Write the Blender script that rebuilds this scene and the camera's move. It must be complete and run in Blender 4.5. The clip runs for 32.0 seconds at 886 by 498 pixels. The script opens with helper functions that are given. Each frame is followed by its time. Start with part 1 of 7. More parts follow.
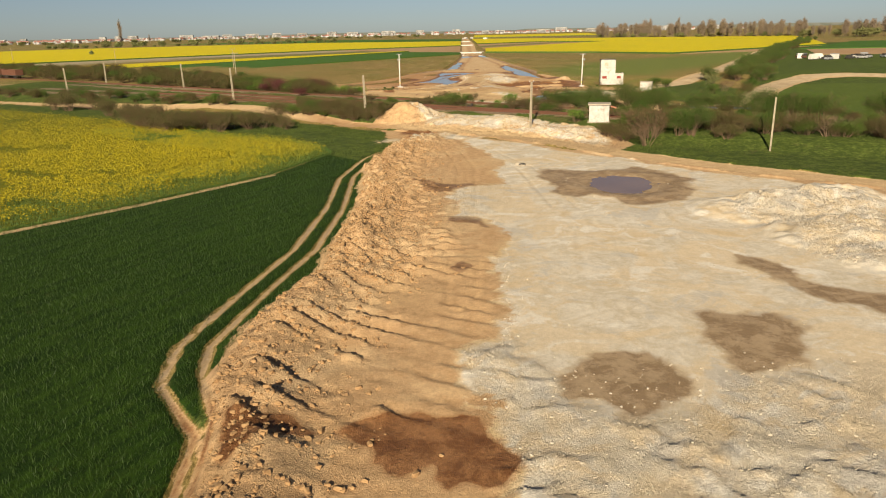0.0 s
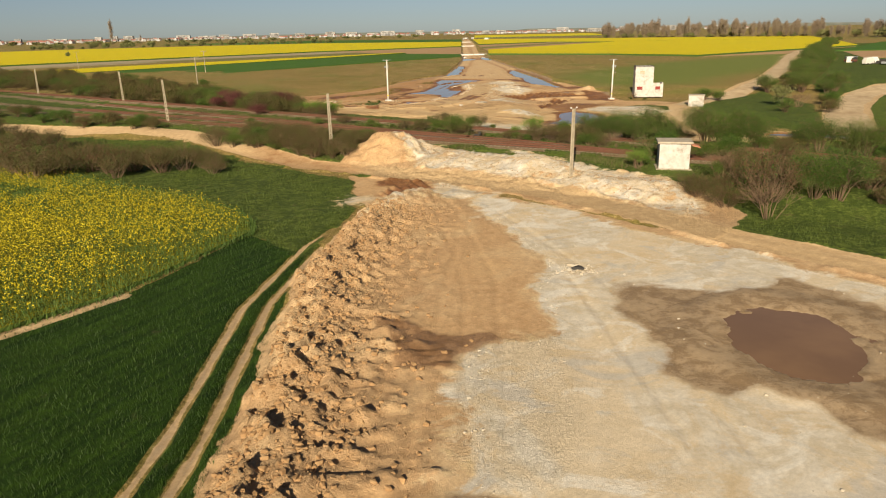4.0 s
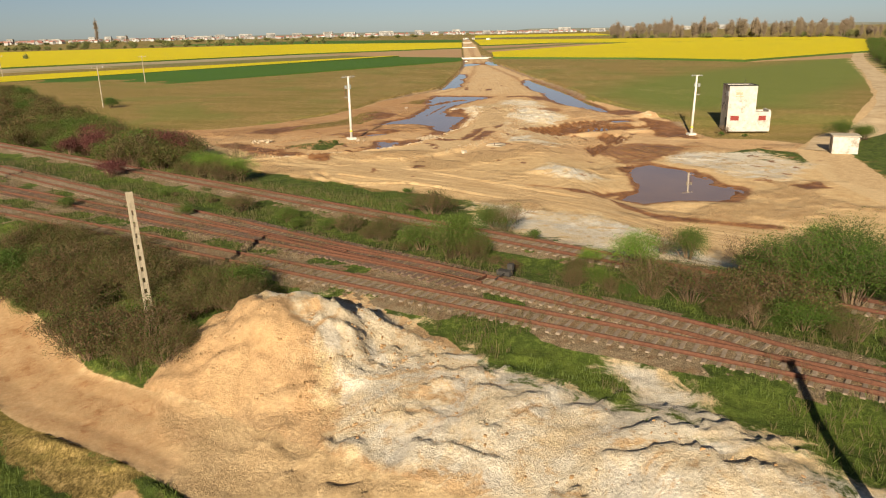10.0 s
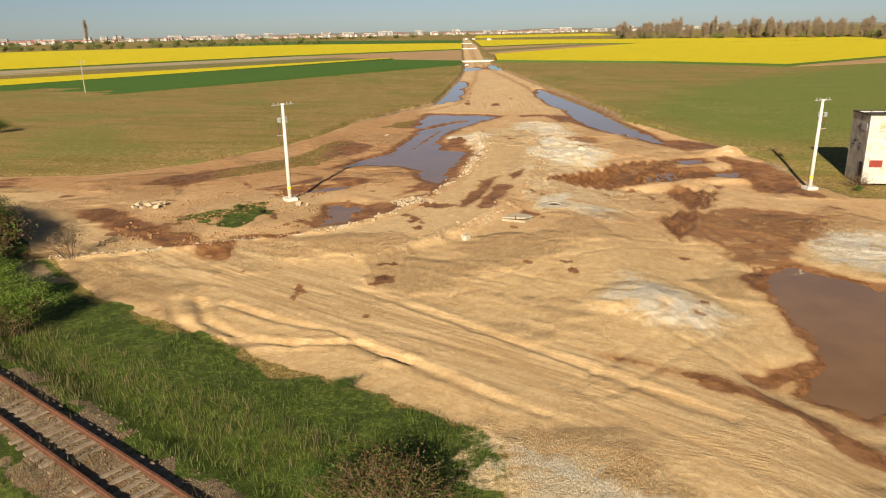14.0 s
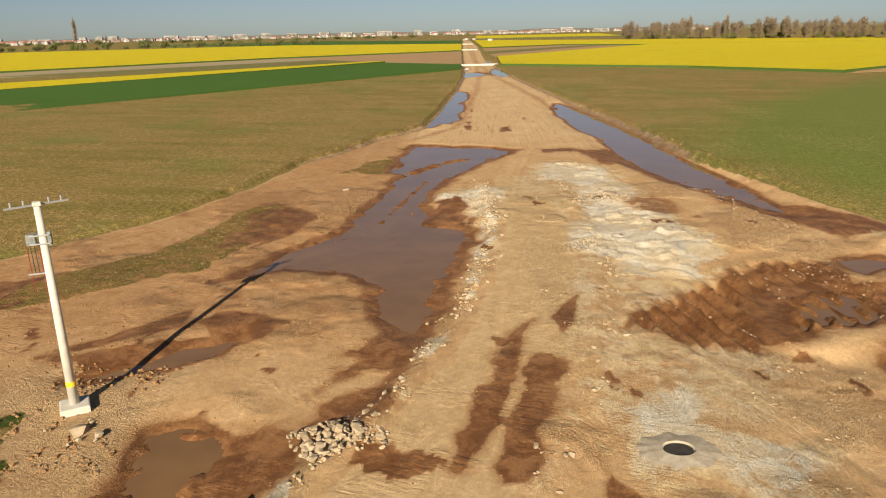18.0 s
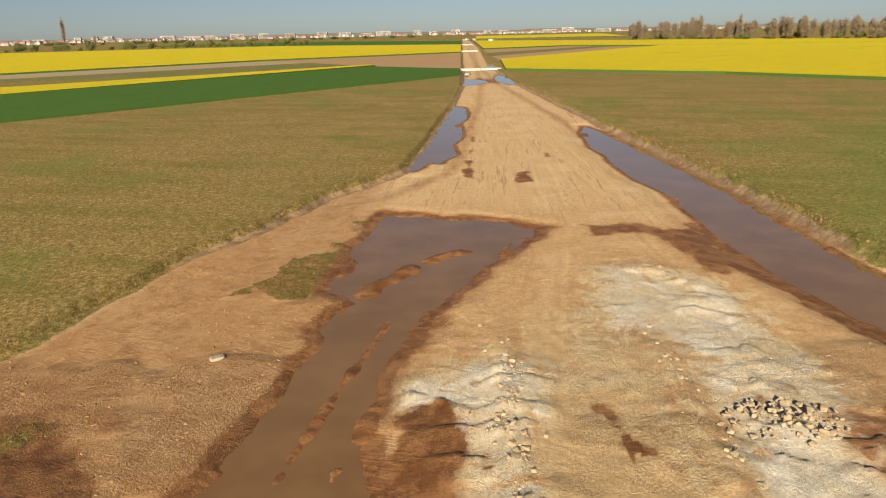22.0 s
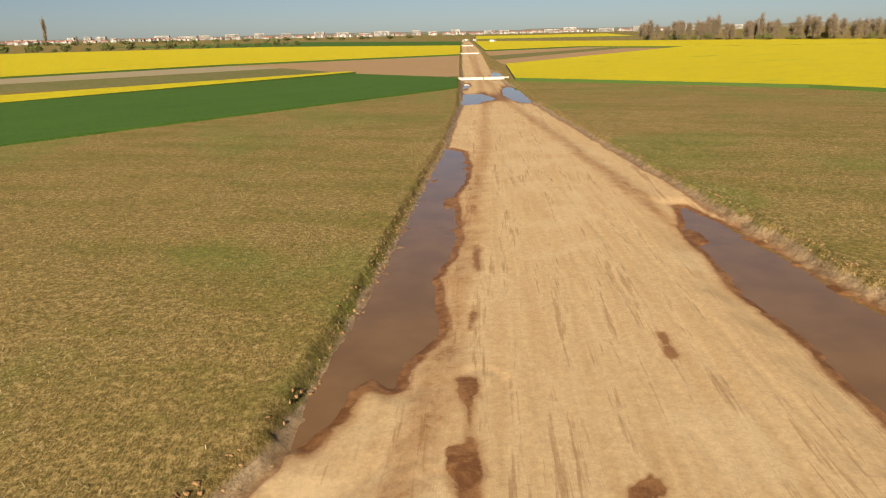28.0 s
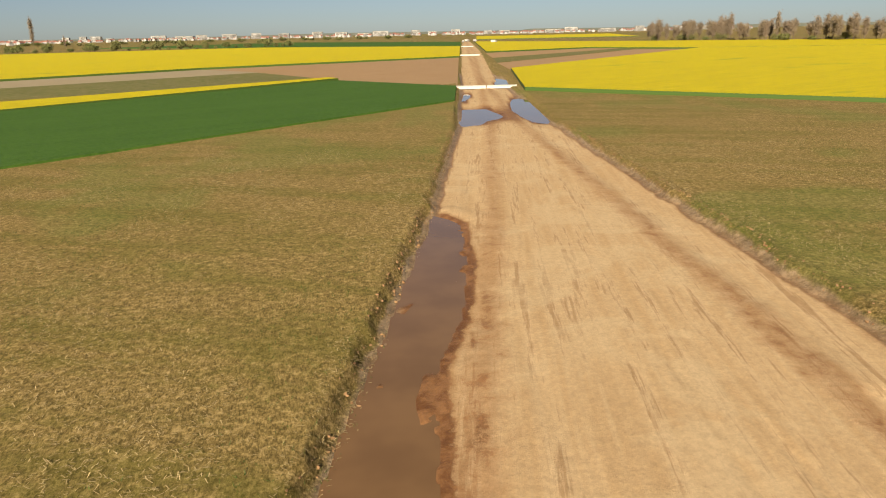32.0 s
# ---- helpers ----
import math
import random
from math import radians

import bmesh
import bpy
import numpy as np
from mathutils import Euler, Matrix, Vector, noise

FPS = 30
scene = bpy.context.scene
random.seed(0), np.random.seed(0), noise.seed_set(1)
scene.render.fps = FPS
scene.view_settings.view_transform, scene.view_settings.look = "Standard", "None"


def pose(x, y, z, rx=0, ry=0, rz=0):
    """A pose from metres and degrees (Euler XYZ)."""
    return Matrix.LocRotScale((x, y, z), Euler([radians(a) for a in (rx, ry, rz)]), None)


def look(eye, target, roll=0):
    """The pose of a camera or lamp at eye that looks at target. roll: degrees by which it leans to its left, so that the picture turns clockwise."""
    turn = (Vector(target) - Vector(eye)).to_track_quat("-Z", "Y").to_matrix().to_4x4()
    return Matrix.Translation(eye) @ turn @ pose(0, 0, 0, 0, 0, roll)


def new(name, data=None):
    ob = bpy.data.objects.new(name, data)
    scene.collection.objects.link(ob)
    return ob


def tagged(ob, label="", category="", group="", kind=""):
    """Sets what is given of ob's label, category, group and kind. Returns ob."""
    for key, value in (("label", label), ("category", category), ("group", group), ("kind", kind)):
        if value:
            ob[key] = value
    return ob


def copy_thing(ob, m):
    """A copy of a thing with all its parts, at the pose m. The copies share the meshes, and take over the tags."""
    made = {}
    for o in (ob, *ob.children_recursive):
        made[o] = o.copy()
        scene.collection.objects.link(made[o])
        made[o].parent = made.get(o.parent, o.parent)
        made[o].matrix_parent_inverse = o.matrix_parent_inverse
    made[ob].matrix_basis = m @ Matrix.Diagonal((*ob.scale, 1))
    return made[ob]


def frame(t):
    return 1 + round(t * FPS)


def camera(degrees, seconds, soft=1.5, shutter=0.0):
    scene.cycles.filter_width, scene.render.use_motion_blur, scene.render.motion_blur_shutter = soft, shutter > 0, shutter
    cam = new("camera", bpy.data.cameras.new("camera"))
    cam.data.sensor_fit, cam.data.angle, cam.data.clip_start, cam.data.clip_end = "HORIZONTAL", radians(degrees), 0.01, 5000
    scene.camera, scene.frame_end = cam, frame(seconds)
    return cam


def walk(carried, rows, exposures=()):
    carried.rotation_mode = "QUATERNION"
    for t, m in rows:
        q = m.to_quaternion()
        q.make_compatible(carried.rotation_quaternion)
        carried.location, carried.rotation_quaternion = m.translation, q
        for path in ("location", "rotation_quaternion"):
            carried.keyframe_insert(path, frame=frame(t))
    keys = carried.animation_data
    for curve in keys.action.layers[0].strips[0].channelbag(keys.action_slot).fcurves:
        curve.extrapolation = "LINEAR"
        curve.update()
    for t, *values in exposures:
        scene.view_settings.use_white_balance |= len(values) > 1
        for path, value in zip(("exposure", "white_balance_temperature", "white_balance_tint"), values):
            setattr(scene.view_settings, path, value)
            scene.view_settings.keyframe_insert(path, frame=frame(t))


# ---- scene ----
# The drone flies level along the road works, 14.8 m above the ground of the crossing.
HIGH = 14.8
cam = camera(63.73, 32.0, 1.15)


def along(t, a, b, c, d):
    s = t / 32.0
    return HIGH * (a * s + b * s ** 2 + c * s ** 3 + d * s ** 4)


walk(cam, [(t, pose(along(t, 0.2756, 0.4755, 0.1691, -0.2615), along(t, 21.5545, -0.4327, -0.2327, -0.0860),
                    HIGH + along(t, 0.0211, 0.0089, -0.0075, -0.0214), 90 - 17.005, 1.146, -0.323))
           for t in range(33)], [(0, 0.86), (3, 0.80), (6, 0.92), (8.5, 0.95), (10.5, 1.02), (12, 1.15), (13, 1.10), (14.5, 0.98), (17, 0.86), (19.5, 0.89), (22, 0.90), (24, 0.95), (28, 0.97), (32, 1.0)])

# ---- daylight: a low afternoon sun behind the camera ----
SUN_UP, SUN_AZ = 24.0, 191.7
sky = bpy.data.worlds.new("sky")
scene.world = sky
sky.use_nodes = True
sn = sky.node_tree.nodes
sky_tex = sn.new("ShaderNodeTexSky")
sky_tex.sky_type = "NISHITA"
sky_tex.sun_disc = False
sky_tex.sun_elevation, sky_tex.sun_rotation = radians(SUN_UP), radians(SUN_AZ)
sky_tex.altitude, sky_tex.air_density, sky_tex.dust_density, sky_tex.ozone_density = 100, 0.7, 0.3, 3.0
hazy = sn.new("ShaderNodeHueSaturation")
hazy.inputs["Saturation"].default_value = 0.78
sky.node_tree.links.new(sky_tex.outputs[0], hazy.inputs["Color"])
sky.node_tree.links.new(hazy.outputs[0], sn["Background"].inputs[0])
sn["Background"].inputs[1].default_value = 0.030
sun = new("sun", bpy.data.lights.new("sun", "SUN"))
sun.data.energy, sun.data.angle, sun.data.color = 4.9, radians(0.55), (1.0, 0.865, 0.655)
toward = Vector((math.sin(radians(SUN_AZ)) * math.cos(radians(SUN_UP)), math.cos(radians(SUN_AZ)) * math.cos(radians(SUN_UP)), math.sin(radians(SUN_UP))))
sun.matrix_world = look(toward * 200, (0, 0, 0))

# ---- materials ----
class Nodes:
    """Short hand for a material's node tree."""

    def __init__(self, name, rough=0.9, spec=0.3):
        self.mat = bpy.data.materials.new(name)
        self.mat.use_nodes = True
        self.t = self.mat.node_tree
        self.b = self.t.nodes["Principled BSDF"]
        self.b.inputs["Roughness"].default_value = rough
        self.b.inputs["Specular IOR Level"].default_value = spec
        self.geo = None

    def node(self, kind, **kw):
        n = self.t.nodes.new(kind)
        for k, v in kw.items():
            if k == "op":
                n.operation = v
            elif k == "blend":
                n.data_type, n.blend_type = "RGBA", v
        return n

    def put(self, sock, v):
        if isinstance(v, bpy.types.NodeSocket):
            self.t.links.new(v, sock)
        elif isinstance(v, (tuple, list)) and len(v) == 3 and sock.type == "RGBA":
            sock.default_value = (*v, 1)
        else:
            sock.default_value = v

    def pos(self):
        if self.geo is None:
            self.geo = self.node("ShaderNodeNewGeometry").outputs["Position"]
        return self.geo

    def math(self, op, a, b=0.0, clamp=False):
        n = self.node("ShaderNodeMath", op=op)
        n.use_clamp = clamp
        self.put(n.inputs[0], a)
        self.put(n.inputs[1], b)
        return n.outputs[0]

    def mix(self, f, a, b, blend="MIX"):
        n = self.node("ShaderNodeMix", blend=blend)
        self.put(n.inputs[0], f)
        self.put(n.inputs[6], a)
        self.put(n.inputs[7], b)
        return n.outputs[2]

    def noise(self, scale, detail=3.0, rough=0.6, vec=None, warp=0.0):
        n = self.node("ShaderNodeTexNoise")
        n.inputs["Scale"].default_value, n.inputs["Detail"].default_value = scale, detail
        n.inputs["Roughness"].default_value, n.inputs["Distortion"].default_value = rough, warp
        self.put(n.inputs["Vector"], vec or self.pos())
        return n.outputs[0]

    def stretch(self, angle, sx, sy, sz=1.0):
        """Positions turned by the angle and scaled: for streaks that run along a direction."""
        n = self.node("ShaderNodeMapping")
        n.vector_type = "TEXTURE"
        n.inputs["Rotation"].default_value = (0, 0, radians(angle))
        n.inputs["Scale"].default_value = (sx, sy, sz)
        self.put(n.inputs[0], self.pos())
        return n.outputs[0]

    def ramp(self, v, lo, hi):
        n = self.node("ShaderNodeMapRange")
        n.interpolation_type = "SMOOTHSTEP"
        self.put(n.inputs[0], v)
        n.inputs[1].default_value, n.inputs[2].default_value = lo, hi
        return n.outputs[0]

    def bump(self, height, strength=0.5, distance=0.05):
        n = self.node("ShaderNodeBump")
        n.inputs["Strength"].default_value, n.inputs["Distance"].default_value = strength, distance
        self.put(n.inputs["Height"], height)
        self.t.links.new(n.outputs[0], self.b.inputs["Normal"])

    def colour(self, c):
        self.put(self.b.inputs["Base Color"], c)
        return self.mat


def plain(name, c1, c2, scale=4.0, rough=0.85, bump=0.3, dist=0.02, metal=0.0, stain=None, stain_scale=0.8, spec=0.3):
    """Two tones of grain, an optional stain and a fine relief."""
    m = Nodes(name, rough, spec)
    m.b.inputs["Metallic"].default_value = metal
    g = m.noise(scale, 5)
    c = m.mix(m.ramp(g, 0.3, 0.7), c1, c2)
    if stain:
        c = m.mix(m.ramp(m.noise(stain_scale, 6, 0.7), 0.52, 0.7), c, stain)
    if bump:
        m.bump(m.noise(scale * 4, 4), bump, dist)
    return m.colour(c)


def leafy(name, c1, c2, c3, rough=0.65):
    """Leaves that differ one by one and bush by bush."""
    m = Nodes(name, rough, 0.25)
    g = m.node("ShaderNodeNewGeometry").outputs["Random Per Island"]
    o = m.node("ShaderNodeObjectInfo").outputs["Random"]
    c = m.mix(g, c1, c2)
    c = m.mix(m.math("MULTIPLY", o, 0.6), c, c3)
    m.b.inputs["Subsurface Weight"].default_value = 0.0
    return m.colour(c)


def ground_material():
    m = Nodes("earth", 0.95, 0.15)
    za, zb = m.node("ShaderNodeAttribute"), m.node("ShaderNodeAttribute")
    za.attribute_name, zb.attribute_name = "zone_a", "zone_b"
    zc, zd = m.node("ShaderNodeAttribute"), m.node("ShaderNodeAttribute")
    zc.attribute_name, zd.attribute_name = "zone_c", "zone_d"
    sep_d = m.node("ShaderNodeSeparateColor")
    m.put(sep_d.inputs[0], zd.outputs["Color"])
    sep = m.node("ShaderNodeSeparateColor"), m.node("ShaderNodeSeparateColor"), m.node("ShaderNodeSeparateColor")
    m.put(sep[0].inputs[0], za.outputs["Color"])
    m.put(sep[1].inputs[0], zb.outputs["Color"])
    m.put(sep[2].inputs[0], zc.outputs["Color"])
    clay, white, mud = sep[0].outputs[0], sep[0].outputs[1], sep[0].outputs[2]
    grass, wheat, road = sep[1].outputs[0], sep[1].outputs[1], sep[1].outputs[2]
    ballast, dry, lush = sep[2].outputs[0], sep[2].outputs[1], sep[2].outputs[2]
    fine, mid, broad = m.noise(9, 6, 0.7), m.noise(1.1, 6, 0.65), m.noise(0.16, 4, 0.6)
    speck = m.noise(22, 3, 0.8)
    grit = m.noise(2.4, 10, 0.82)
    crisp = m.noise(0.7, 12, 0.76, None, 0.4)
    warm, along = zc.outputs["Alpha"], zb.outputs["Alpha"]

    def edge(mask, w=0.55):
        """The border of a zone, frayed by grain."""
        k = m.math("ADD", m.math("MULTIPLY", m.math("SUBTRACT", crisp, 0.5), w * 1.6), m.math("MULTIPLY", m.math("SUBTRACT", grit, 0.5), w * 1.1))
        return m.ramp(m.math("ADD", mask, k), 0.43, 0.57)

    # stubble: straw and thin weeds in broad bands along the drill rows
    rows = m.noise(0.22, 4, 0.65, m.stretch(-14, 5.0, 1.0))
    straw = m.noise(7, 4, 0.8, m.stretch(10, 0.55, 1.8))
    stubble = m.mix(m.ramp(straw, 0.38, 0.66), (0.125, 0.087, 0.024), (0.355, 0.248, 0.088))
    stubble = m.mix(m.math("MULTIPLY", m.ramp(grit, 0.5, 0.64), 0.7), stubble, (0.42, 0.30, 0.13))
    weeds = m.mix(fine, (0.085, 0.088, 0.012), (0.175, 0.145, 0.027))
    stubble = m.mix(m.math("MULTIPLY", m.ramp(m.math("ADD", rows, m.math("MULTIPLY", m.math("SUBTRACT", mid, 0.5), 0.5)), 0.42, 0.66), 0.55), stubble, weeds)
    stubble = m.mix(m.math("MULTIPLY", lush, 0.8), stubble, m.mix(fine, (0.095, 0.14, 0.022), (0.15, 0.19, 0.04)))
    c = m.mix(edge(dry, 0.3), stubble, m.mix(straw, (0.22, 0.165, 0.075), (0.40, 0.31, 0.17)))
    turf = m.mix(m.ramp(mid, 0.35, 0.68), (0.033, 0.060, 0.007), (0.076, 0.106, 0.015))
    turf = m.mix(m.ramp(m.noise(0.5, 5, 0.7), 0.56, 0.72), turf, (0.105, 0.082, 0.036))
    turf = m.mix(m.ramp(grit, 0.46, 0.62), turf, (0.115, 0.140, 0.026))
    turf = m.mix(m.ramp(crisp, 0.52, 0.43), turf, (0.030, 0.050, 0.008))
    turf = m.mix(lush, turf, m.mix(m.ramp(mid, 0.3, 0.7), (0.052, 0.086, 0.009), (0.118, 0.152, 0.022)))
    c = m.mix(edge(grass), c, m.mix(m.math("MULTIPLY", fine, 0.5), turf, (0.095, 0.118, 0.024)))
    lines = m.noise(0.9, 3, 0.6, m.stretch(62, 7.0, 0.6))
    crop = m.mix(m.ramp(lines, 0.35, 0.65), (0.010, 0.027, 0.0015), (0.024, 0.052, 0.003))
    crop = m.mix(m.math("MULTIPLY", m.ramp(speck, 0.45, 0.7), 0.5), crop, (0.017, 0.043, 0.005))
    c = m.mix(edge(wheat, 0.35), c, crop)
    # tan clay: crusted, darker where damp, with pale dust
    clay_c = m.mix(m.ramp(mid, 0.3, 0.7), (0.38, 0.235, 0.118), (0.50, 0.335, 0.182))
    clay_c = m.mix(m.ramp(broad, 0.45, 0.72), clay_c, (0.50, 0.335, 0.175))
    clay_c = m.mix(m.math("MULTIPLY", m.ramp(speck, 0.55, 0.75), 0.35), clay_c, (0.26, 0.15, 0.07))
    drive = m.noise(1.0, 5, 0.6, m.stretch(-3.5, 0.8, 20.0))
    drive_b = m.noise(1.0, 4, 0.7, m.stretch(-3.5, 0.22, 3.5))
    packed = m.mix(m.ramp(drive, 0.3, 0.7), (0.49, 0.325, 0.165), (0.585, 0.42, 0.24))
    packed = m.mix(m.math("MULTIPLY", m.ramp(m.math("ADD", m.math("MULTIPLY", drive, 0.6), m.math("MULTIPLY", drive_b, 0.4)), 0.53, 0.61), 0.75), packed, (0.31, 0.18, 0.082))
    clay_c = m.mix(m.math("MULTIPLY", sep_d.outputs[0], 0.85), clay_c, packed)
    clay_c = m.mix(m.math("MULTIPLY", sep_d.outputs[1], 0.15), clay_c, (0.30, 0.165, 0.075))
    sand = m.mix(m.ramp(mid, 0.3, 0.7), (0.475, 0.315, 0.15), (0.575, 0.405, 0.215))
    sand = m.mix(m.math("MULTIPLY", m.ramp(m.noise(0.35, 6, 0.7), 0.52, 0.70), 0.6), sand, (0.43, 0.255, 0.115))
    sand = m.mix(m.math("MULTIPLY", m.ramp(m.noise(30, 2, 0.9), 0.62, 0.74), 0.35), sand, (0.30, 0.20, 0.11))
    sand = m.mix(m.math("MULTIPLY", sep_d.outputs[1], 0.30), sand, (0.36, 0.21, 0.095))
    wheels = m.noise(1.0, 6, 0.7, m.stretch(51.5, 0.32, 8.0))
    sand = m.mix(m.math("MULTIPLY", m.math("MULTIPLY", m.ramp(wheels, 0.53, 0.60), along), 0.45), sand, (0.33, 0.19, 0.085))
    sand = m.mix(m.math("MULTIPLY", m.math("MULTIPLY", m.ramp(wheels, 0.47, 0.36), along), 0.35), sand, (0.68, 0.53, 0.34))
    clay_c = m.mix(m.math("MULTIPLY", m.ramp(crisp, 0.54, 0.66), m.math("MULTIPLY", m.math("MULTIPLY", warm, m.math("SUBTRACT", 1.0, m.math("MULTIPLY", sep_d.outputs[0], 0.7))), 0.28)), clay_c, (0.34, 0.19, 0.088))
    clay_c = m.mix(m.math("MULTIPLY", m.ramp(m.noise(0.13, 5, 0.6, None, 0.8), 0.50, 0.62), 0.55), clay_c, (0.57, 0.42, 0.245))
    clay_c = m.mix(m.math("MULTIPLY", m.math("MULTIPLY", warm, m.math("SUBTRACT", 1.0, sep_d.outputs[0])), 0.4), clay_c, (0.49, 0.30, 0.142))
    clay_c = m.mix(zd.outputs["Alpha"], clay_c, sand)
    c = m.mix(edge(clay, 0.5), c, clay_c)
    road_c = m.mix(m.ramp(m.noise(1.4, 5, 0.7), 0.35, 0.7), (0.45, 0.307, 0.158), (0.555, 0.392, 0.217))
    road_c = m.mix(zd.outputs["Alpha"], road_c, m.mix(m.math("MULTIPLY", m.ramp(wheels, 0.38, 0.60), along), (0.54, 0.385, 0.21), (0.40, 0.26, 0.125)))
    c = m.mix(edge(road, 0.4), c, road_c)
    swirl = m.noise(0.45, 9, 0.68, None, 1.6)
    smear = m.noise(0.16, 6, 0.62, None, 0.9)
    site_side = za.outputs["Alpha"]
    chalk = m.mix(m.ramp(swirl, 0.38, 0.62), (0.50, 0.425, 0.31), (0.60, 0.535, 0.43))
    chalk = m.mix(m.math("MULTIPLY", m.ramp(smear, 0.44, 0.56), 0.75), chalk, (0.58, 0.46, 0.30))
    chalk = m.mix(m.math("MULTIPLY", m.ramp(m.noise(0.2, 7, 0.62, None, 1.2), 0.53, 0.62), 0.7), chalk, (0.45, 0.415, 0.36))
    chalk = m.mix(m.math("MULTIPLY", m.ramp(m.noise(0.27, 7, 0.65, None, 0.8), 0.54, 0.62), 0.75), chalk, (0.66, 0.61, 0.52))
    chalk = m.mix(m.math("MULTIPLY", m.ramp(m.noise(0.23, 7, 0.7, None, 0.6), 0.53, 0.62), 0.5), chalk, (0.51, 0.37, 0.20))
    chalk = m.mix(m.math("MULTIPLY", m.ramp(m.noise(3.0, 4, 0.8), 0.62, 0.70), 0.5), chalk, (0.34, 0.26, 0.16))
    ochre = m.math("MULTIPLY", m.ramp(white, 0.66, 0.40), m.ramp(swirl, 0.44, 0.58))
    chalk = m.mix(m.math("MULTIPLY", ochre, 0.7), chalk, (0.55, 0.385, 0.18))
    veil = m.math("ADD", white, m.math("ADD", m.math("MULTIPLY", m.math("SUBTRACT", swirl, 0.5), 2.4), m.math("ADD", m.math("MULTIPLY", m.math("SUBTRACT", crisp, 0.5), 0.9), m.math("MULTIPLY", m.math("SUBTRACT", grit, 0.5), 0.5))))
    c = m.mix(m.math("MULTIPLY", m.ramp(veil, 0.24, 0.60), m.ramp(white, 0.02, 0.14)), c, chalk)
    stone_c = m.mix(m.ramp(speck, 0.3, 0.7), (0.075, 0.050, 0.030), (0.36, 0.275, 0.17))
    stone_c = m.mix(m.ramp(mid, 0.45, 0.7), stone_c, (0.19, 0.115, 0.06))
    c = m.mix(edge(ballast, 0.4), c, stone_c)
    mud_c = m.mix(m.ramp(crisp, 0.42, 0.60), (0.150, 0.064, 0.024), (0.275, 0.135, 0.056))
    mud_c = m.mix(warm, m.mix(m.ramp(crisp, 0.42, 0.58), (0.23, 0.155, 0.085), (0.36, 0.26, 0.155)), mud_c)
    halo = m.ramp(m.math("ADD", mud, m.math("MULTIPLY", m.math("SUBTRACT", crisp, 0.5), 0.9)), 0.06, 0.50)
    c = m.mix(m.math("MULTIPLY", halo, 0.55), c, m.mix(warm, (0.33, 0.235, 0.14), (0.31, 0.155, 0.064)))
    wet = m.ramp(m.math("ADD", mud, m.math("ADD", m.math("MULTIPLY", m.math("SUBTRACT", crisp, 0.5), 1.5), m.math("MULTIPLY", m.math("SUBTRACT", grit, 0.5), 0.8))), 0.42, 0.66)
    c = m.mix(wet, c, mud_c)
    tone = m.math("ADD", 0.57, m.math("ADD", m.math("MULTIPLY", m.ramp(grit, 0.38, 0.62), 0.46), m.math("MULTIPLY", m.ramp(m.noise(6, 6, 0.85), 0.38, 0.62), 0.40)))
    calm = m.math("SUBTRACT", 1.0, m.math("MAXIMUM", m.math("MULTIPLY", m.math("MAXIMUM", sep_d.outputs[0], zd.outputs["Alpha"]), 0.62), m.math("MULTIPLY", m.math("MAXIMUM", m.math("MAXIMUM", white, road), m.math("MULTIPLY", clay, 0.75)), 0.68)))
    tone = m.math("ADD", 1.0, m.math("MULTIPLY", calm, m.math("SUBTRACT", tone, 1.0)))
    shade = m.node("ShaderNodeCombineColor")
    for k in range(3):
        m.put(shade.inputs[k], tone)
    c = m.mix(1.0, c, shade.outputs[0], "MULTIPLY")
    m.put(m.b.inputs["Roughness"], m.math("SUBTRACT", 0.95, m.math("MULTIPLY", wet, 0.42)))
    lumpy = m.math("ADD", 0.07, m.math("MULTIPLY", sep_d.outputs[2], 0.9))
    grainy = m.math("MULTIPLY", m.math("ADD", m.math("MULTIPLY", fine, 1.0), m.math("MULTIPLY", mid, 1.3)), lumpy)
    rubbly = m.math("MULTIPLY", grit, m.math("ADD", 0.16, m.math("MULTIPLY", sep_d.outputs[2], 0.6)))
    tread = m.math("MULTIPLY", m.noise(1.0, 3, 0.6, m.stretch(-23, 1.1, 0.16)), m.math("MULTIPLY", m.ramp(m.noise(0.22, 4, 0.6, None, 0.5), 0.46, 0.56), m.math("MULTIPLY", m.math("SUBTRACT", clay, sep_d.outputs[0]), site_side)))
    grainy = m.math("ADD", grainy, m.math("MULTIPLY", tread, 0.30))
    m.bump(m.math("ADD", m.math("ADD", grainy, rubbly), m.math("MULTIPLY", speck, 0.10)), 0.95, 0.16)
    return m.colour(c)


def water_material():
    m = Nodes("muddy_water", 0.02, 0.5)
    m.b.inputs["IOR"].default_value = 1.52
    c = m.mix(m.ramp(m.noise(0.25, 3), 0.3, 0.7), (0.165, 0.090, 0.038), (0.21, 0.117, 0.050))
    return m.colour(c)


def crop_material(name, low, high, spots, spot_scale=3.0, angle=37, gap=None):
    """A standing crop seen from afar: rows, and a speckle of flowers or ears."""
    m = Nodes(name, 0.85, 0.15)
    row = m.noise(0.5, 4, 0.7, m.stretch(angle, 9.0, 1.0))
    c = m.mix(m.ramp(row, 0.3, 0.7), low, high)
    c = m.mix(m.ramp(m.noise(spot_scale, 5, 0.75), 0.42, 0.62), c, spots)
    if gap:
        c = m.mix(m.ramp(m.noise(0.035, 5, 0.7, m.stretch(angle, 3.0, 1.0)), 0.60, 0.72), c, gap)
    m.bump(m.noise(spot_scale, 4, 0.8), 0.8, 0.25)
    return m.colour(c)


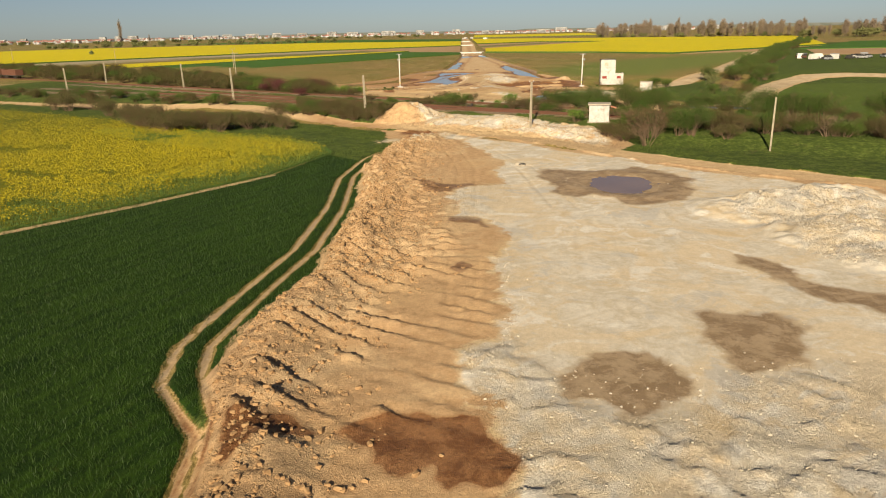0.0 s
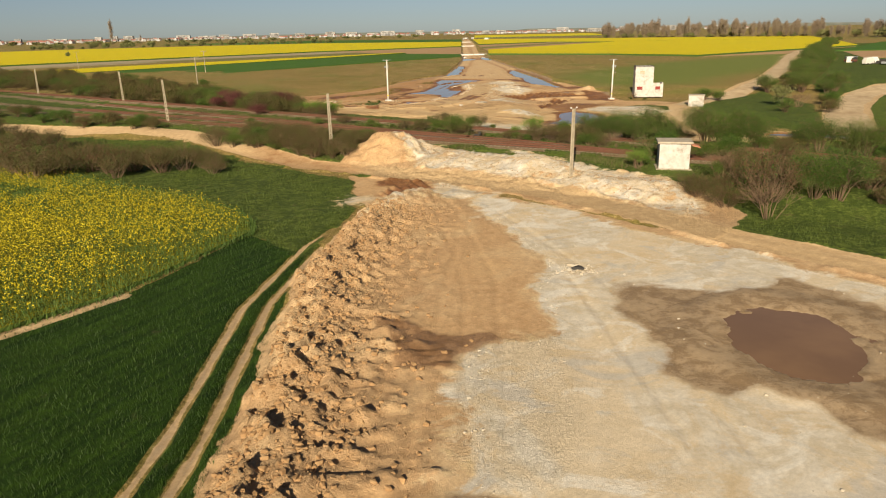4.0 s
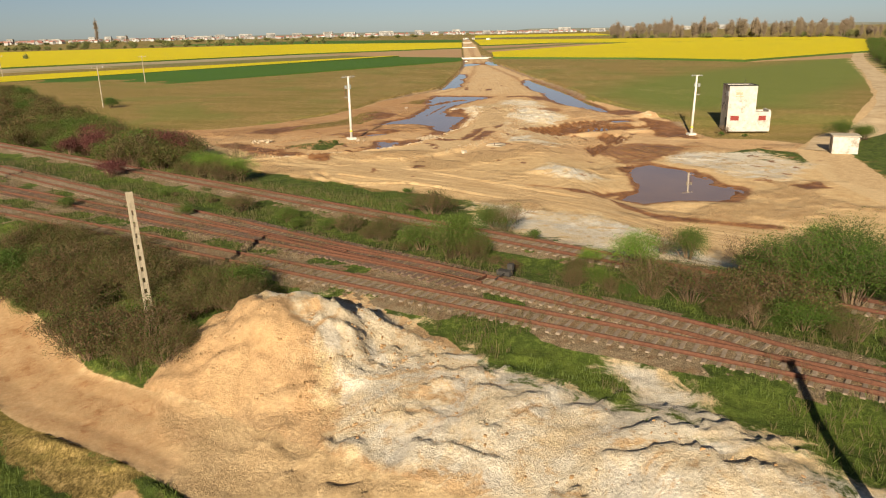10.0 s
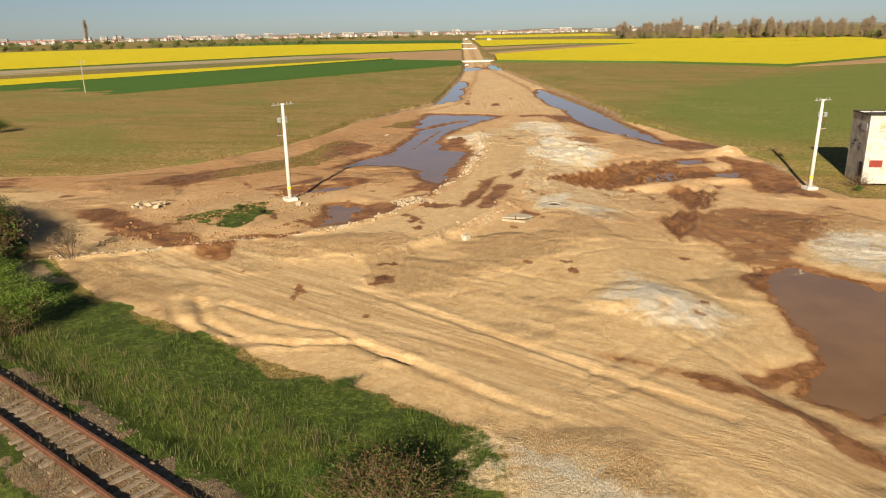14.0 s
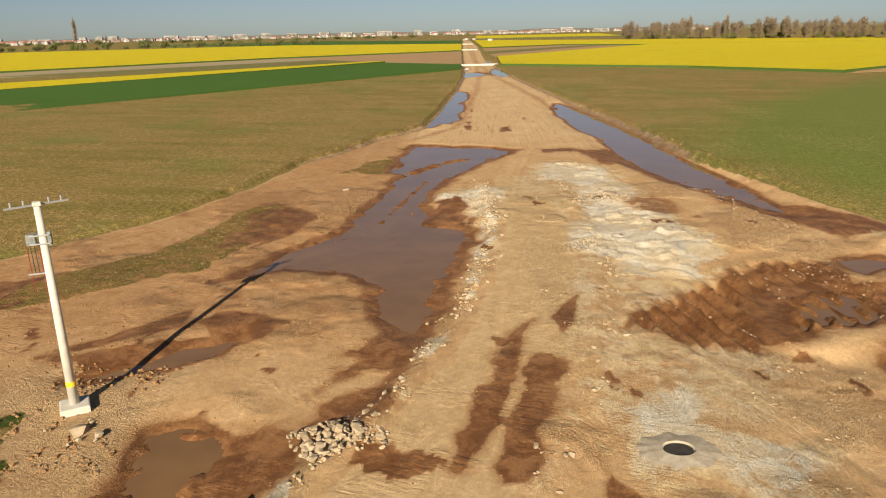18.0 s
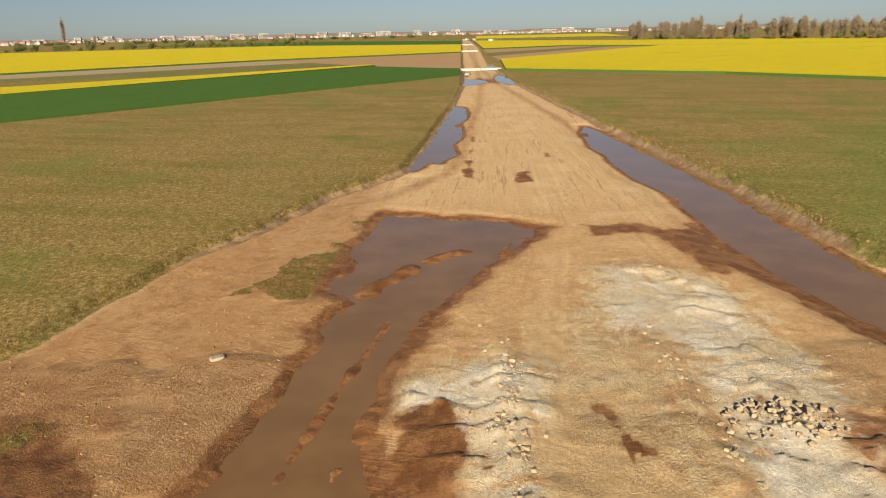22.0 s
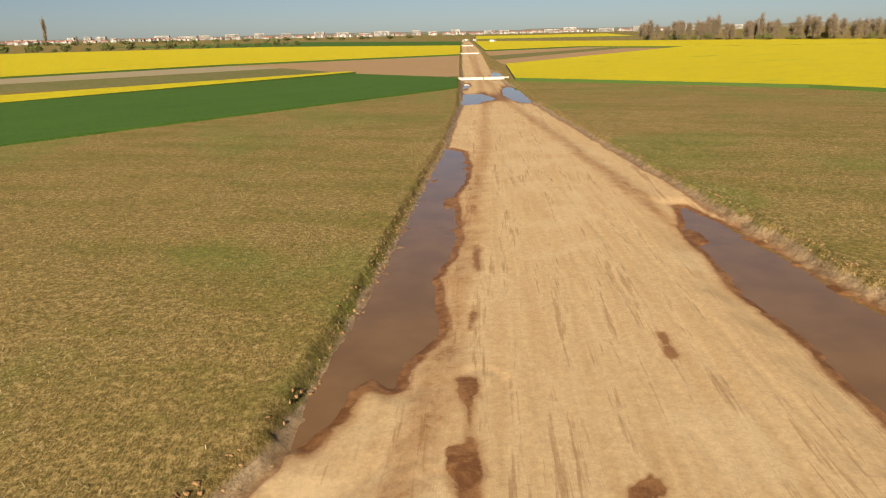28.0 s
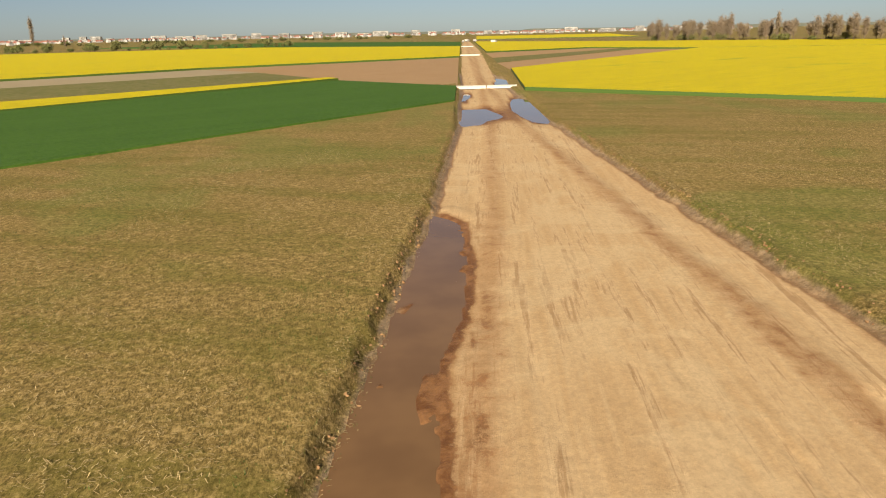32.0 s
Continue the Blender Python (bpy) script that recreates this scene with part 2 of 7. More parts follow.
EARTH = ground_material()
WATER = water_material()
RAPE = crop_material("rapeseed", (0.44, 0.37, 0.012), (0.58, 0.47, 0.010), (0.64, 0.51, 0.010), 3.0, 37, (0.30, 0.33, 0.03))
RAPE_STEM = leafy("rapeseed_stalks", (0.035, 0.075, 0.012), (0.085, 0.13, 0.022), (0.06, 0.10, 0.018))
RAPE_BLOOM = leafy("rapeseed_bloom", (0.43, 0.335, 0.006), (0.30, 0.25, 0.006), (0.38, 0.305, 0.008))
WHEAT = crop_material("young_wheat", (0.038, 0.095, 0.012), (0.060, 0.130, 0.018), (0.072, 0.140, 0.020), 1.4, 37)
PLOUGH = crop_material("ploughed_soil", (0.33, 0.20, 0.10), (0.40, 0.26, 0.14), (0.36, 0.23, 0.12), 1.0, 37)
FALLOW = crop_material("fallow_grass", (0.10, 0.12, 0.025), (0.17, 0.16, 0.05), (0.22, 0.18, 0.08), 0.8, 37)
DRYGRASS = crop_material("bleached_field", (0.30, 0.24, 0.15), (0.38, 0.30, 0.20), (0.34, 0.28, 0.17), 0.8, 37)
RUST = plain("rusted_steel", (0.095, 0.040, 0.024), (0.15, 0.066, 0.038), 6, 0.8, 0.4, 0.01, 0.1, (0.10, 0.04, 0.02), 2.0)
CONCRETE = plain("weathered_concrete", (0.27, 0.225, 0.155), (0.36, 0.305, 0.22), 3, 0.9, 0.4, 0.015, 0, (0.20, 0.16, 0.11), 1.2)
SLEEPER = plain("sleeper_concrete", (0.17, 0.125, 0.088), (0.26, 0.205, 0.15), 3, 0.9, 0.4, 0.015, 0, (0.24, 0.16, 0.10), 1.4)
TIMBER = plain("old_timber", (0.09, 0.06, 0.045), (0.16, 0.105, 0.075), 5, 0.9, 0.4, 0.01, 0, (0.20, 0.10, 0.06), 1.0)
POLE_WHITE = plain("pale_concrete", (0.50, 0.47, 0.41), (0.58, 0.55, 0.49), 2, 0.8, 0.2, 0.01)
LIME = plain("whitewashed_plaster", (0.38, 0.35, 0.305), (0.50, 0.47, 0.42), 1.6, 0.9, 0.4, 0.02, 0, (0.25, 0.21, 0.165), 0.7)
LIME_OLD = plain("stained_plaster", (0.30, 0.265, 0.22), (0.46, 0.42, 0.36), 1.3, 0.95, 0.5, 0.03, 0, (0.19, 0.155, 0.12), 0.8)
ROOFING = plain("roofing_felt", (0.33, 0.28, 0.21), (0.42, 0.36, 0.28), 2, 0.9, 0.3, 0.02, 0, (0.30, 0.25, 0.2), 0.8)
GALV = plain("galvanised_steel", (0.42, 0.43, 0.44), (0.5, 0.5, 0.5), 6, 0.5, 0.1, 0.005, 0.6)
YELLOW = plain("yellow_band_paint", (0.72, 0.50, 0.03), (0.78, 0.56, 0.05), 5, 0.6, 0.1, 0.005)
BOXGREY = plain("grey_painted_steel", (0.16, 0.17, 0.16), (0.24, 0.25, 0.23), 6, 0.6, 0.1, 0.005, 0.2)
RED = plain("red_shutter", (0.17, 0.022, 0.016), (0.23, 0.036, 0.026), 5, 0.7, 0.2, 0.01)
BRICKISH = plain("terracotta_awning", (0.48, 0.18, 0.10), (0.55, 0.24, 0.14), 4, 0.85, 0.2, 0.01)
# near black for dark parts, and painted shade in doorway, chamber and drain hole
DARK = plain("dark_parts_and_shade", (0.03, 0.027, 0.024), (0.05, 0.045, 0.04), 4, 0.9, 0.0)
PAINT = plain("black_spray_paint", (0.05, 0.05, 0.055), (0.09, 0.09, 0.10), 4, 0.7, 0.0)
OCHRE = plain("faded_poster", (0.42, 0.24, 0.14), (0.48, 0.36, 0.26), 5, 0.8, 0.0)
RUBBLE = plain("broken_concrete", (0.30, 0.225, 0.14), (0.42, 0.335, 0.235), 3, 0.9, 0.5, 0.03, 0, (0.26, 0.18, 0.10), 1.0)
CLOD = plain("dry_clay_clod", (0.25, 0.145, 0.064), (0.34, 0.21, 0.098), 3, 0.95, 0.5, 0.03)
CHALKSTONE = plain("chalk_lump", (0.33, 0.275, 0.20), (0.43, 0.375, 0.295), 3, 0.95, 0.5, 0.03)
BALLAST = leafy("ballast_stone", (0.085, 0.060, 0.036), (0.27, 0.205, 0.13), (0.20, 0.135, 0.078), 0.9)
STRAW = leafy("straw", (0.54, 0.42, 0.20), (0.32, 0.23, 0.10), (0.42, 0.31, 0.15), 0.7)
GRASS = leafy("grass_blades", (0.03, 0.0555, 0.00525), (0.07125, 0.1035, 0.01125), (0.06375, 0.0765, 0.01275))
DRYBLADE = leafy("dry_grass", (0.0675, 0.0522, 0.0216), (0.135, 0.1035, 0.045), (0.09, 0.072, 0.0315))
CROPBLADE = leafy("wheat_blades", (0.011, 0.028, 0.002), (0.028, 0.058, 0.004), (0.023, 0.046, 0.003))
BARK = plain("bark", (0.11, 0.08, 0.06), (0.18, 0.14, 0.10), 6, 0.95, 0.5, 0.02)
TWIG = leafy("twigs", (0.10, 0.065, 0.04), (0.17, 0.115, 0.07), (0.14, 0.085, 0.05), 0.9)
LEAF = leafy("bush_leaves", (0.0144, 0.036, 0.0032), (0.0528, 0.096, 0.0096), (0.068, 0.088, 0.0112))
LEAF_MID = leafy("half_grown_leaves", (0.030, 0.062, 0.006), (0.085, 0.135, 0.014), (0.075, 0.105, 0.013))
LEAF_NEW = leafy("spring_leaves", (0.06375, 0.1275, 0.01105), (0.1275, 0.1997, 0.0204), (0.102, 0.1445, 0.017))
GRASS_NEW = leafy("fresh_grass", (0.0461, 0.0769, 0.00861), (0.0984, 0.132, 0.0197), (0.0799, 0.0922, 0.0221))
MUDCLOD = plain("damp_clod", (0.20, 0.105, 0.045), (0.32, 0.19, 0.09), 3, 0.9, 0.5, 0.03)
LEAF_RED = leafy("purple_leaves", (0.06, 0.018, 0.018), (0.12, 0.035, 0.03), (0.09, 0.03, 0.025))
LEAF_BUD = leafy("budding_twigs", (0.051, 0.02805, 0.0119), (0.1148, 0.0629, 0.0272), (0.068, 0.0612, 0.0153))
LEAF_FAR = leafy("far_leaves", (0.09, 0.12, 0.03), (0.15, 0.15, 0.05), (0.17, 0.15, 0.06))
POPLAR = leafy("poplar_twigs", (0.15, 0.11, 0.075), (0.24, 0.18, 0.125), (0.18, 0.145, 0.095))
HOUSE_WALL = plain("far_render", (0.16, 0.15, 0.14), (0.46, 0.45, 0.43), 0.05, 0.9, 0)
HOUSE_ROOF = plain("far_tiles", (0.22, 0.075, 0.05), (0.30, 0.15, 0.12), 0.05, 0.9, 0)

# ---- the ground: one sheet from under the camera to the horizon ----
def spread(lo, hi, step, far_lo, far_hi, grow=1.13):
    """Even steps in the middle, and steps that widen outwards."""
    mid = list(np.arange(lo, hi + step / 2, step))
    s, a = step, mid[0]
    left = []
    while a > far_lo:
        s *= grow
        a -= s
        left.append(max(a, far_lo))
    s, b = step, mid[-1]
    right = []
    while b < far_hi:
        s *= grow
        b += s
        right.append(min(b, far_hi))
    return np.array(left[::-1] + mid + right)


def merged(fine_lo, fine_hi, fine, lo, hi, coarse, far_lo, far_hi):
    """Steps that are finest in one stretch."""
    wide = spread(lo, hi, coarse, far_lo, far_hi)
    return np.sort(np.concatenate([wide[(wide < fine_lo - 0.02) | (wide > fine_hi + 0.02)], np.arange(fine_lo, fine_hi + fine / 2, fine)]))


GX, GY = np.sort(np.concatenate([merged(-13, 25, 0.21, -38, 46, 0.34, -38, 46)[1:-1], spread(46.5, 110, 0.9, 46.4, 4800, 1.12)[1:], spread(-95, -38.5, 0.9, -4800, -38.4, 1.12)[:-1]])), merged(20, 262, 0.22, 17, 372, 0.30, -400, 4900)
X, Y = np.meshgrid(GX, GY)
LATTICE = np.random.RandomState(5).rand(8, 256, 256)


def vn(x, y, size, seed=0):
    """Value noise of that grain size, 0 to 1."""
    u, v = np.asarray(x) / size + 37.3 * seed, np.asarray(y) / size + 91.7 * seed
    i, j = np.floor(u).astype(int), np.floor(v).astype(int)
    a, b = u - i, v - j
    a, b = a * a * (3 - 2 * a), b * b * (3 - 2 * b)
    g = LATTICE[seed % 8]
    i0, i1, j0, j1 = i % 256, (i + 1) % 256, j % 256, (j + 1) % 256
    return (g[i0, j0] * (1 - a) + g[i1, j0] * a) * (1 - b) + (g[i0, j1] * (1 - a) + g[i1, j1] * a) * b


def fbm(x, y, size, seed=0, n=4):
    out, amp, tot = 0, 1.0, 0.0
    for k in range(n):
        out, tot = out + amp * vn(x, y, size / 2 ** k, seed + k), tot + amp
        amp *= 0.55
    return out / tot


def step(v, lo, hi):
    k = np.clip((v - lo) / (hi - lo), 0, 1)
    return k * k * (3 - 2 * k)


def crop_to(pts, margin):
    p = np.array(pts, float)
    j = slice(max(np.searchsorted(GX, p[:, 0].min() - margin) - 1, 0), np.searchsorted(GX, p[:, 0].max() + margin) + 1)
    i = slice(max(np.searchsorted(GY, p[:, 1].min() - margin) - 1, 0), np.searchsorted(GY, p[:, 1].max() + margin) + 1)
    return i, j


def seg_dist(x, y, pts):
    """Distance to a polyline."""
    best = np.full(np.shape(x), 1e9)
    for (ax, ay), (bx, by) in zip(pts[:-1], pts[1:]):
        dx, dy = bx - ax, by - ay
        k = np.clip(((x - ax) * dx + (y - ay) * dy) / (dx * dx + dy * dy), 0, 1)
        best = np.minimum(best, np.hypot(x - ax - k * dx, y - ay - k * dy))
    return best


def inside(x, y, pts):
    odd = np.zeros(np.shape(x), bool)
    for (ax, ay), (bx, by) in zip(pts, pts[1:] + pts[:1]):
        if ay != by:
            odd ^= ((ay > y) != (by > y)) & (x < (bx - ax) * (y - ay) / (by - ay) + ax)
    return odd


def signed(x, y, pts):
    """Distance to an outline, negative inside it."""
    d = seg_dist(x, y, pts + pts[:1])
    return np.where(inside(x, y, pts), -d, d)


def signed_grid(pts, margin=6.0, fray=0.0, size=2.0, seed=3):
    out = np.full(X.shape, 50.0)
    i, j = crop_to(pts, margin + 2)
    x, y = X[i, j], Y[i, j]
    out[i, j] = signed(x, y, pts) + fray * (fbm(x, y, size, seed) - 0.5) * 2
    return out


def line_grid(pts, margin=8.0):
    out = np.full(X.shape, 50.0)
    i, j = crop_to(pts, margin)
    out[i, j] = seg_dist(X[i, j], Y[i, j], pts)
    return out


# outlines in metres
CLAY_LEFT = [(-9.4, 8), (-9.6, 22.6), (-10.6, 26.5), (-11.6, 31), (-11.5, 36), (-10.8, 40.3), (-8.9, 47), (-8.7, 54), (-8.4, 65), (-9.5, 85), (-6.7, 105), (-2.5, 112.5)]
CLAY_RIGHT = [(2.5, 108.7), (4, 101.6), (6.6, 94.6), (7.3, 88), (6.6, 80), (6, 76.1), (1.6, 72.6), (0.8, 66), (0.6, 61.5), (4, 59.8), (4.5, 56.7), (4, 51), (3.6, 44), (3.2, 36), (1.4, 34), (1.1, 30), (1.8, 26), (2.2, 21.4), (4, 8)]
BANK = CLAY_LEFT + CLAY_RIGHT
PLATFORM = [(-2.5, 112.5), (4, 111), (12, 103.5), (22, 92.5), (33, 81), (48, 67), (70, 50), (70, 2), (-9.4, 2), (-9.4, 10)] + CLAY_LEFT[1:-1]
CHALK = CLAY_RIGHT[::-1] + [(-1.0, 112), (4, 111), (12, 103.5), (22, 91), (30, 80), (42, 68), (46, 8)]
LANE = [(-140, 205), (-63, 164), (-50, 159), (-41, 153.4), (-33, 146.3), (-23.5, 136.3), (-16.5, 129), (-10, 125.2), (-3.5, 121), (2, 118), (7.2, 114), (11.2, 110), (16.5, 104), (23.4, 93.2), (33, 82), (48, 68.5), (80, 48)]
SITE = [(-60, 214), (-48, 208), (-35, 196.5), (-18.2, 178), (-4.6, 168), (4.7, 161.5), (5.6, 154), (7.6, 150), (13, 146.5), (20, 146), (30, 145), (42, 141), (56, 141), (56, 149), (49, 158), (45, 174), (51, 190), (54, 198),
        (48, 204), (43, 205), (41, 222), (37.6, 240), (35, 262), (34.9, 288), (33.6, 311), (32.2, 330), (30.2, 380), (28.6, 424), (28, 540), (41, 870), (52, 1300), (41, 1300), (22.6, 754), (15.7, 518),
        (12.5, 425), (8.6, 367), (5.4, 330), (2.5, 300), (1.6, 294), (-1.6, 288), (-5.3, 281), (-8.2, 270.5), (-12.2, 262), (-15.5, 248), (-20, 236), (-27, 226), (-36, 219), (-60, 219)]
WHEAT_NEAR = [(-9.2, -60), (-9.6, 22.6), (-11.6, 31), (-8.9, 47), (-8.4, 65), (-9.6, 90), (-15.5, 97), (-19.8, 82.5), (-29.6, 69), (-37.5, 59), (-110, -10), (-110, -60)]
RAPE_NEAR = [(-38.2, 59.4), (-29.9, 69.6), (-20.4, 83), (-15.4, 97), (-16.4, 100.5), (-18.4, 104), (-23.6, 110), (-35, 117), (-66, 144), (-104, 171), (-190, 225), (-230, 120), (-80, 25)]
RUT_A = [(-9.8, 21), (-10.5, 26.1), (-13.6, 30.6), (-14.3, 35), (-13.2, 42.8), (-11.5, 52.6), (-11.0, 66), (-11.7, 80), (-10.2, 93.4), (-6.8, 106)]
RUT_B = [(-9.2, 21), (-9.9, 27), (-12.0, 31.8), (-12.6, 35.1), (-11.4, 43.8), (-9.8, 52.5), (-9.4, 65.2), (-10.2, 81), (-8.9, 93)]
RAIL_FAR = [(-120, 247), (-70, 207.7), (0, 152.6), (45, 117.2), (90, 82)]
RAIL_MID = [(-120, 238), (-60, 189.5), (-38, 171.7), (-16.9, 155.3), (-7.3, 147.6), (2.2, 140.4), (7.3, 136.4), (14.4, 130.9), (22, 124.3), (45, 109.2), (90, 81)]
RAIL_SIDE = [(-120, 222), (-60, 181), (-28.8, 160.4), (-14.4, 150.9), (-3, 143.8), (2.2, 140.4), (5.4, 137.8)]
RAIL_NEAR = [(-120, 211.3), (-60, 174.2), (0, 137.1), (14, 128.6), (22, 123.4), (45, 108), (90, 79.5)]
SOUTH_ROAD = [(51, 146), (46, 160), (46.5, 174), (52, 192), (60, 203), (69.5, 211), (93, 245), (125, 305), (177, 406), (276, 580), (360, 730)]
EAST_LANE = [(54, 146), (66, 154), (72, 166), (84, 187), (99, 208), (112, 219), (124, 221), (150, 212), (200, 196), (260, 186)]

PUDDLES = {}


def hollow(where, level, *pts):
    """The outline of a puddle and the height of its water."""
    PUDDLES[where] = (level, list(pts))


hollow("platform", -1.06, (15, 73.5), (16.5, 77.2), (19.1, 79), (21.9, 77.3), (23.2, 73.8), (21.3, 69.6), (19.2, 68.6), (17, 70))
hollow("cross", -0.24, (1, 275.1), (9.5, 272.5), (14, 269.6), (10, 262), (7.6, 257), (5, 251.5), (3.4, 245), (2.6, 240), (3.2, 233), (6.5, 231), (5, 222), (3.9, 214.5), (2.9, 211), (0.8, 213.6), (0.9, 218), (-2, 221.6), (-6, 222.4), (-9.5, 220.3), (-6.4, 226), (-3.5, 231), (-1.4, 242), (-0.4, 251), (0.6, 254), (-1.2, 256), (-0.8, 262))
hollow("left_ditch", -0.34, (9.2, 367.4), (11, 364), (11.3, 354), (10.4, 343.5), (9.2, 338), (9.3, 332), (9.2, 324.5), (8.7, 318.7), (7.4, 314.2), (7.9, 307), (7.3, 304), (6.4, 302.4), (5.9, 300), (4.9, 301), (3.9, 300), (3.7, 297.7), (2.6, 295.2), (2.5, 299), (2.9, 303), (3.8, 309), (4.9, 322), (5.8, 332), (7, 345), (8.2, 358))
hollow("right_ditch", -0.62, (29.8, 333), (27.8, 326), (27.2, 318), (26.6, 311), (27, 303), (26.5, 296), (26.8, 289), (28, 283), (27.5, 272), (27.4, 265), (27.9, 257), (29.5, 248.5), (32.4, 241), (33.8, 235), (34.4, 246), (34, 259), (34, 275), (33.9, 288), (33.2, 300), (32.6, 311), (31.6, 325))
hollow("by_tower", -1.2, (23.4, 182.1), (27.5, 185.2), (31, 180), (31.4, 173), (33, 170), (30, 164.8), (24.5, 166), (21, 165), (19.4, 167), (22.4, 170), (23.2, 175))
hollow("below_pole", -0.22, (-6.9, 198.3), (-7.3, 201.7), (-6, 202.3), (-3.8, 200.8), (-3.9, 198.1), (-4.6, 195.9), (-6.4, 194.9), (-7, 194.4))
hollow("rut_pool", -0.2, (-12.5, 206.5), (-9.5, 209), (-6.4, 210.4), (-6.8, 209), (-9.6, 207.2))
hollow("far_left", -0.42, (13.2, 453), (19.4, 453), (21.4, 440), (16.4, 429), (12.6, 424))
hollow("far_right", -0.42, (25.7, 471), (29.4, 478), (29.2, 450), (28.4, 426), (25.2, 432), (23.4, 451))
hollow("far_gate", -0.42, (14.4, 470), (17.5, 474), (17.4, 490), (15.2, 488))
hollow("far_road", -0.3, (25, 512), (29.5, 512), (31, 540), (28, 545))
hollow("lane_pool", -0.75, (50, 146.2), (56, 144), (61, 141.5), (60, 139.5), (54, 141), (49, 144.2))
hollow("trench", -0.86, (24.5, 215.7), (27.6, 216.8), (30.8, 217.5), (28.6, 213.3), (23.5, 211.6))
hollow("trench_end", -0.88, (33.3, 216.7), (36.4, 216.5), (35, 214), (33.4, 214.6))
hollow("trench_top", -0.45, (31.3, 222.3), (34.2, 222.7), (34.6, 220.8), (31.4, 219.5))
MUD, WHITE_SPOTS = [], []


def damp(*pts):
    """The outline of a patch of damp clay or mud."""
    MUD.append(list(pts))


def chalky(strength, *pts):
    """The outline of a patch of chalk, and how fully it covers the clay."""
    WHITE_SPOTS.append((strength, list(pts)))


damp((11.7, 83.2), (13.6, 83.9), (16.1, 81.4), (19.3, 82.2), (23.2, 83.2), (24.9, 80), (26.9, 75.9), (25.7, 70.5), (22.3, 65.5), (18.6, 64.2), (16.9, 65), (16.6, 67.4), (15.1, 68.8), (11.9, 69), (11.1, 74.6))
damp((21, 48.9), (22.4, 47.5), (23.4, 43.8), (25.1, 41.6), (28, 40.5), (27, 37.5), (24.8, 37), (22.9, 38.8), (22, 42.8), (20.6, 47))
damp((14.7, 37.5), (17, 39), (19, 38.2), (19.7, 35.7), (19.2, 32.8), (17.6, 31.3), (15.8, 31.1), (14.6, 30.8), (14.2, 32.4), (13.7, 33.8))
damp((5.8, 31.5), (7.2, 32.9), (9.3, 33.3), (11.1, 32.7), (11.7, 31.3), (10.7, 28.5), (9.6, 27.8), (8.3, 26.6), (7.5, 26.7), (7.1, 28.7), (5.6, 28.7))
damp((-4.5, 26), (-2.7, 27.1), (-1.3, 28), (1.4, 26.9), (1.4, 25.6), (2.4, 24), (2.5, 23), (0.1, 22.3), (-0.5, 23.3), (-2.2, 23.2), (-3.3, 24.2))
damp((-3, 77.9), (1, 75.2), (3.8, 76.8), (3.6, 75), (1, 73.5), (0.9, 71.5), (-2.3, 71.6))
damp((0.5, 61.7), (2.1, 61.6), (3.4, 60.7), (3.7, 57.7), (2.8, 58.8), (0.5, 60))
damp((0.2, 47), (1.2, 48.5), (2.2, 47.5), (1.2, 45.6))
damp((-6.6, 118.2), (-5.3, 119.2), (-2.9, 119.4), (-1.1, 118), (-0.8, 115.7), (-0.2, 114), (-1.9, 112.5), (-3, 111.1), (-4.9, 110), (-6, 110.7), (-5.7, 112.6), (-5, 114.2), (-6.5, 116.6))
damp((15.6, 211.8), (20.5, 218), (25.1, 221.6), (31.4, 222.6), (30.5, 218.7), (34.1, 217.3), (36.8, 217.2), (35, 214), (28.6, 212.8), (23.1, 210.7), (17.1, 209.1))
damp((26.5, 271.6), (26.6, 269), (25.8, 261.4), (23.5, 257.5), (22.5, 260.6), (22.9, 263.8), (21.5, 267.1), (17.4, 266.6), (17.6, 269.5), (21.2, 269.3), (23.4, 268.1), (25.4, 269.1))
damp((21.6, 196.6), (25, 200.6), (29.4, 202.2), (38.4, 198.4), (30.4, 188.6), (26.5, 183.2), (24.2, 185.4))
damp((9.7, 169.8), (15.4, 166.7), (18.2, 165.2), (20.2, 161.2), (23.6, 158.9), (30, 155.6), (30, 154.8), (23, 157.6), (19.2, 159.8), (17.6, 163.6), (15.2, 165.2))
damp((24, 172), (20.7, 170.4), (16.2, 167.6), (16.8, 166.5), (21.1, 168.8), (24, 170.4))
damp((-31, 200.8), (-27.9, 203.4), (-19, 193.5), (-11.4, 189), (-11.7, 185), (-16, 186.9), (-24.2, 193.8))
damp((-13, 191.2), (-11.2, 191.9), (-7.8, 191.2), (-7.3, 190), (-9.7, 188.9), (-11.6, 188.8))
damp((-27, 186), (-23.4, 184), (-20.8, 181.5), (-24, 180.4))
damp((-16, 208.8), (-11, 206), (-5, 210.6), (-8, 211.4))
damp((3.9, 197.6), (4.8, 200.2), (6.4, 204.5), (7.6, 209.8), (9.3, 211.6), (8.6, 207.2), (7.2, 203.1), (5.6, 197.6))
damp((6.1, 197), (6.9, 201.3), (8.7, 207.6), (10.1, 207.6), (9.2, 203.0), (7.4, 197))
damp((10.0, 211.8), (12.2, 215), (11.4, 210.4), (10.2, 209))
damp((-15, 209.6), (-9.6, 215.6), (-9.4, 212.2), (-13.8, 209))
damp((-9.6, 212.9), (-6.9, 215), (-3.6, 212.9), (-4.9, 210.6), (-7.5, 210.6))
damp((-9.3, 228.2), (-9.4, 233.8), (-8.1, 238.4), (-6.2, 237), (-6.6, 232.6), (-8.2, 228.5), (-9.5, 227))
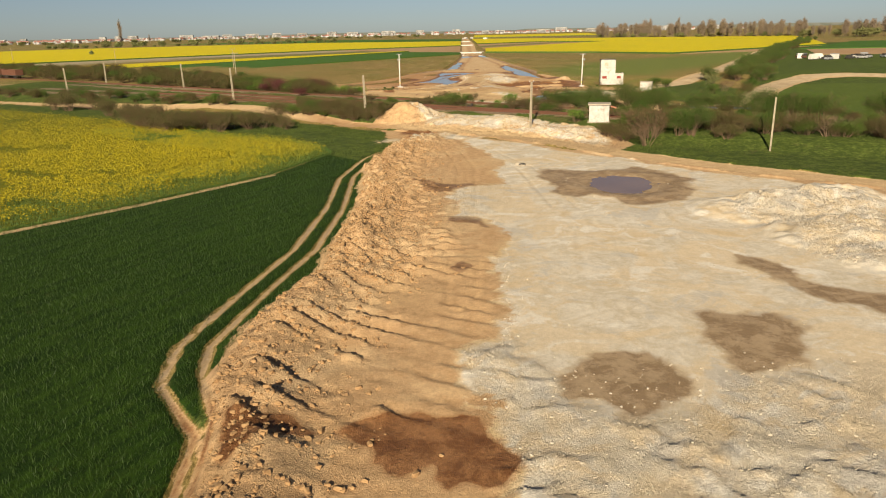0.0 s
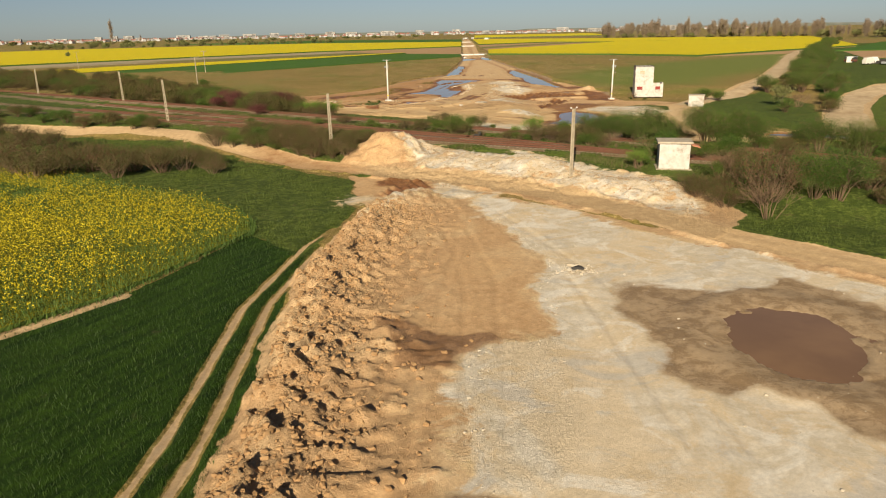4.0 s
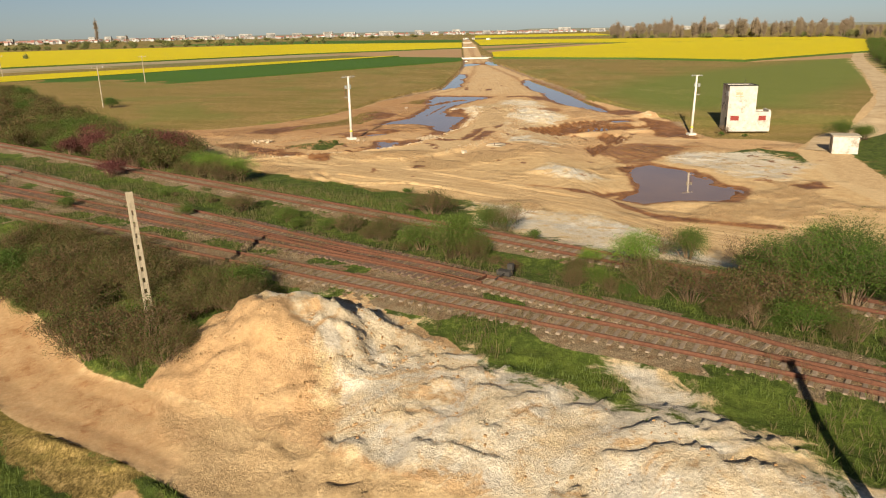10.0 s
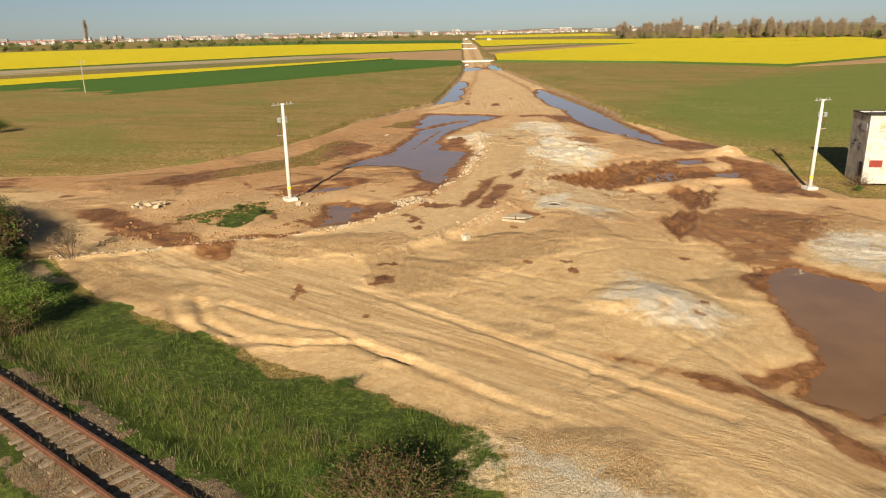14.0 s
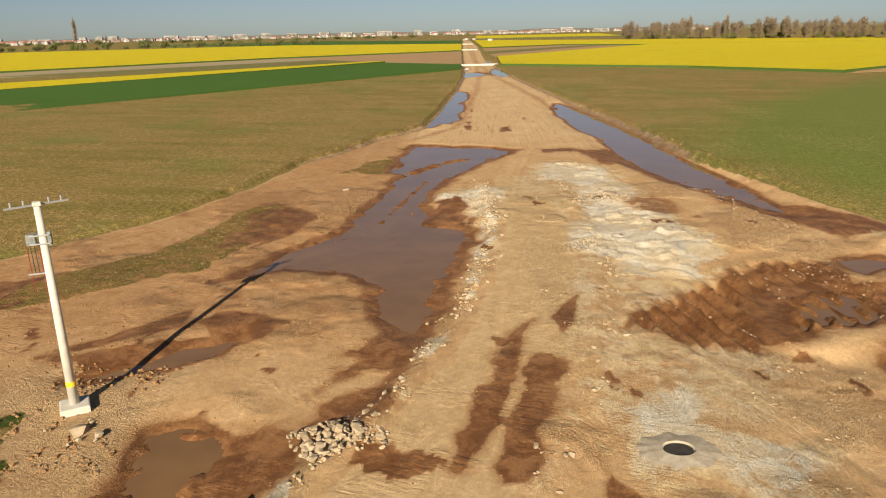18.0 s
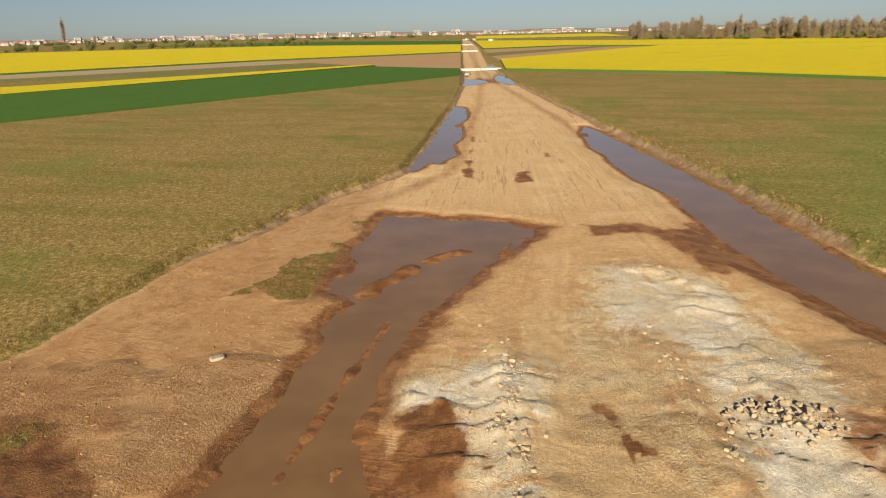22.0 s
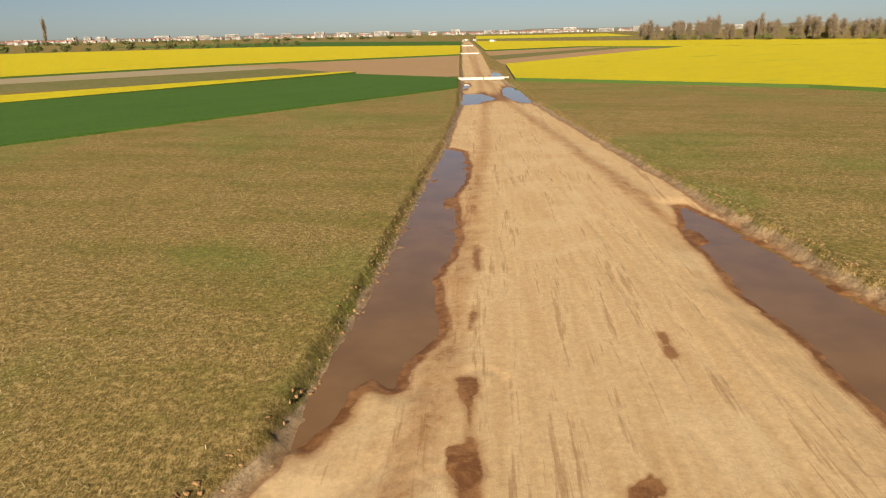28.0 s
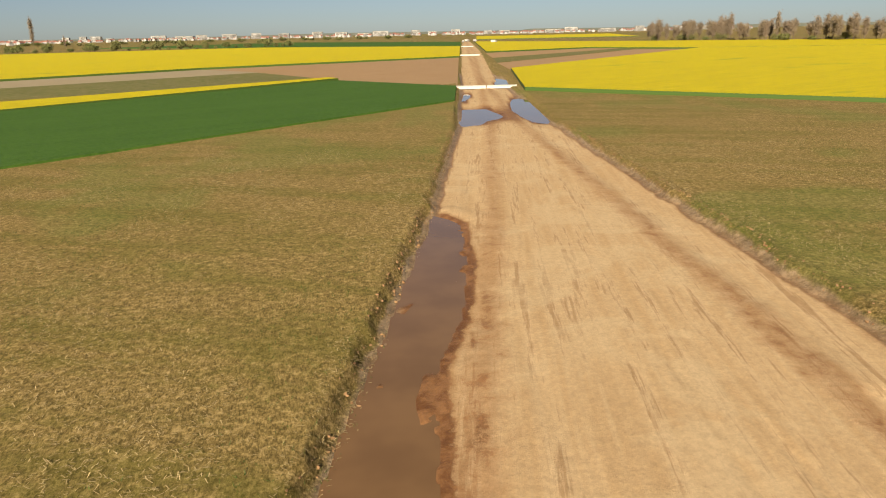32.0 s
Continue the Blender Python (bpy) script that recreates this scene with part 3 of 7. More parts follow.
damp((0, 210), (1.4, 216.7), (4.2, 228), (7.2, 235), (6.9, 227), (4.3, 212.2), (2.8, 206.5), (0.8, 206), (-1.6, 204))
damp((-7.5, 194), (-8.4, 197.2), (-7.3, 199.6), (-7.8, 202.4), (-6.5, 203.1), (-3.7, 201.5), (-1.5, 202.5), (-0.1, 204.4), (2.6, 208), (3.3, 206.9), (2.2, 202.7), (-0.1, 200.6), (-0.9, 198), (-3.1, 195.8), (-4.8, 194.6))
damp((10.1, 199.4), (10.9, 197.5), (11.8, 196.3), (10.8, 195.6), (9.7, 196.9))
damp((25.8, 208.6), (28.1, 210.4), (30.8, 209.3), (29.5, 204.8), (21.9, 192.1), (21.9, 195.8), (22.8, 199.3), (25.8, 202.6), (25.6, 206.8))
damp((14.1, 292), (15.4, 292.3), (15.9, 290.8), (15.3, 287.2), (13.9, 286.4), (13.6, 288.8))
damp((7.2, 225), (4.3, 226), (4.6, 230.1), (2.9, 232.9), (3.6, 239.4), (6.1, 242.4), (7.0, 236.1), (6.6, 230.1))
damp((24.2, 218.6), (22.3, 219.1), (20.1, 217.8), (19, 216.4), (16.9, 215.3), (15.1, 212.9), (13.7, 211.2), (20.3, 212.1))
damp((21.2, 240.6), (24, 240.6), (26, 236), (24, 233.8), (20.8, 234.4))
damp((26.5, 271.6), (28, 266), (28.3, 258), (31, 247), (34, 240), (40, 229), (34, 226), (29, 240), (25.8, 255), (24, 260))
damp((36, 224), (42, 219), (40, 205), (35, 208))
damp((10.9, 342), (11.5, 346), (11.4, 333), (10.7, 329))
damp((-9.8, 238), (-6.4, 236.5), (-10.6, 225.5), (-13, 227))
damp((8.2, 290), (9.0, 300), (9.8, 300), (9.6, 289))
damp((16, 452), (24, 452), (24, 426), (17, 428))
damp((10.3, 321.4), (11.3, 322), (10.9, 314.9), (10.2, 314.4))
damp((19, 304.9), (19.7, 304.9), (19.5, 301.9), (18.9, 301.6))
damp((9.3, 305.8), (10, 309.9), (10.5, 310.8), (9.9, 305))
damp((8.3, 294.6), (9, 294.8), (8.9, 293.1), (8.3, 293.2))
damp((14.4, 291.7), (15.4, 292.6), (15.9, 291.9), (15.6, 291.3))
damp((-9.7, 26.7), (-8.8, 27.3), (-7, 26.8), (-4.7, 25.6), (-5.7, 25.2), (-7.2, 24.7), (-8, 23.6), (-8.4, 22.5))
damp((38, 172), (42, 173), (42, 170), (38.6, 169))
damp((-29.4, 212.6), (-26.2, 219.3), (-20, 223.4), (-23.1, 210.7))
chalky(0.62, (15.6, 259.5), (19.9, 260.4), (22.5, 257.9), (23.6, 252.8), (22.8, 248.8), (20.5, 247.5), (17.2, 247.7), (14, 248.5), (14.2, 252.5))
chalky(0.68, (-8.4, 134), (-6, 137.5), (-1, 136), (2.4, 130), (1.6, 127.4), (-2.4, 128.2), (-5.5, 131))
chalky(0.9, (14.1, 253.4), (17.4, 257.8), (21.9, 256.2), (22.9, 250.6), (23.1, 243.3), (23.3, 233.9), (24.2, 227.6), (24.1, 223.7), (21.3, 219.1), (18.8, 218.5), (17.4, 218.8), (15.5, 221.4), (13.8, 223.3), (12.6, 225.4), (14, 229.5), (15.7, 232.3), (17.9, 245.4))
chalky(0.64, (11.2, 176.2), (14.7, 182), (17.5, 180.2), (20.8, 175.7), (17.4, 170.8), (14.2, 171.4))
chalky(0.85, (11.8, 203.4), (13.6, 204.5), (15.7, 205.2), (15.2, 201.4), (17, 200.5), (20.2, 201.1), (18.5, 198.5), (16.6, 195), (14.7, 196.2), (13.8, 198.2), (11.3, 198.4), (11.1, 200))
chalky(0.74, (3.3, 243.5), (5.8, 245.6), (7.8, 247.4), (11.6, 244.8), (10.7, 239.4), (9.6, 238.3), (8.2, 236.9), (7.7, 235.2), (5.8, 235.3), (4, 239.7), (3.1, 240.6))
chalky(0.64, (4.7, 161.8), (7.7, 160.9), (11.0, 158.4), (17.2, 155), (21, 151.2), (24, 145), (20, 141.5), (14, 142.5), (9, 147), (4.6, 153))
chalky(0.64, (29.5, 190), (33, 194), (44, 193), (47, 183), (40, 173.5), (33, 175), (32.6, 181), (30, 184.6))
chalky(0.62, (5.4, 240.1), (7.9, 241.4), (9.6, 237.2), (9.8, 232.6), (8.6, 227.2), (7.6, 221.7), (6.8, 217.5), (5.8, 217.5), (5.9, 224.4), (6.5, 229), (7.4, 232.8), (5.7, 236.2))
chalky(0.58, (-10.4, 107), (-10, 109.2), (-9.3, 111.3), (-7.7, 110.8), (-7, 111.7), (-6, 109.5), (-6.1, 108.3), (-6.8, 106.1), (-9.9, 106.2))
chalky(0.95, (9.5, 128.2), (11.5, 127.5), (12.2, 124.2), (14.3, 121.3), (13.6, 118.9), (11.2, 120.2), (10.2, 124.3))
chalky(0.85, (4, 122.6), (6.3, 122.8), (9.3, 119.6), (8.9, 117.5), (6.7, 118.5), (4.8, 120))
chalky(0.95, (-5.5, 106.8), (-5, 109.4), (-3.9, 110.7), (-1.8, 111.5), (-0.7, 114), (0.2, 116.3), (1.9, 115), (3.1, 112.3), (6.5, 110.3), (6.1, 107.8), (1.8, 108.8), (-0.5, 110.1), (-2.5, 107.4), (-3.1, 106), (-5.6, 106.1))
chalky(0.64, (35.4, 228), (37.6, 230), (40, 227), (38, 224.6))
chalky(0.62, (-7.6, 99), (-6.9, 100.8), (-5.7, 102.2), (-4.8, 107.9), (-1.7, 109.6), (-0, 108.8), (-2.3, 106.4), (-3.7, 104.2), (-5.4, 99.7), (-6.8, 98.1))
chalky(0.62, (0.6, 72), (3.6, 75), (7.5, 75.4), (6.5, 66.3), (5, 62.1), (2.4, 61), (0.5, 63))
chalky(0.8, (18, 112), (21.4, 113.2), (24, 108), (22.5, 105.5), (19.4, 108))

damp((-10.7, 228), (-11.9, 232.6), (-11.8, 236.9), (-9.8, 239.5), (-7.4, 238.5), (-7.2, 235.5), (-8, 231.3), (-8.7, 228.3))
damp((2.8, 264.7), (4.2, 264.6), (4.4, 261.8), (3.2, 260.9))

chalky(0.40, (11, 196), (20, 203), (22, 209), (19, 214), (24, 219), (24, 230), (22, 246), (14, 256), (10, 240), (9, 215))

GRASS_ZONES = []


def grassy(*pts):
    """The outline of a stretch of grass."""
    GRASS_ZONES.append(list(pts))


grassy((-15.6, 97), (-9.6, 88), (-7.6, 100), (-7.4, 106), (-8.8, 112), (-9.8, 118), (-13, 121.8), (-24, 131.5), (-37, 147), (-63, 160.5), (-140, 202), (-190, 225), (-104, 172), (-66, 145), (-35, 116), (-24.5, 109))
grassy((-140, 260), (-36, 198), (-18.5, 178.5), (-5, 168.2), (4.5, 161.6), (5.4, 153.6), (13, 146.2), (30, 144.5), (42, 140.5), (58, 138), (64, 150), (84, 190), (100, 240), (180, 400), (290, 580), (420, 560), (260, 330), (140, 60), (70, 47), (50, 68.8), (34, 83.5), (22, 94), (12, 105), (4, 114.5), (-12, 123.5), (-36, 151), (-63, 165.5), (-140, 208))
grassy((-10, 242.7), (-13.6, 237.5), (-14.7, 231.1), (-17.4, 224.1), (-21.9, 221.3), (-23.8, 216.4), (-22.4, 214.5), (-19.7, 216.4), (-13.8, 220.8), (-12.1, 222), (-11.5, 224.5), (-10.3, 228.2), (-10.1, 234.9), (-9.6, 241.2))
grassy((0.5, 274), (-1.1, 271.8), (-1.2, 267.5), (-2.8, 265.9), (-2.5, 263.5), (-4.8, 262.8), (-5.8, 257.4), (-7.3, 254.7), (-2.4, 254.5), (-1.6, 257.6), (-1.2, 262.6), (-0.6, 268.9))
grassy((-13, 203.6), (-11, 199), (-14, 194), (-19, 196.5), (-17, 202))
grassy((38, 190), (45, 196), (50, 189), (47, 180), (44, 184))
grassy((55, 197), (60, 201), (66, 206), (80, 218), (78, 190), (66, 162), (57, 152), (53, 160), (50, 174))
grassy((-1.4, 156), (4.7, 161), (5.3, 154.5), (9, 149), (4, 148))
WHEAT_EAST = [(38, 66.6), (47, 68), (69, 51), (60, 40), (43, 50)]
GREEN_EAST = [(69, 152), (84, 180), (98, 203), (124, 198), (240, 168), (240, 60), (110, 92), (66, 110)]

band = (Y - (141.5 - 0.66 * X)) * 0.835
field_edge = signed_grid(SITE, 30, 0.5, 2.5, 2)

Z = -1.0 + 1.35 * step(band, -20, -11)
Z = np.where(band > 0, 0.35 + (-0.35 - 1.15 * step(X, 14, 22) * (1 - step(Y, 207, 228))) * step(band, 9, 17), Z)
Z = Z + 0.50 * step(Y, 205, 260) * step(field_edge, 0.0, 0.8)
Z += 0.18 * (fbm(X, Y, 26, 4) - 0.5) + 0.06 * (fbm(X, Y, 3.2, 1) - 0.5) * (1 - 0.8 * step(-field_edge, -0.5, 1.0))
near = (np.abs(X) < 90) & (Y > 0) & (Y < 560)

def shelf(v):
    """Steps that rise slowly and break off sharply."""
    k = v - np.floor(v)
    return k * step(1 - k, 0.0, 0.12)


# the bulldozed clay bank beside the platform
bank = signed_grid(BANK, 6, 0.5, 1.6, 1)
bank_in = step(-bank, -0.3, 1.0)
toe = line_grid(CLAY_LEFT, 16)
lump = 1.15 * (1 - np.abs(fbm(X, Y, 1.25, 2, 3) - 0.5) * 4.2) ** 2 * fbm(X, Y, 0.7, 5, 2) + 0.25 * fbm(X, Y, 0.45, 1, 2)
Z += bank_in * (0.85 * np.exp(-((toe - 2.2) / 2.0) ** 2) * (0.45 + 1.1 * fbm(X, Y, 4.0, 6)))
Z += bank_in * np.exp(-(toe / 6.0) ** 2) * (1.0 * lump - 0.15) * (0.35 + 0.65 * step(Y, 42, 52)) * (1 - 0.5 * step(Y, 98, 104))
push = (X * 0.50 + Y * 0.866) + 2.0 * (fbm(X, Y, 6, 3) - 0.5) + 0.5 * (fbm(X, Y, 0.9, 6) - 0.5)
Z += bank_in * (1 - step(Y, 46, 58)) * step(Y, 25, 29) * step(toe, 0.4, 2.0) * (1 - 0.65 * step(toe, 7.5, 9.5)) * (1 - step(toe, 13, 15)) * 0.52 * (shelf(push / 1.75) - 0.4) * step(fbm(X, Y, 3.5, 5), 0.32, 0.50) * (0.5 + 0.8 * fbm(X, Y, 0.8, 2))
cross_cut = (Y - 0.12 * X) + 0.6 * (fbm(X, Y, 4, 4) - 0.5)
Z += bank_in * step(Y, 46, 54) * (1 - step(Y, 74, 82)) * step(toe, 3.0, 5) * (1 - step(toe, 9, 11)) * 0.34 * shelf(cross_cut / 1.5 + 0.5 * (fbm(X, Y, 1.0, 3) - 0.5)) * step(fbm(X, Y, 2.5, 7), 0.4, 0.6)


def heap(cx, cy, rx, ry, turn, high, rough=0.35, seed=1, power=1.3, ):
    """A tipped heap: a cone with a flattened foot and gullies."""
    global Z
    i, j = crop_to([(cx - rx - ry, cy - rx - ry), (cx + rx + ry, cy + rx + ry)], 1)
    x, y = X[i, j] - cx, Y[i, j] - cy
    c, s = math.cos(radians(turn)), math.sin(radians(turn))
    r = np.hypot((x * c + y * s) / rx, (-x * s + y * c) / ry) + 0.45 * (fbm(X[i, j], Y[i, j], 3.0, seed) - 0.5)
    k = np.clip(1 - r, 0, 1) ** power
    Z[i, j] += high * k * (1 + rough * 1.6 * (fbm(X[i, j], Y[i, j], 1.3, seed + 2, 4) - 0.5)) + rough * 0.5 * step(k, 0, 0.2) * (np.abs(fbm(X[i, j], Y[i, j], 1.1, seed + 1) - 0.5) * 2 - 0.2)


heap(-6.8, 130.6, 5.6, 4.4, -35, 1.8, 0.35, 1, 0.8)
heap(-4.6, 132.6, 4.6, 3.8, -30, 1.5, 0.4, 2, 0.75)
heap(6, 122.5, 10, 5.0, -38, 0.30, 0.2, 3, 0.5)
heap(13, 118.8, 6.5, 4.0, -38, 0.40, 0.25, 4, 0.6)
heap(15.6, 111.4, 4.2, 2.6, -42, 0.75, 0.35, 5, 0.8)
heap(20.4, 108.4, 5.0, 3.0, -45, 0.85, 0.3, 6, 0.8)
spoil = 1 - step(signed_grid([(-11, 129), (-6, 136), (2, 132), (18, 121), (25, 108), (20, 104.5), (6, 114.5), (-6, 123)], 4, 0.8, 2.0, 2), -1.0, 0.6)
broken = 0.9 * Y / 2.1 + 0.25 * X / 2.1 + 2.6 * fbm(X, Y, 5, 6) + 0.8 * fbm(X, Y, 1.0, 1)
Z += spoil * (0.32 * shelf(broken) * step(fbm(X, Y, 2.6, 3), 0.46, 0.54) + 0.06 * (fbm(X, Y, 1.0, 2) - 0.5))
for k, (hx, hy, hr, hz) in enumerate([(27.5, 62, 6, 1.5), (33, 64, 6.5, 2.0), (37, 60.5, 5, 1.5), (29.5, 53.5, 5.5, 1.5), (34.5, 53.5, 6, 1.7), (31, 46.5, 4.5, 1.2), (38, 66, 5, 1.7), (37, 46, 6, 1.6), (42, 56, 6, 1.4)]):
    heap(hx, hy, hr, hr * 0.8, 30 * k, 0.55 * hz, 0.55, k, 0.8)
heap(15.6, 176, 4.2, 3.4, 10, 0.5, 0.35, 2, 0.7)
heap(38.5, 225.5, 4.0, 2.4, 20, 0.9, 0.3, 3)
heap(19, 240, 7, 9, 10, 0.25, 0.3, 4, 0.7)
heap(19.5, 228, 5, 7, -20, 0.30, 0.35, 5, 0.7)

# ballast under the rails
rail_d = np.minimum(np.minimum(line_grid(RAIL_FAR, 10), line_grid(RAIL_MID, 10)), np.minimum(line_grid(RAIL_SIDE, 10), line_grid(RAIL_NEAR, 10)))
flat = 1 - step(rail_d, 1.5, 3.4)
Z = Z * (1 - flat) + (0.56 + 0.08 * (1 - step(rail_d, 0.9, 1.5)) * step(fbm(X, Y, 3, 4), 0.3, 0.6)) * flat

# wheel tracks of the field path and of the lane
rut = np.minimum(line_grid(RUT_A), line_grid(RUT_B)) + 0.25 * (fbm(X, Y, 2.0, 2) - 0.5)
Z -= 0.14 * (1 - step(rut, 0.15, 0.6))
lane = line_grid(LANE) + 0.5 * (fbm(X, Y, 5, 4) - 0.5)
Z += 1.0 * (1 - step(lane, 2.6, 3.4)) * (-0.03 + 0.035 * step(np.abs(lane - 0.95), 0.08, 0.4)) + 0.26 * np.exp(-((lane - 2.5) / 0.25) ** 2) * step(fbm(X, Y, 1.6, 6), 0.42, 0.58)
SITE_LANE = [(-40, 203.5), (-26, 193.5), (-12.4, 184.3), (-0.5, 175), (9.2, 166.2), (16.4, 160.2), (24, 154), (40, 146), (52, 145)]
site_lane = line_grid(SITE_LANE) + 0.5 * (fbm(X, Y, 5, 5) - 0.5)
for off in (1.1, 2.7, 3.6, 4.3):
    Z += 0.025 * np.exp(-((site_lane - off - 0.6 * (fbm(X, Y, 9, 2) - 0.5)) / 0.2) ** 2) * step(fbm(X, Y, 3.2, int(off * 3)), 0.42, 0.6) * (1 - 0.6 * step(X, 15, 25)) * (site_lane < 20)

# broken crust of the chalk at the platform's near end
crust = (1 - step(signed_grid([(0.6, 34.4), (3.3, 34.4), (4.8, 31.6), (5.4, 28.6), (7.3, 26.4), (10.6, 27.4), (13.8, 30.5), (21, 30.8), (30, 28), (30, 6), (2, 6), (1.4, 26)], 4, 1.2, 3, 2), -1.5, 0.8))
broken = 0.8 * Y / 2.2 + 0.3 * X / 2.2 + 3.4 * fbm(X, Y, 5.5, 4) + 0.9 * fbm(X, Y, 1.1, 2)
Z += crust * (0.20 * shelf(broken) * step(fbm(X, Y, 2.2, 1), 0.44, 0.54) + 0.10 * (fbm(X, Y, 2.0, 3) - 0.5))
# wheel ruts that cross the site
for k, path in enumerate(([(-30, 190), (-10, 181), (6, 170), (18, 157), (30, 149)], [(-26, 199), (-12, 188), (2, 184), (14, 176), (20, 163), (34, 152)], [(4, 176), (12, 186), (20, 190), (34, 187)], [(10, 166), (20, 176), (24, 190), (20, 204), (24, 222)], [(2, 196), (6, 208), (8, 226), (11, 250), (16, 275), (19, 330)], [(14, 206), (18, 226), (22, 246), (22, 280), (21, 340)]) + ([(-18, 200), (-6, 206), (-2, 214)], [(-26, 230), (-14, 246), (-6, 266), (2, 284), (10, 300)], [(-22, 226), (-10, 250), (-1, 274), (8, 292)], [(1, 40), (2, 60), (3, 84), (1, 104), (-2, 113)], [(-3, 50), (-1, 76), (1, 96)], [(8, 30), (12, 56), (10, 84), (4, 106)])):
    d = line_grid(path, 4) + 0.5 * (fbm(X, Y, 6, k) - 0.5)
    Z -= 0.055 * np.exp(-((d - 0.95) / 0.2) ** 2) * step(fbm(X, Y, 4.0, k), 0.36, 0.6) * (d < 3)
    Z += 0.03 * np.exp(-((d - 1.4) / 0.2) ** 2) * step(fbm(X, Y, 1.8, k + 1), 0.45, 0.65) * (d < 3)

for path in ([(-13, 177.7), (-11.9, 174.9), (-9, 171.6), (-6.3, 171.1), (-1.3, 171), (1.3, 168.9), (5.5, 164.8), (8, 163.1)],
             [(-11.4, 177.6), (-9.9, 174.2), (-7.3, 171.8), (-4.3, 171.1)],
             [(-9.4, 176.8), (-5.8, 174), (-2.6, 172.6), (-0.8, 170.8), (1.3, 168.7)],
             [(-2.5, 179.4), (0.8, 176.3), (5.4, 172), (8.3, 169.1), (11.8, 165.7), (14.7, 162.9)]):
    d = line_grid(path, 4) + 0.35 * (fbm(X, Y, 2.5, 3) - 0.5)
    Z += 0.07 * np.exp(-((d - 0.5) / 0.2) ** 2) * step(fbm(X, Y, 1.2, 6), 0.40, 0.65) * (d < 3) - 0.13 * np.exp(-(d / 0.26) ** 2) * step(fbm(X, Y, 3.0, 2), 0.30, 0.48)

# the raised haul road through the crossing, with its rubble shoulder
HAUL = [(-24, 182), (-12, 184.5), (-4, 188), (1.5, 193.5), (4.3, 198.5), (7.3, 206), (9.3, 213), (11, 221), (12, 230), (12.5, 245), (12.5, 258)]
haul = line_grid(HAUL, 9)
haul_end = step(Y, 183, 189) * (1 - step(Y, 236, 254))
Z += 0.40 * (1 - step(haul, 3.3, 5.0)) * haul_end
haul_left = X < np.interp(Y, [q[1] for q in HAUL], [q[0] for q in HAUL])
shoulder = np.exp(-((haul - 3.9 - 1.2 * (fbm(X, Y, 5, 3) - 0.5)) / 0.7) ** 2) * haul_end * np.where(haul_left, 1.0, 0.35)
Z += shoulder * (0.08 + 0.40 * np.abs(fbm(X, Y, 1.1, 4) - 0.5) * 2)

# tyre furrows and churned soil
site_in = step(-field_edge, -0.2, 1.2)
furrow = 1 - 2 * np.abs(np.sin((X * 0.99 + Y * 0.15 + 1.0 * (fbm(X, Y, 8, 5) - 0.5)) * math.pi / 1.25))
churn = signed_grid(MUD[9], 4, 1.0, 2.5, 5)
Z += (1 - step(churn, -0.5, 1.0)) * (0.20 * furrow - 0.10)
churn3 = np.minimum(signed_grid(MUD[27], 4, 1.0, 2.5, 5), signed_grid(MUD[30], 4, 1.0, 2.5, 4))
fan = 1 - 2 * np.abs(np.sin((X * 0.92 - Y * 0.38 + 1.4 * (fbm(X, Y, 5, 4) - 0.5)) * math.pi / 1.3))
Z += (1 - step(churn3, -0.5, 1.0)) * (0.20 * np.where(Y < 211, fan, furrow) - 0.08)
churn = np.minimum(churn, churn3)
red = signed_grid(MUD[8], 3, 0.4, 2, 2)
Z += (1 - step(red, -0.6, 0.6)) * 0.14 * np.sin((X * 0.95 + Y * 0.30) * 2 * math.pi / 1.0 + 3 * (fbm(X, Y, 3, 2) - 0.5)) * step(fbm(X, Y, 2, 6), 0.3, 0.5)
churn2 = signed_grid(MUD[11], 4, 1.0, 2.5, 5)
Z += (1 - step(churn2, -0.5, 1.0)) * 0.05 * furrow
lane_edge = (np.exp(-((lane - 2.2) / 0.35) ** 2) + 0.7 * np.exp(-((lane - 0.95) / 0.25) ** 2)) * step(fbm(X, Y, 3.0, 3), 0.38, 0.6)
soft = step(fbm(X, Y, 7, 6), 0.50, 0.66) * site_in * step(Y, 150, 160) * (1 - step(Y, 236, 262))
Z += soft * (0.05 * shelf(0.6 * Y + 0.2 * X + 2.4 * fbm(X, Y, 4, 3) + 0.9 * fbm(X, Y, 0.9, 2)) + 0.07 * (fbm(X, Y, 0.7, 1) - 0.5))
tracks_n = fbm(X * 0.8 + Y * 0.05, Y * 0.05, 0.9, 3, 3)
Z += site_in * step(Y, 262, 280) * 0.10 * (tracks_n - 0.5)
# cut edges along the stripped road bed
lip = np.exp(-((field_edge - 0.4) / 0.55) ** 2) * step(Y, 225, 262) * (Y < 560)
Z += lip * (0.28 * (np.abs(fbm(X, Y, 1.0, 2) - 0.5) * 2) - 0.02)
ditch = step(-field_edge, -0.25, 0.25) * step(Y, 268, 282) * (1 - step(-field_edge, 3.0, 5.5))
Z -= 0.28 * ditch * (Y < 700)

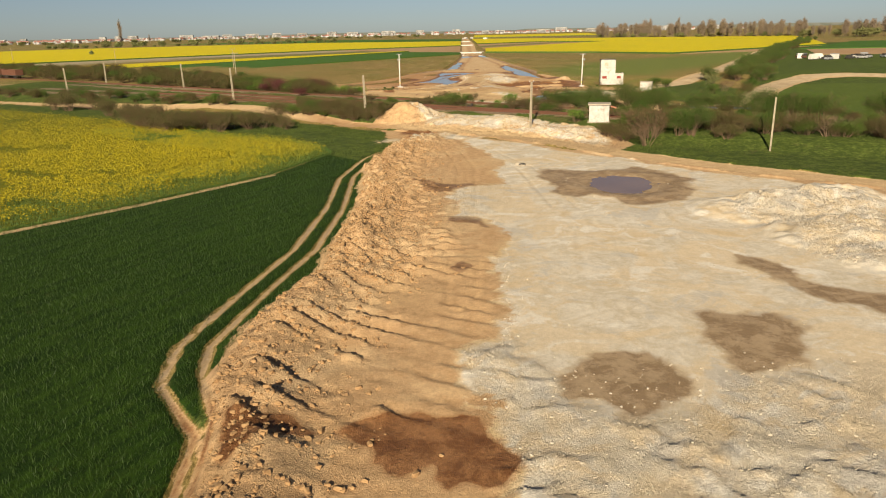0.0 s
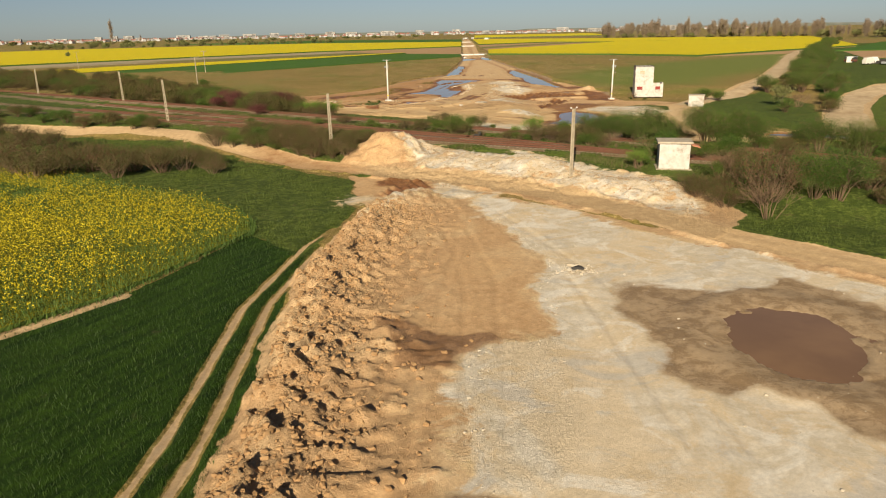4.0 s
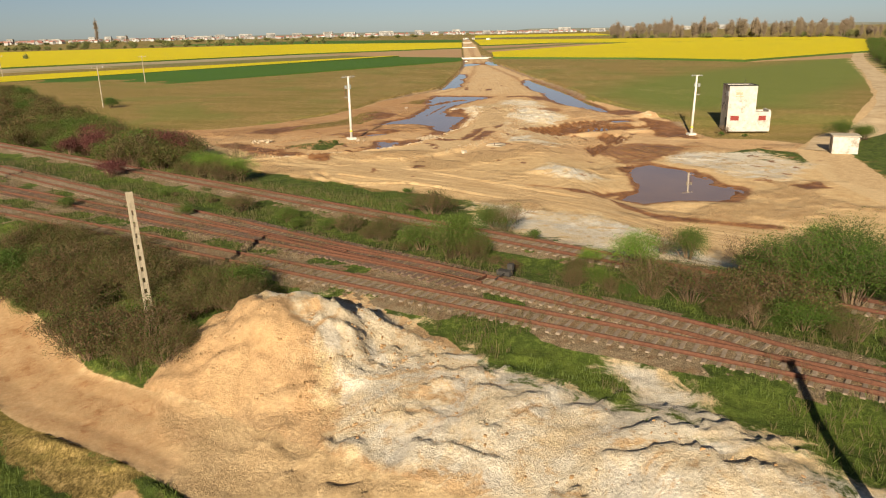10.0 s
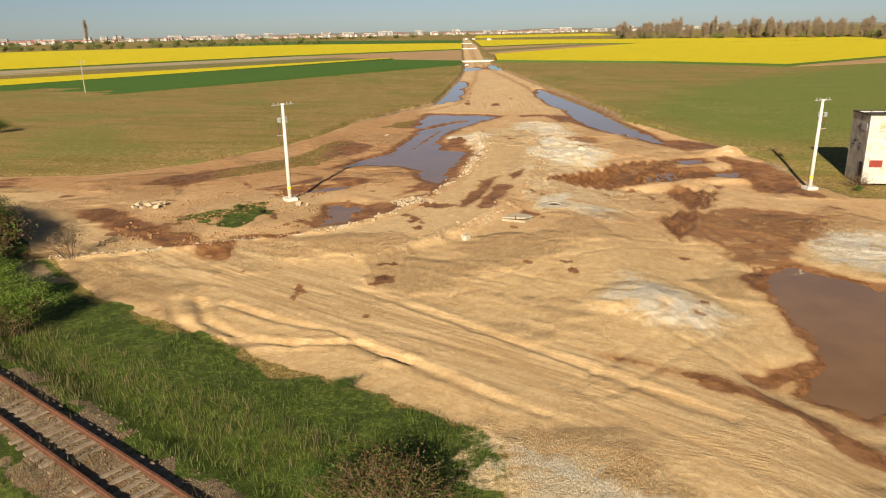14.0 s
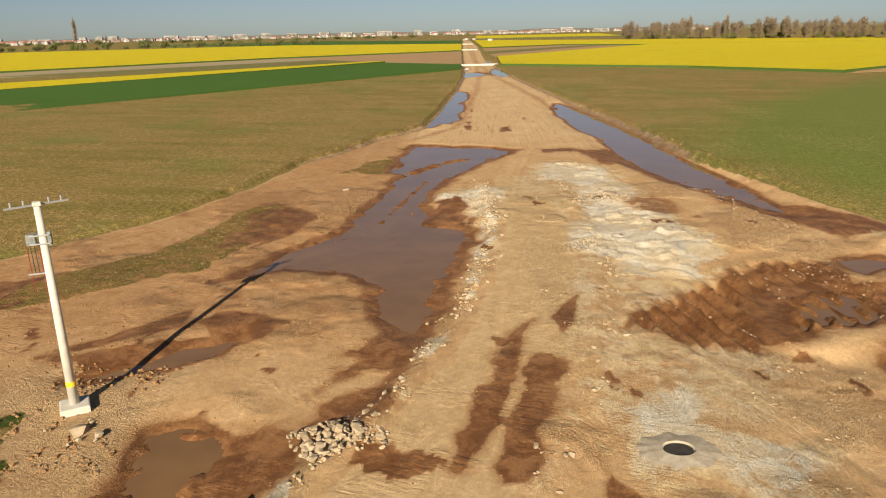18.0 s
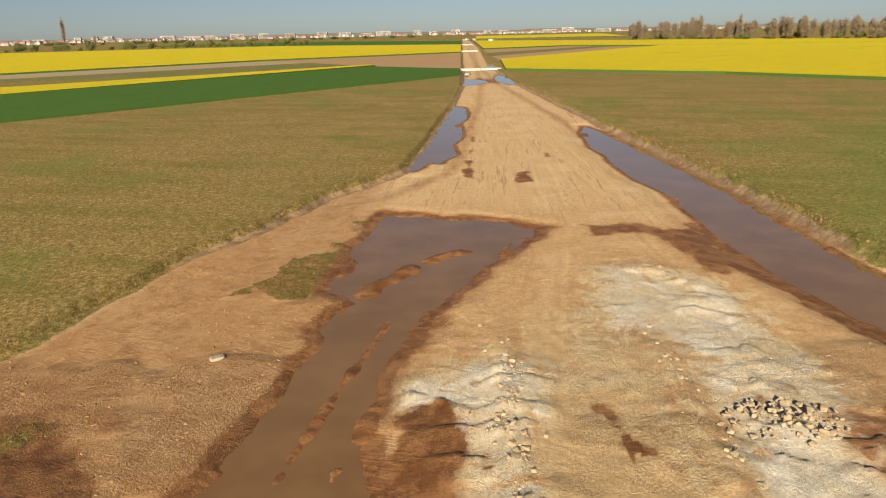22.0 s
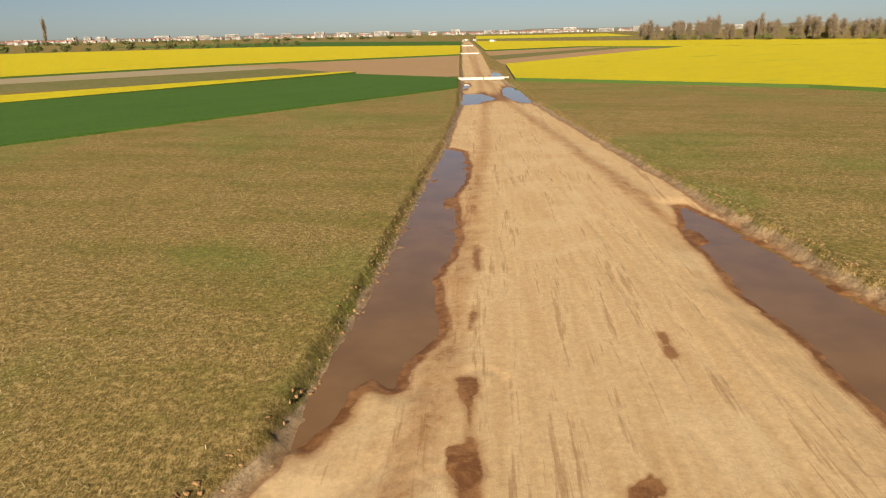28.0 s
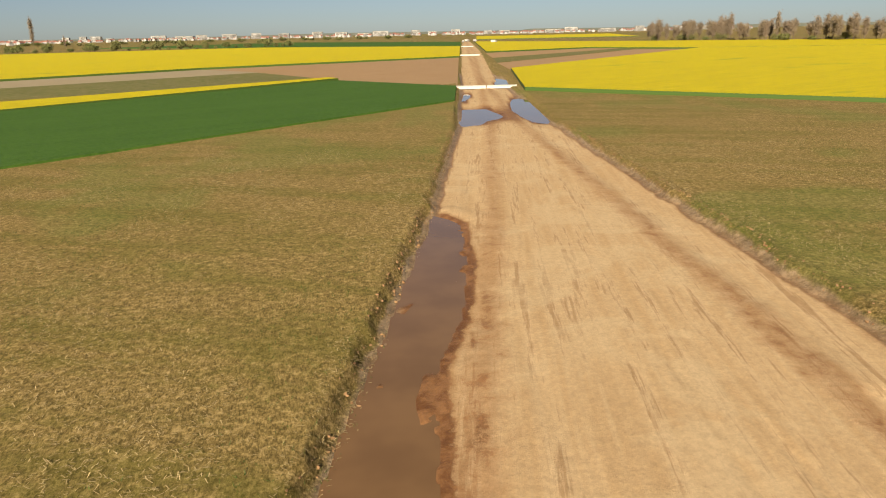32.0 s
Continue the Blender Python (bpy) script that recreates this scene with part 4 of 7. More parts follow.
# puddles: hollows whose floor is below the water and whose rim is above it
mud = np.zeros(X.shape)
WATER_SHAPES = []
for k, (where, (level, outline)) in enumerate(PUDDLES.items()):
    d = signed_grid(outline, 6, 0.35 if where.endswith("ditch") or where.startswith("far") else 0.75, 2.4, k) - (0.25 if where.endswith("ditch") else 0.0)
    side = step(field_edge, -1.6, -0.1) * (outline[0][1] > 260)
    lift = np.clip((d - 0.9 + 0.75 * side) / (2.5 - 1.7 * side), 0, 1)
    lift = lift * lift * (3 - 2 * lift)
    floor = level - 0.30 * step(-d, 0, 1.4) + 0.10 * step(fbm(X, Y, 3.0, k + 2), 0.60, 0.72) * 2.2 * step(-d, 0.0, 0.5) * (1 - step(-d, 1.0, 2.6))
    rim = level + 0.05 + 0.10 * np.clip(d, 0, 3)
    Z = np.where(d < 0, np.minimum(Z, floor), rim * (1 - lift) + Z * lift)
    mud = np.maximum(mud, 1 - step(d + 0.7 * side, -0.2, 2.1 if where == "cross" else 1.3 if outline[0][1] < 420 else 0.8))
    WATER_SHAPES.append((level, outline))
# ridges of the tyre furrows stand out of the water in the trench
Z += (1 - step(signed_grid(PUDDLES["trench"][1], 3, 0.4, 2, 3), -0.3, 0.5)) * 0.44 * np.clip(furrow + 0.25, 0, 1)
# the silt bar in the crossing puddle
bar = np.minimum(line_grid([(1.4, 255.7), (2.1, 257.4), (3, 258.8), (4, 260.3)]), line_grid([(4.9, 261.7), (6.1, 262.9), (7.4, 263.6)]) + 0.12) + 1.1 * (fbm(X, Y, 1.1, 3) - 0.5)
Z = np.maximum(Z, np.where(bar < 1.5, -0.08 - 0.22 * bar + 0.16 * (fbm(X, Y, 0.6, 5) - 0.5), -9))
bar2 = line_grid([(-0.6, 234), (1.4, 244), (3.0, 251)]) + 0.8 * (fbm(X, Y, 1.4, 4) - 0.5)
Z = np.maximum(Z, np.where(bar2 < 0.8, -0.20 - 0.25 * bar2, -9))

# ---- what covers the ground ----
for spot in MUD:
    area = abs(sum(a[0] * b[1] - b[0] * a[1] for a, b in zip(spot, spot[1:] + spot[:1]))) / 2
    f = min(1.4, 0.22 * math.sqrt(area))
    thick = 0.60 if spot[0][1] > 296 or spot[0] in ((21.6, 196.6), (21.2, 240.6)) else 1.3 if spot[0][1] < 28 and spot[0][0] < 0 else 0.9
    mud = np.maximum(mud, thick - thick * step(signed_grid(spot, 3, f, 2.4, len(spot)) + 0.3 * f * (fbm(X, Y, 0.9, 3) - 0.5), -0.7 * f, 0.45 * f))
blots = step(fbm(X * 0.9 + Y * 0.2, Y * 0.6, 1.8, 7, 4), 0.72, 0.78) * site_in * step(Y, 165, 180) * (1 - step(Y, 235, 250))
streak = site_in * step(Y, 262, 284)
mud = np.maximum(mud, 0.9 * blots)
mud = np.maximum(mud, 0.42 * site_in * (1 - step(X, -2, 3)) * step(Y, 203, 214) * (1 - step(Y, 284, 296)))
mud = np.maximum(mud, 0.40 * streak * np.exp(-((-field_edge - 5.4) / 1.3) ** 2) * (0.6 + 0.8 * tracks_n))
mud = np.maximum(mud, 0.62 * (1 - step(rut, 0.0, 0.3)) * (1 - step(Y, 84, 96)))
mud *= 1 - 0.9 * (1 - step(lane, 1.9, 2.5)) * (Y > 100)
mud = np.maximum(mud, 0.40 * (1 - step(lane, 1.6, 2.6)) * (1 - step(X, -12, -5)) * step(X, -30, -22))
mud = np.maximum(mud, 0.85 * step(field_edge, -1.0, -0.5) * (1 - step(field_edge, 0.0, 0.35)) * step(Y, 258, 266) * (Y < 560))
clay = np.maximum(bank_in, site_in)
heap_clay = 1 - step(signed_grid([(-12.5, 129), (-9, 136.5), (-3, 137.5), (1, 133), (4, 127), (22, 112), (26, 106), (27, 100), (22, 93), (6, 111), (-4, 116), (-7.5, 120.5), (-9.5, 125)], 4, 0.8, 2.0, 2), -0.5, 0.6)
clay = np.maximum(clay, heap_clay)
clay = np.maximum(clay, 1 - step(signed_grid([(-10.5, 121.5), (-7.6, 123), (-2.5, 120), (2, 118), (8, 113), (4, 104), (-6, 104), (-7.6, 107), (-8.4, 112), (-9.2, 117)], 4, 0.9, 2.0, 2), -0.6, 0.6))
clay = np.maximum(clay, 1 - step(signed_grid(PLATFORM, 4, 0.8, 2.5, 3), -0.3, 0.6))
white = 1 - step(signed_grid(CHALK, 6, 1.9, 4.0, 4) + 0.8 * (fbm(X, Y, 1.1, 2) - 0.5), -1.6, 1.0)
for strength, spot in WHITE_SPOTS:
    white = np.maximum(white, strength * (1 - step(signed_grid(spot, 4, 1.3, 2.4, len(spot)), -2.2, 2.0)))
white = np.maximum(white, 0.60 * (1 - step(signed_grid([(-8, 137), (3, 131), (22, 113), (26, 104), (21, 97), (2, 116), (-3, 124)], 4, 1.5, 3, 3), -1.5, 1)))
white = np.maximum(white, 0.8 * step(fbm(X, Y, 1.6, 3), 0.46, 0.60) * np.clip(1.4 * shoulder, 0, 1))
white *= 1 - 0.8 * (1 - step(lane, 1.6, 2.8)) * (Y > 95)
white *= 1 - 0.95 * (1 - step(haul + 0.8 * (fbm(X, Y, 3, 2) - 0.5), 1.6, 2.4)) * step(Y, 190, 196) * (1 - step(Y, 236, 244))
road = np.maximum(0.85 * (1 - step(rut, 0.05, 0.36)) * (1 - step(Y, 93, 102)), 1 - step(lane, 1.7, 2.5))
road = np.maximum(road, 1 - step(line_grid([(-60, 40), (-38, 58.6), (-29.6, 68.8), (-20, 82.6)]) + 0.3 * (fbm(X, Y, 3, 2) - 0.5), 0.25, 0.7))
road = np.maximum(road, 1 - step(line_grid(SOUTH_ROAD, 12) + 0.8 * (fbm(X, Y, 6, 2) - 0.5), 2.6, 3.6))
road = np.maximum(road, 1 - step(line_grid(EAST_LANE, 14) + 0.8 * (fbm(X, Y, 6, 3) - 0.5), 3.4, 4.6))
road = np.maximum(road, 0.95 * (1 - step(site_lane, 2.6, 3.4)))
west_lane = line_grid([(-110, 264), (-85, 244), (-62, 226), (-48, 213.5), (-36, 207)]) + 0.7 * (fbm(X, Y, 6, 3) - 0.5)
road = np.maximum(road, 1 - step(west_lane, 1.6, 2.5))
road = np.maximum(road, 0.95 * (1 - step(haul + 1.0 * (fbm(X, Y, 3, 2) - 0.5), 2.2, 3.3)) * step(Y, 186, 194) * (1 - step(Y, 246, 258)))
grass = np.zeros(X.shape)
for zone in GRASS_ZONES:
    patchy = 1.0 if zone[0][0] in (-15.6, -140) else (0.42 if zone[0][0] == -13 else 0.56) + 0.40 * step(fbm(X, Y, 1.2, 4), 0.34, 0.54)
    grass = np.maximum(grass, patchy * (1 - step(signed_grid(zone, 6, 1.7, 3.5, len(zone)), -0.8, 0.8)))
wheat = np.maximum(1 - step(signed_grid(WHEAT_NEAR, 5, 0.4, 2, 1), -0.4, 0.4), 1 - step(signed_grid(WHEAT_EAST, 4, 0.4, 2, 2), -0.4, 0.4))
wheat *= 1 - np.maximum(1 - step(rut, 0.2, 0.5), bank_in)
mid_strip = (1 - step(line_grid([(a[0] * 0.5 + b[0] * 0.5, a[1] * 0.5 + b[1] * 0.5) for a, b in zip(RUT_A, RUT_B)]), 0.3, 0.9)) * step(Y, 22, 28)
grass = np.maximum(grass, 0.7 * mid_strip)
ballast = 1 - step(rail_d + 0.6 * (fbm(X, Y, 2, 3) - 0.5), 1.8, 2.6)
ballast = np.maximum(ballast, (1 - step(np.abs(band + 1.0 + 0.02 * X), 2.2, 3.4)) * (1 - step(X, 6, 14)) * step(X, -20, -12) * 0.95)
weedy = step(fbm(X, Y, 2.2, 5), 0.50, 0.62)
ballast *= 1 - 0.9 * weedy * step(rail_d, 0.9, 1.3)
clay = np.maximum(clay * (1 - grass), heap_clay)
grass *= 1 - 0.9 * road
dry = 0.30 * step(fbm(X, Y * 0.4, 7, 2), 0.5, 0.75) * step(Y, 230, 260)
dry = np.maximum(dry, 0.8 * step(fbm(X, Y, 4, 6), 0.52, 0.64) * (np.abs(band) < 14))
lush = 1 - step(signed_grid([(36, 262), (60, 312), (112, 365), (190, 430), (150, 330), (70, 232), (44, 232), (41, 240)], 40, 6, 20, 2), -10, 10)
for zone in GRASS_ZONES[2:4]:
    lush = np.maximum(lush, 0.60 * (1 - step(signed_grid(zone, 6, 1.4, 3, 3), 0.5, 2.0)))
for zone in ([(-32, 186), (-17, 172.5), (-5, 164), (4, 157), (9, 149), (22, 139), (40, 128), (40, 124), (22, 136.5), (8, 148), (-2, 156.5), (-16, 167), (-32, 180)], [(-60, 172), (-29, 153), (-20, 147.5), (-17, 144), (-30, 150), (-60, 168)], [(6, 122), (16, 119), (24, 111), (28, 113), (18, 122.5), (8, 130), (2, 132)]):
    lush = np.maximum(lush, 0.9 * (1 - step(signed_grid(zone, 6, 1.4, 3, 3), -0.8, 1.0)))
lush = np.maximum(lush, 0.45 * step(fbm(X + 0.4 * Y, Y - 0.35 * X, 16, 3), 0.52, 0.66) * (Y > 215))
lush = np.maximum(lush, 1 - step(signed_grid(GREEN_EAST, 10, 1, 5, 2), -1, 1))
rough_soil = np.maximum.reduce([lip, 0.9 * bank_in * np.exp(-(toe / 7.0) ** 2), 0.75 * heap_clay, soft, 0.8 * (1 - step(churn, 0, 2)), 0.7 * shoulder, 0.5 * grass, 0.6 * crust])
for strength, spot in WHITE_SPOTS:
    rough_soil = np.maximum(rough_soil, 0.35 * (1 - step(signed_grid(spot, 2, 0.5, 2, 3), -1, 0.5)))
slab = np.maximum.reduce([1 - step(signed_grid(WHITE_SPOTS[k][1], 3, 1.0, 2.5, 3), -2.0, 0.3) for k in (0, 2, 5, 12)])
broken = 0.9 * Y / 2.4 + 0.3 * X / 2.4 + 2.6 * fbm(X, Y, 5, 2) + 0.8 * fbm(X, Y, 1.2, 1)
Z += slab * 0.24 * shelf(broken) * step(fbm(X, Y, 2.6, 5), 0.47, 0.55)
for hx, hy in ((32, 60), (33, 50), (38, 56), (-14, 200)):
    rough_soil = np.maximum(rough_soil, 0.8 * (1 - step(np.hypot(X - hx, Y - hy), 5, 8)))


def clump_height(x, y):
    """The ground's height at any place."""
    x, y = np.asarray(x, float), np.asarray(y, float)
    i, j = np.clip(np.searchsorted(GY, y) - 1, 0, len(GY) - 2), np.clip(np.searchsorted(GX, x) - 1, 0, len(GX) - 2)
    a, b = (x - GX[j]) / (GX[j + 1] - GX[j]), (y - GY[i]) / (GY[i + 1] - GY[i])
    return (Z[i, j] * (1 - a) + Z[i, j + 1] * a) * (1 - b) + (Z[i + 1, j] * (1 - a) + Z[i + 1, j + 1] * a) * b


def ground_at(x, y):
    return float(clump_height(x, y))


def mask_at(mask, x, y):
    i, j = np.clip(np.searchsorted(GY, y) - 1, 0, len(GY) - 1), np.clip(np.searchsorted(GX, x) - 1, 0, len(GX) - 1)
    return mask[i, j]


def sheet(name, mat):
    ny, nx = X.shape
    co = np.stack([X, Y, Z], -1).reshape(-1, 3).astype(np.float32)
    idx = np.arange(nx * ny).reshape(ny, nx)
    quads = np.stack([idx[:-1, :-1], idx[:-1, 1:], idx[1:, 1:], idx[1:, :-1]], -1).reshape(-1, 4)
    me = bpy.data.meshes.new(name)
    me.vertices.add(len(co))
    me.vertices.foreach_set("co", co.ravel())
    me.loops.add(quads.size)
    me.loops.foreach_set("vertex_index", quads.ravel().astype(np.int32))
    me.polygons.add(len(quads))
    me.polygons.foreach_set("loop_start", np.arange(0, quads.size, 4, dtype=np.int32))
    me.polygons.foreach_set("use_smooth", np.ones(len(quads), bool))
    me.update(calc_edges=True)
    pale = site_in * step(band, 6, 9) * (1 - step(Y, 182, 200))
    weight = {"zone_a": step(Y, 140, 150) * site_in, "zone_b": np.exp(-(np.minimum(site_lane, 40) / 6.0) ** 2) * site_in, "zone_c": np.maximum(step(Y, 130, 150) * site_in, np.maximum(np.maximum(step(Y, 104, 110) * (Y < 150), (1 - step(Y, 28, 30)) * (X < 3.5)), 0.6 * bank_in)), "zone_d": pale}
    for label, layers in (("zone_a", (clay, white, mud)), ("zone_b", (grass, wheat, road)), ("zone_c", (ballast, dry, lush)), ("zone_d", (streak, np.maximum(soft, 1.6 * lane_edge), np.clip(rough_soil, 0, 1)))):
        at = me.attributes.new(label, "FLOAT_COLOR", "POINT")
        at.data.foreach_set("color", np.stack([*layers, weight[label]], -1).astype(np.float32).ravel())
    me.materials.append(mat)
    return new(name, me)


tagged(sheet("ground", EARTH), "tan clay, chalk, mud, stubble and grass of a road building site", "ground", kind="structure")

# ---- water ----
for level, outline in WATER_SHAPES:
    cx, cy = sum(p[0] for p in outline) / len(outline), sum(p[1] for p in outline) / len(outline)
    bm = bmesh.new()
    area = sum(a[0] * b[1] - b[0] * a[1] for a, b in zip(outline, outline[1:] + outline[:1]))
    turn = 1 if area > 0 else -1
    ring = []
    for a, b, c in zip(outline[-1:] + outline[:-1], outline, outline[1:] + outline[:1]):
        e = Vector((c[0] - a[0], c[1] - a[1])).normalized()
        ring.append(bm.verts.new((b[0] + turn * e.y * 0.9, b[1] - turn * e.x * 0.9, level)))
    face = bm.faces.new(ring)
    bmesh.ops.triangulate(bm, faces=[face])
    bmesh.ops.recalc_face_normals(bm, faces=bm.faces)
    me = bpy.data.meshes.new("puddle")
    bm.to_mesh(me)
    bm.free()
    if me.polygons[0].normal.z < 0:
        me.flip_normals()
    me.materials.append(WATER)
    tagged(new("puddle", me), "still puddle of brown muddy rainwater on clay", "puddle", "puddles", "structure")

# ---- fields beyond the road works ----
def field(name, outline, high, mat, label, step_size=0.0):
    """A standing crop or bare plot with its own height above the ground."""
    bm = bmesh.new()
    low = [bm.verts.new((x, y, ground_at(x, y) - 0.3)) for x, y in outline]
    top = [bm.verts.new((x, y, max(ground_at(x, y), 0.42 if y > 240 else -0.9) + high)) for x, y in outline]
    n = len(outline)
    for k in range(n):
        bm.faces.new((low[k], low[(k + 1) % n], top[(k + 1) % n], top[k]))
    lid = bm.faces.new(top)
    bmesh.ops.triangulate(bm, faces=[lid])
    bmesh.ops.recalc_face_normals(bm, faces=bm.faces)
    me = bpy.data.meshes.new(name)
    bm.to_mesh(me)
    bm.free()
    me.materials.append(mat)
    me.materials.append(RAPE_STEM if "rape" in name else mat)
    me.polygons.foreach_set("material_index", np.array([0 if p.normal.z > 0.5 else 1 for p in me.polygons], np.int32))
    return tagged(new(name, me), label, "field", "fields", "stuff")


U = Vector((-0.60, -0.80))


def west(x, y, far):
    """A point that far along the strips, which run towards the south-west."""
    return (x + U.x * far, y + U.y * far)


field("wheat_field", [(14.2, 503), (-22, 536), west(-22, 536, 150), west(-22, 536, 420), west(12.8, 462, 420), west(12.8, 462, 95), (12.8, 462)], 0.30, WHEAT, "dark green field of young wheat")
field("rapeseed_strip", [(-22, 537), (-26, 543), west(-40, 560, 200), west(-40, 560, 430), west(-22, 537, 430)], 0.9, RAPE, "narrow strip of yellow flowering rapeseed")
field("fallow_field", [(-26, 544), (-62, 598), west(-85, 602, 140), west(-85, 602, 420), west(-41, 561, 430)], 0.12, FALLOW, "olive green strip of fallow grass")
field("ploughed_field", [(14.5, 506), (20.5, 716), (-95, 632), (-62, 598), (-24, 538)], 0.08, PLOUGH, "bare brown ploughed field")
field("bleached_field", [(-62, 600), (-95, 633), west(-110, 640, 200), west(-110, 640, 500), west(-85, 603, 420)], 0.10, DRYGRASS, "pale strip of bleached dead grass")
field("rapeseed_field", [(21, 720), (29, 990), (-190, 1130), (-470, 1020), west(-470, 1020, 500), west(-111, 641, 700), west(-111, 641, 300), (-96, 634)], 0.9, RAPE, "wide yellow field of flowering rapeseed")
field("wheat_field", [(30, 1000), (38, 1290), (-260, 1640), (-520, 1400), (-190, 1140)], 0.3, WHEAT, "dark green field of young wheat")
field("rapeseed_field", [(30.5, 486), (94, 440), (126, 397), (262, 500), (370, 745), (178, 786), (36, 578)], 0.9, RAPE, "wide yellow field of flowering rapeseed")
field("ploughed_field", [(128, 396), (176, 410), (262, 560), (263, 500)], 0.08, PLOUGH, "bare brown ploughed field")
field("ploughed_field", [(36, 582), (176, 788), (140, 800), (36, 640)], 0.08, PLOUGH, "bare brown ploughed field")
field("fallow_field", [(36, 642), (138, 802), (150, 845), (38, 700)], 0.12, FALLOW, "olive green strip of fallow grass")
field("ploughed_field", [(38, 702), (148, 846), (120, 850), (40, 790)], 0.08, PLOUGH, "bare brown ploughed field")
field("rapeseed_field", [(41, 796), (118, 852), (178, 790), (368, 750), (430, 900), (215, 1060), (55, 1250)], 0.9, RAPE, "wide yellow field of flowering rapeseed")
field("rapeseed_field", [(70, 1500), (330, 1500), (420, 2100), (100, 2100)], 0.9, RAPE, "far yellow field of flowering rapeseed")
field("wheat_field", [(210, 430), (420, 420), (520, 560), (330, 590)], 0.3, WHEAT, "dark green field of young wheat")
field("ploughed_field", [(180, 350), (400, 300), (430, 415), (212, 426)], 0.08, PLOUGH, "bare brown ploughed field")

# ---- building blocks ----
def part(name, bm, mat, parent=None, label="", smooth=False):
    me = bpy.data.meshes.new(name)
    bm.to_mesh(me)
    bm.free()
    me.materials.append(mat)
    if smooth:
        me.polygons.foreach_set("use_smooth", np.ones(len(me.polygons), bool))
    ob = new(name, me)
    ob.parent = parent
    if label:
        tagged(ob, label)
    return ob


def root(name, x, y, z=None, turn=0.0, label="", category="", group=""):
    ob = new(name)
    ob.matrix_world = pose(x, y, ground_at(x, y) if z is None else z, 0, 0, turn)
    return tagged(ob, label, category, group)


def box(bm, cx, cy, cz, sx, sy, sz, turn=0.0, bevel=0.0):
    made = bmesh.ops.create_cube(bm, size=1.0, matrix=pose(cx, cy, cz, 0, 0, turn) @ Matrix.Diagonal((sx, sy, sz, 1)))
    if bevel:
        edges = list({e for v in made["verts"] for e in v.link_edges})
        bmesh.ops.bevel(bm, geom=edges, offset=bevel, segments=2, affect="EDGES", profile=0.6)
    return bm


def rod(bm, a, b, r1, r2=None, sides=8, caps=True):
    """A tapered round bar from a to b."""
    a, b = Vector(a), Vector(b)
    q = (b - a).to_track_quat("Z", "Y").to_matrix().to_4x4()
    bmesh.ops.create_cone(bm, cap_ends=caps, segments=sides, radius1=r1, radius2=r1 if r2 is None else r2, depth=(b - a).length, matrix=Matrix.Translation((a + b) / 2) @ q)
    return bm


def stone(size, seed, sides=1, squash=0.7):
    """A rough broken lump."""
    r = random.Random(seed)
    bm = bmesh.new()
    a, b = r.uniform(0.75, 1.25), r.uniform(0.6, 1.0)
    for k in range(12 + 6 * sides):
        p = Vector((r.uniform(-1, 1), r.uniform(-1, 1), r.uniform(-1, 1)))
        p /= max(abs(p.x), abs(p.y), abs(p.z)) ** 0.8
        bm.verts.new((p.x * size * a, p.y * size * b, p.z * size * squash))
    hull = bmesh.ops.convex_hull(bm, input=bm.verts)
    bmesh.ops.delete(bm, geom=[v for v in hull["geom_interior"] if isinstance(v, bmesh.types.BMVert)], context="VERTS")
    return bm


def smooth_line(pts, gap):
    """A curve through the points, in even steps: places and directions."""
    p = [Vector((*q, 0)) for q in pts]
    p = [p[0] * 2 - p[1]] + p + [p[-1] * 2 - p[-2]]
    fine = []
    for k in range(1, len(p) - 2):
        a, b, c, d = p[k - 1:k + 3]
        n = max(4, int((c - b).length))
        for i in range(n):
            t = i / n
            fine.append(0.5 * ((2 * b) + (c - a) * t + (2 * a - 5 * b + 4 * c - d) * t * t + (3 * b - a - 3 * c + d) * t ** 3))
    fine.append(p[-2])
    out, left = [fine[0]], gap
    for a, b in zip(fine[:-1], fine[1:]):
        span = (b - a).length
        while span >= left:
            a = a + (b - a) * (left / span)
            span -= left
            left = gap
            out.append(a)
        left -= span
    return out


# ---- the railway ----
RAIL_TOP = 0.86
PROFILE = [(-0.065, -0.16), (0.065, -0.16), (0.065, -0.145), (0.012, -0.12), (0.012, -0.045), (0.036, -0.035), (0.036, 0), (-0.036, 0), (-0.036, -0.035), (-0.012, -0.045), (-0.012, -0.12), (-0.065, -0.145)]


def rail(line, side, parent, name="rail"):
    bm = bmesh.new()
    rings = []
    for k, q in enumerate(line):
        d = (line[min(k + 1, len(line) - 1)] - line[max(k - 1, 0)]).normalized()
        n = Vector((-d.y, d.x, 0))
        rings.append([bm.verts.new(q + n * (side + u * 1.25) + Vector((0, 0, RAIL_TOP + v * 1.15))) for u, v in PROFILE])
    for a, b in zip(rings[:-1], rings[1:]):
        for i in range(len(PROFILE)):
            j = (i + 1) % len(PROFILE)
            bm.faces.new((a[i], a[j], b[j], b[i]))
    bmesh.ops.recalc_face_normals(bm, faces=bm.faces)
    return part(name, bm, RUST, parent)


def sleeper_mesh(mat, wood):
    bm = bmesh.new()
    box(bm, 0, 0, 0, 0.25, 2.5 if not wood else 2.6, 0.17, 0, 0.025)
    if not wood:
        for v in bm.verts:
            if v.co.z > 0.03:
                v.co.x *= 0.78
                if abs(v.co.y) < 0.5:
                    v.co.z -= 0.04
    me = bpy.data.meshes.new("sleeper")
    bm.to_mesh(me)
    bm.free()
    me.materials.append(mat)
    return me


SLEEPER_MESH = sleeper_mesh(SLEEPER, False)
TIE_MESH = sleeper_mesh(TIMBER, True)


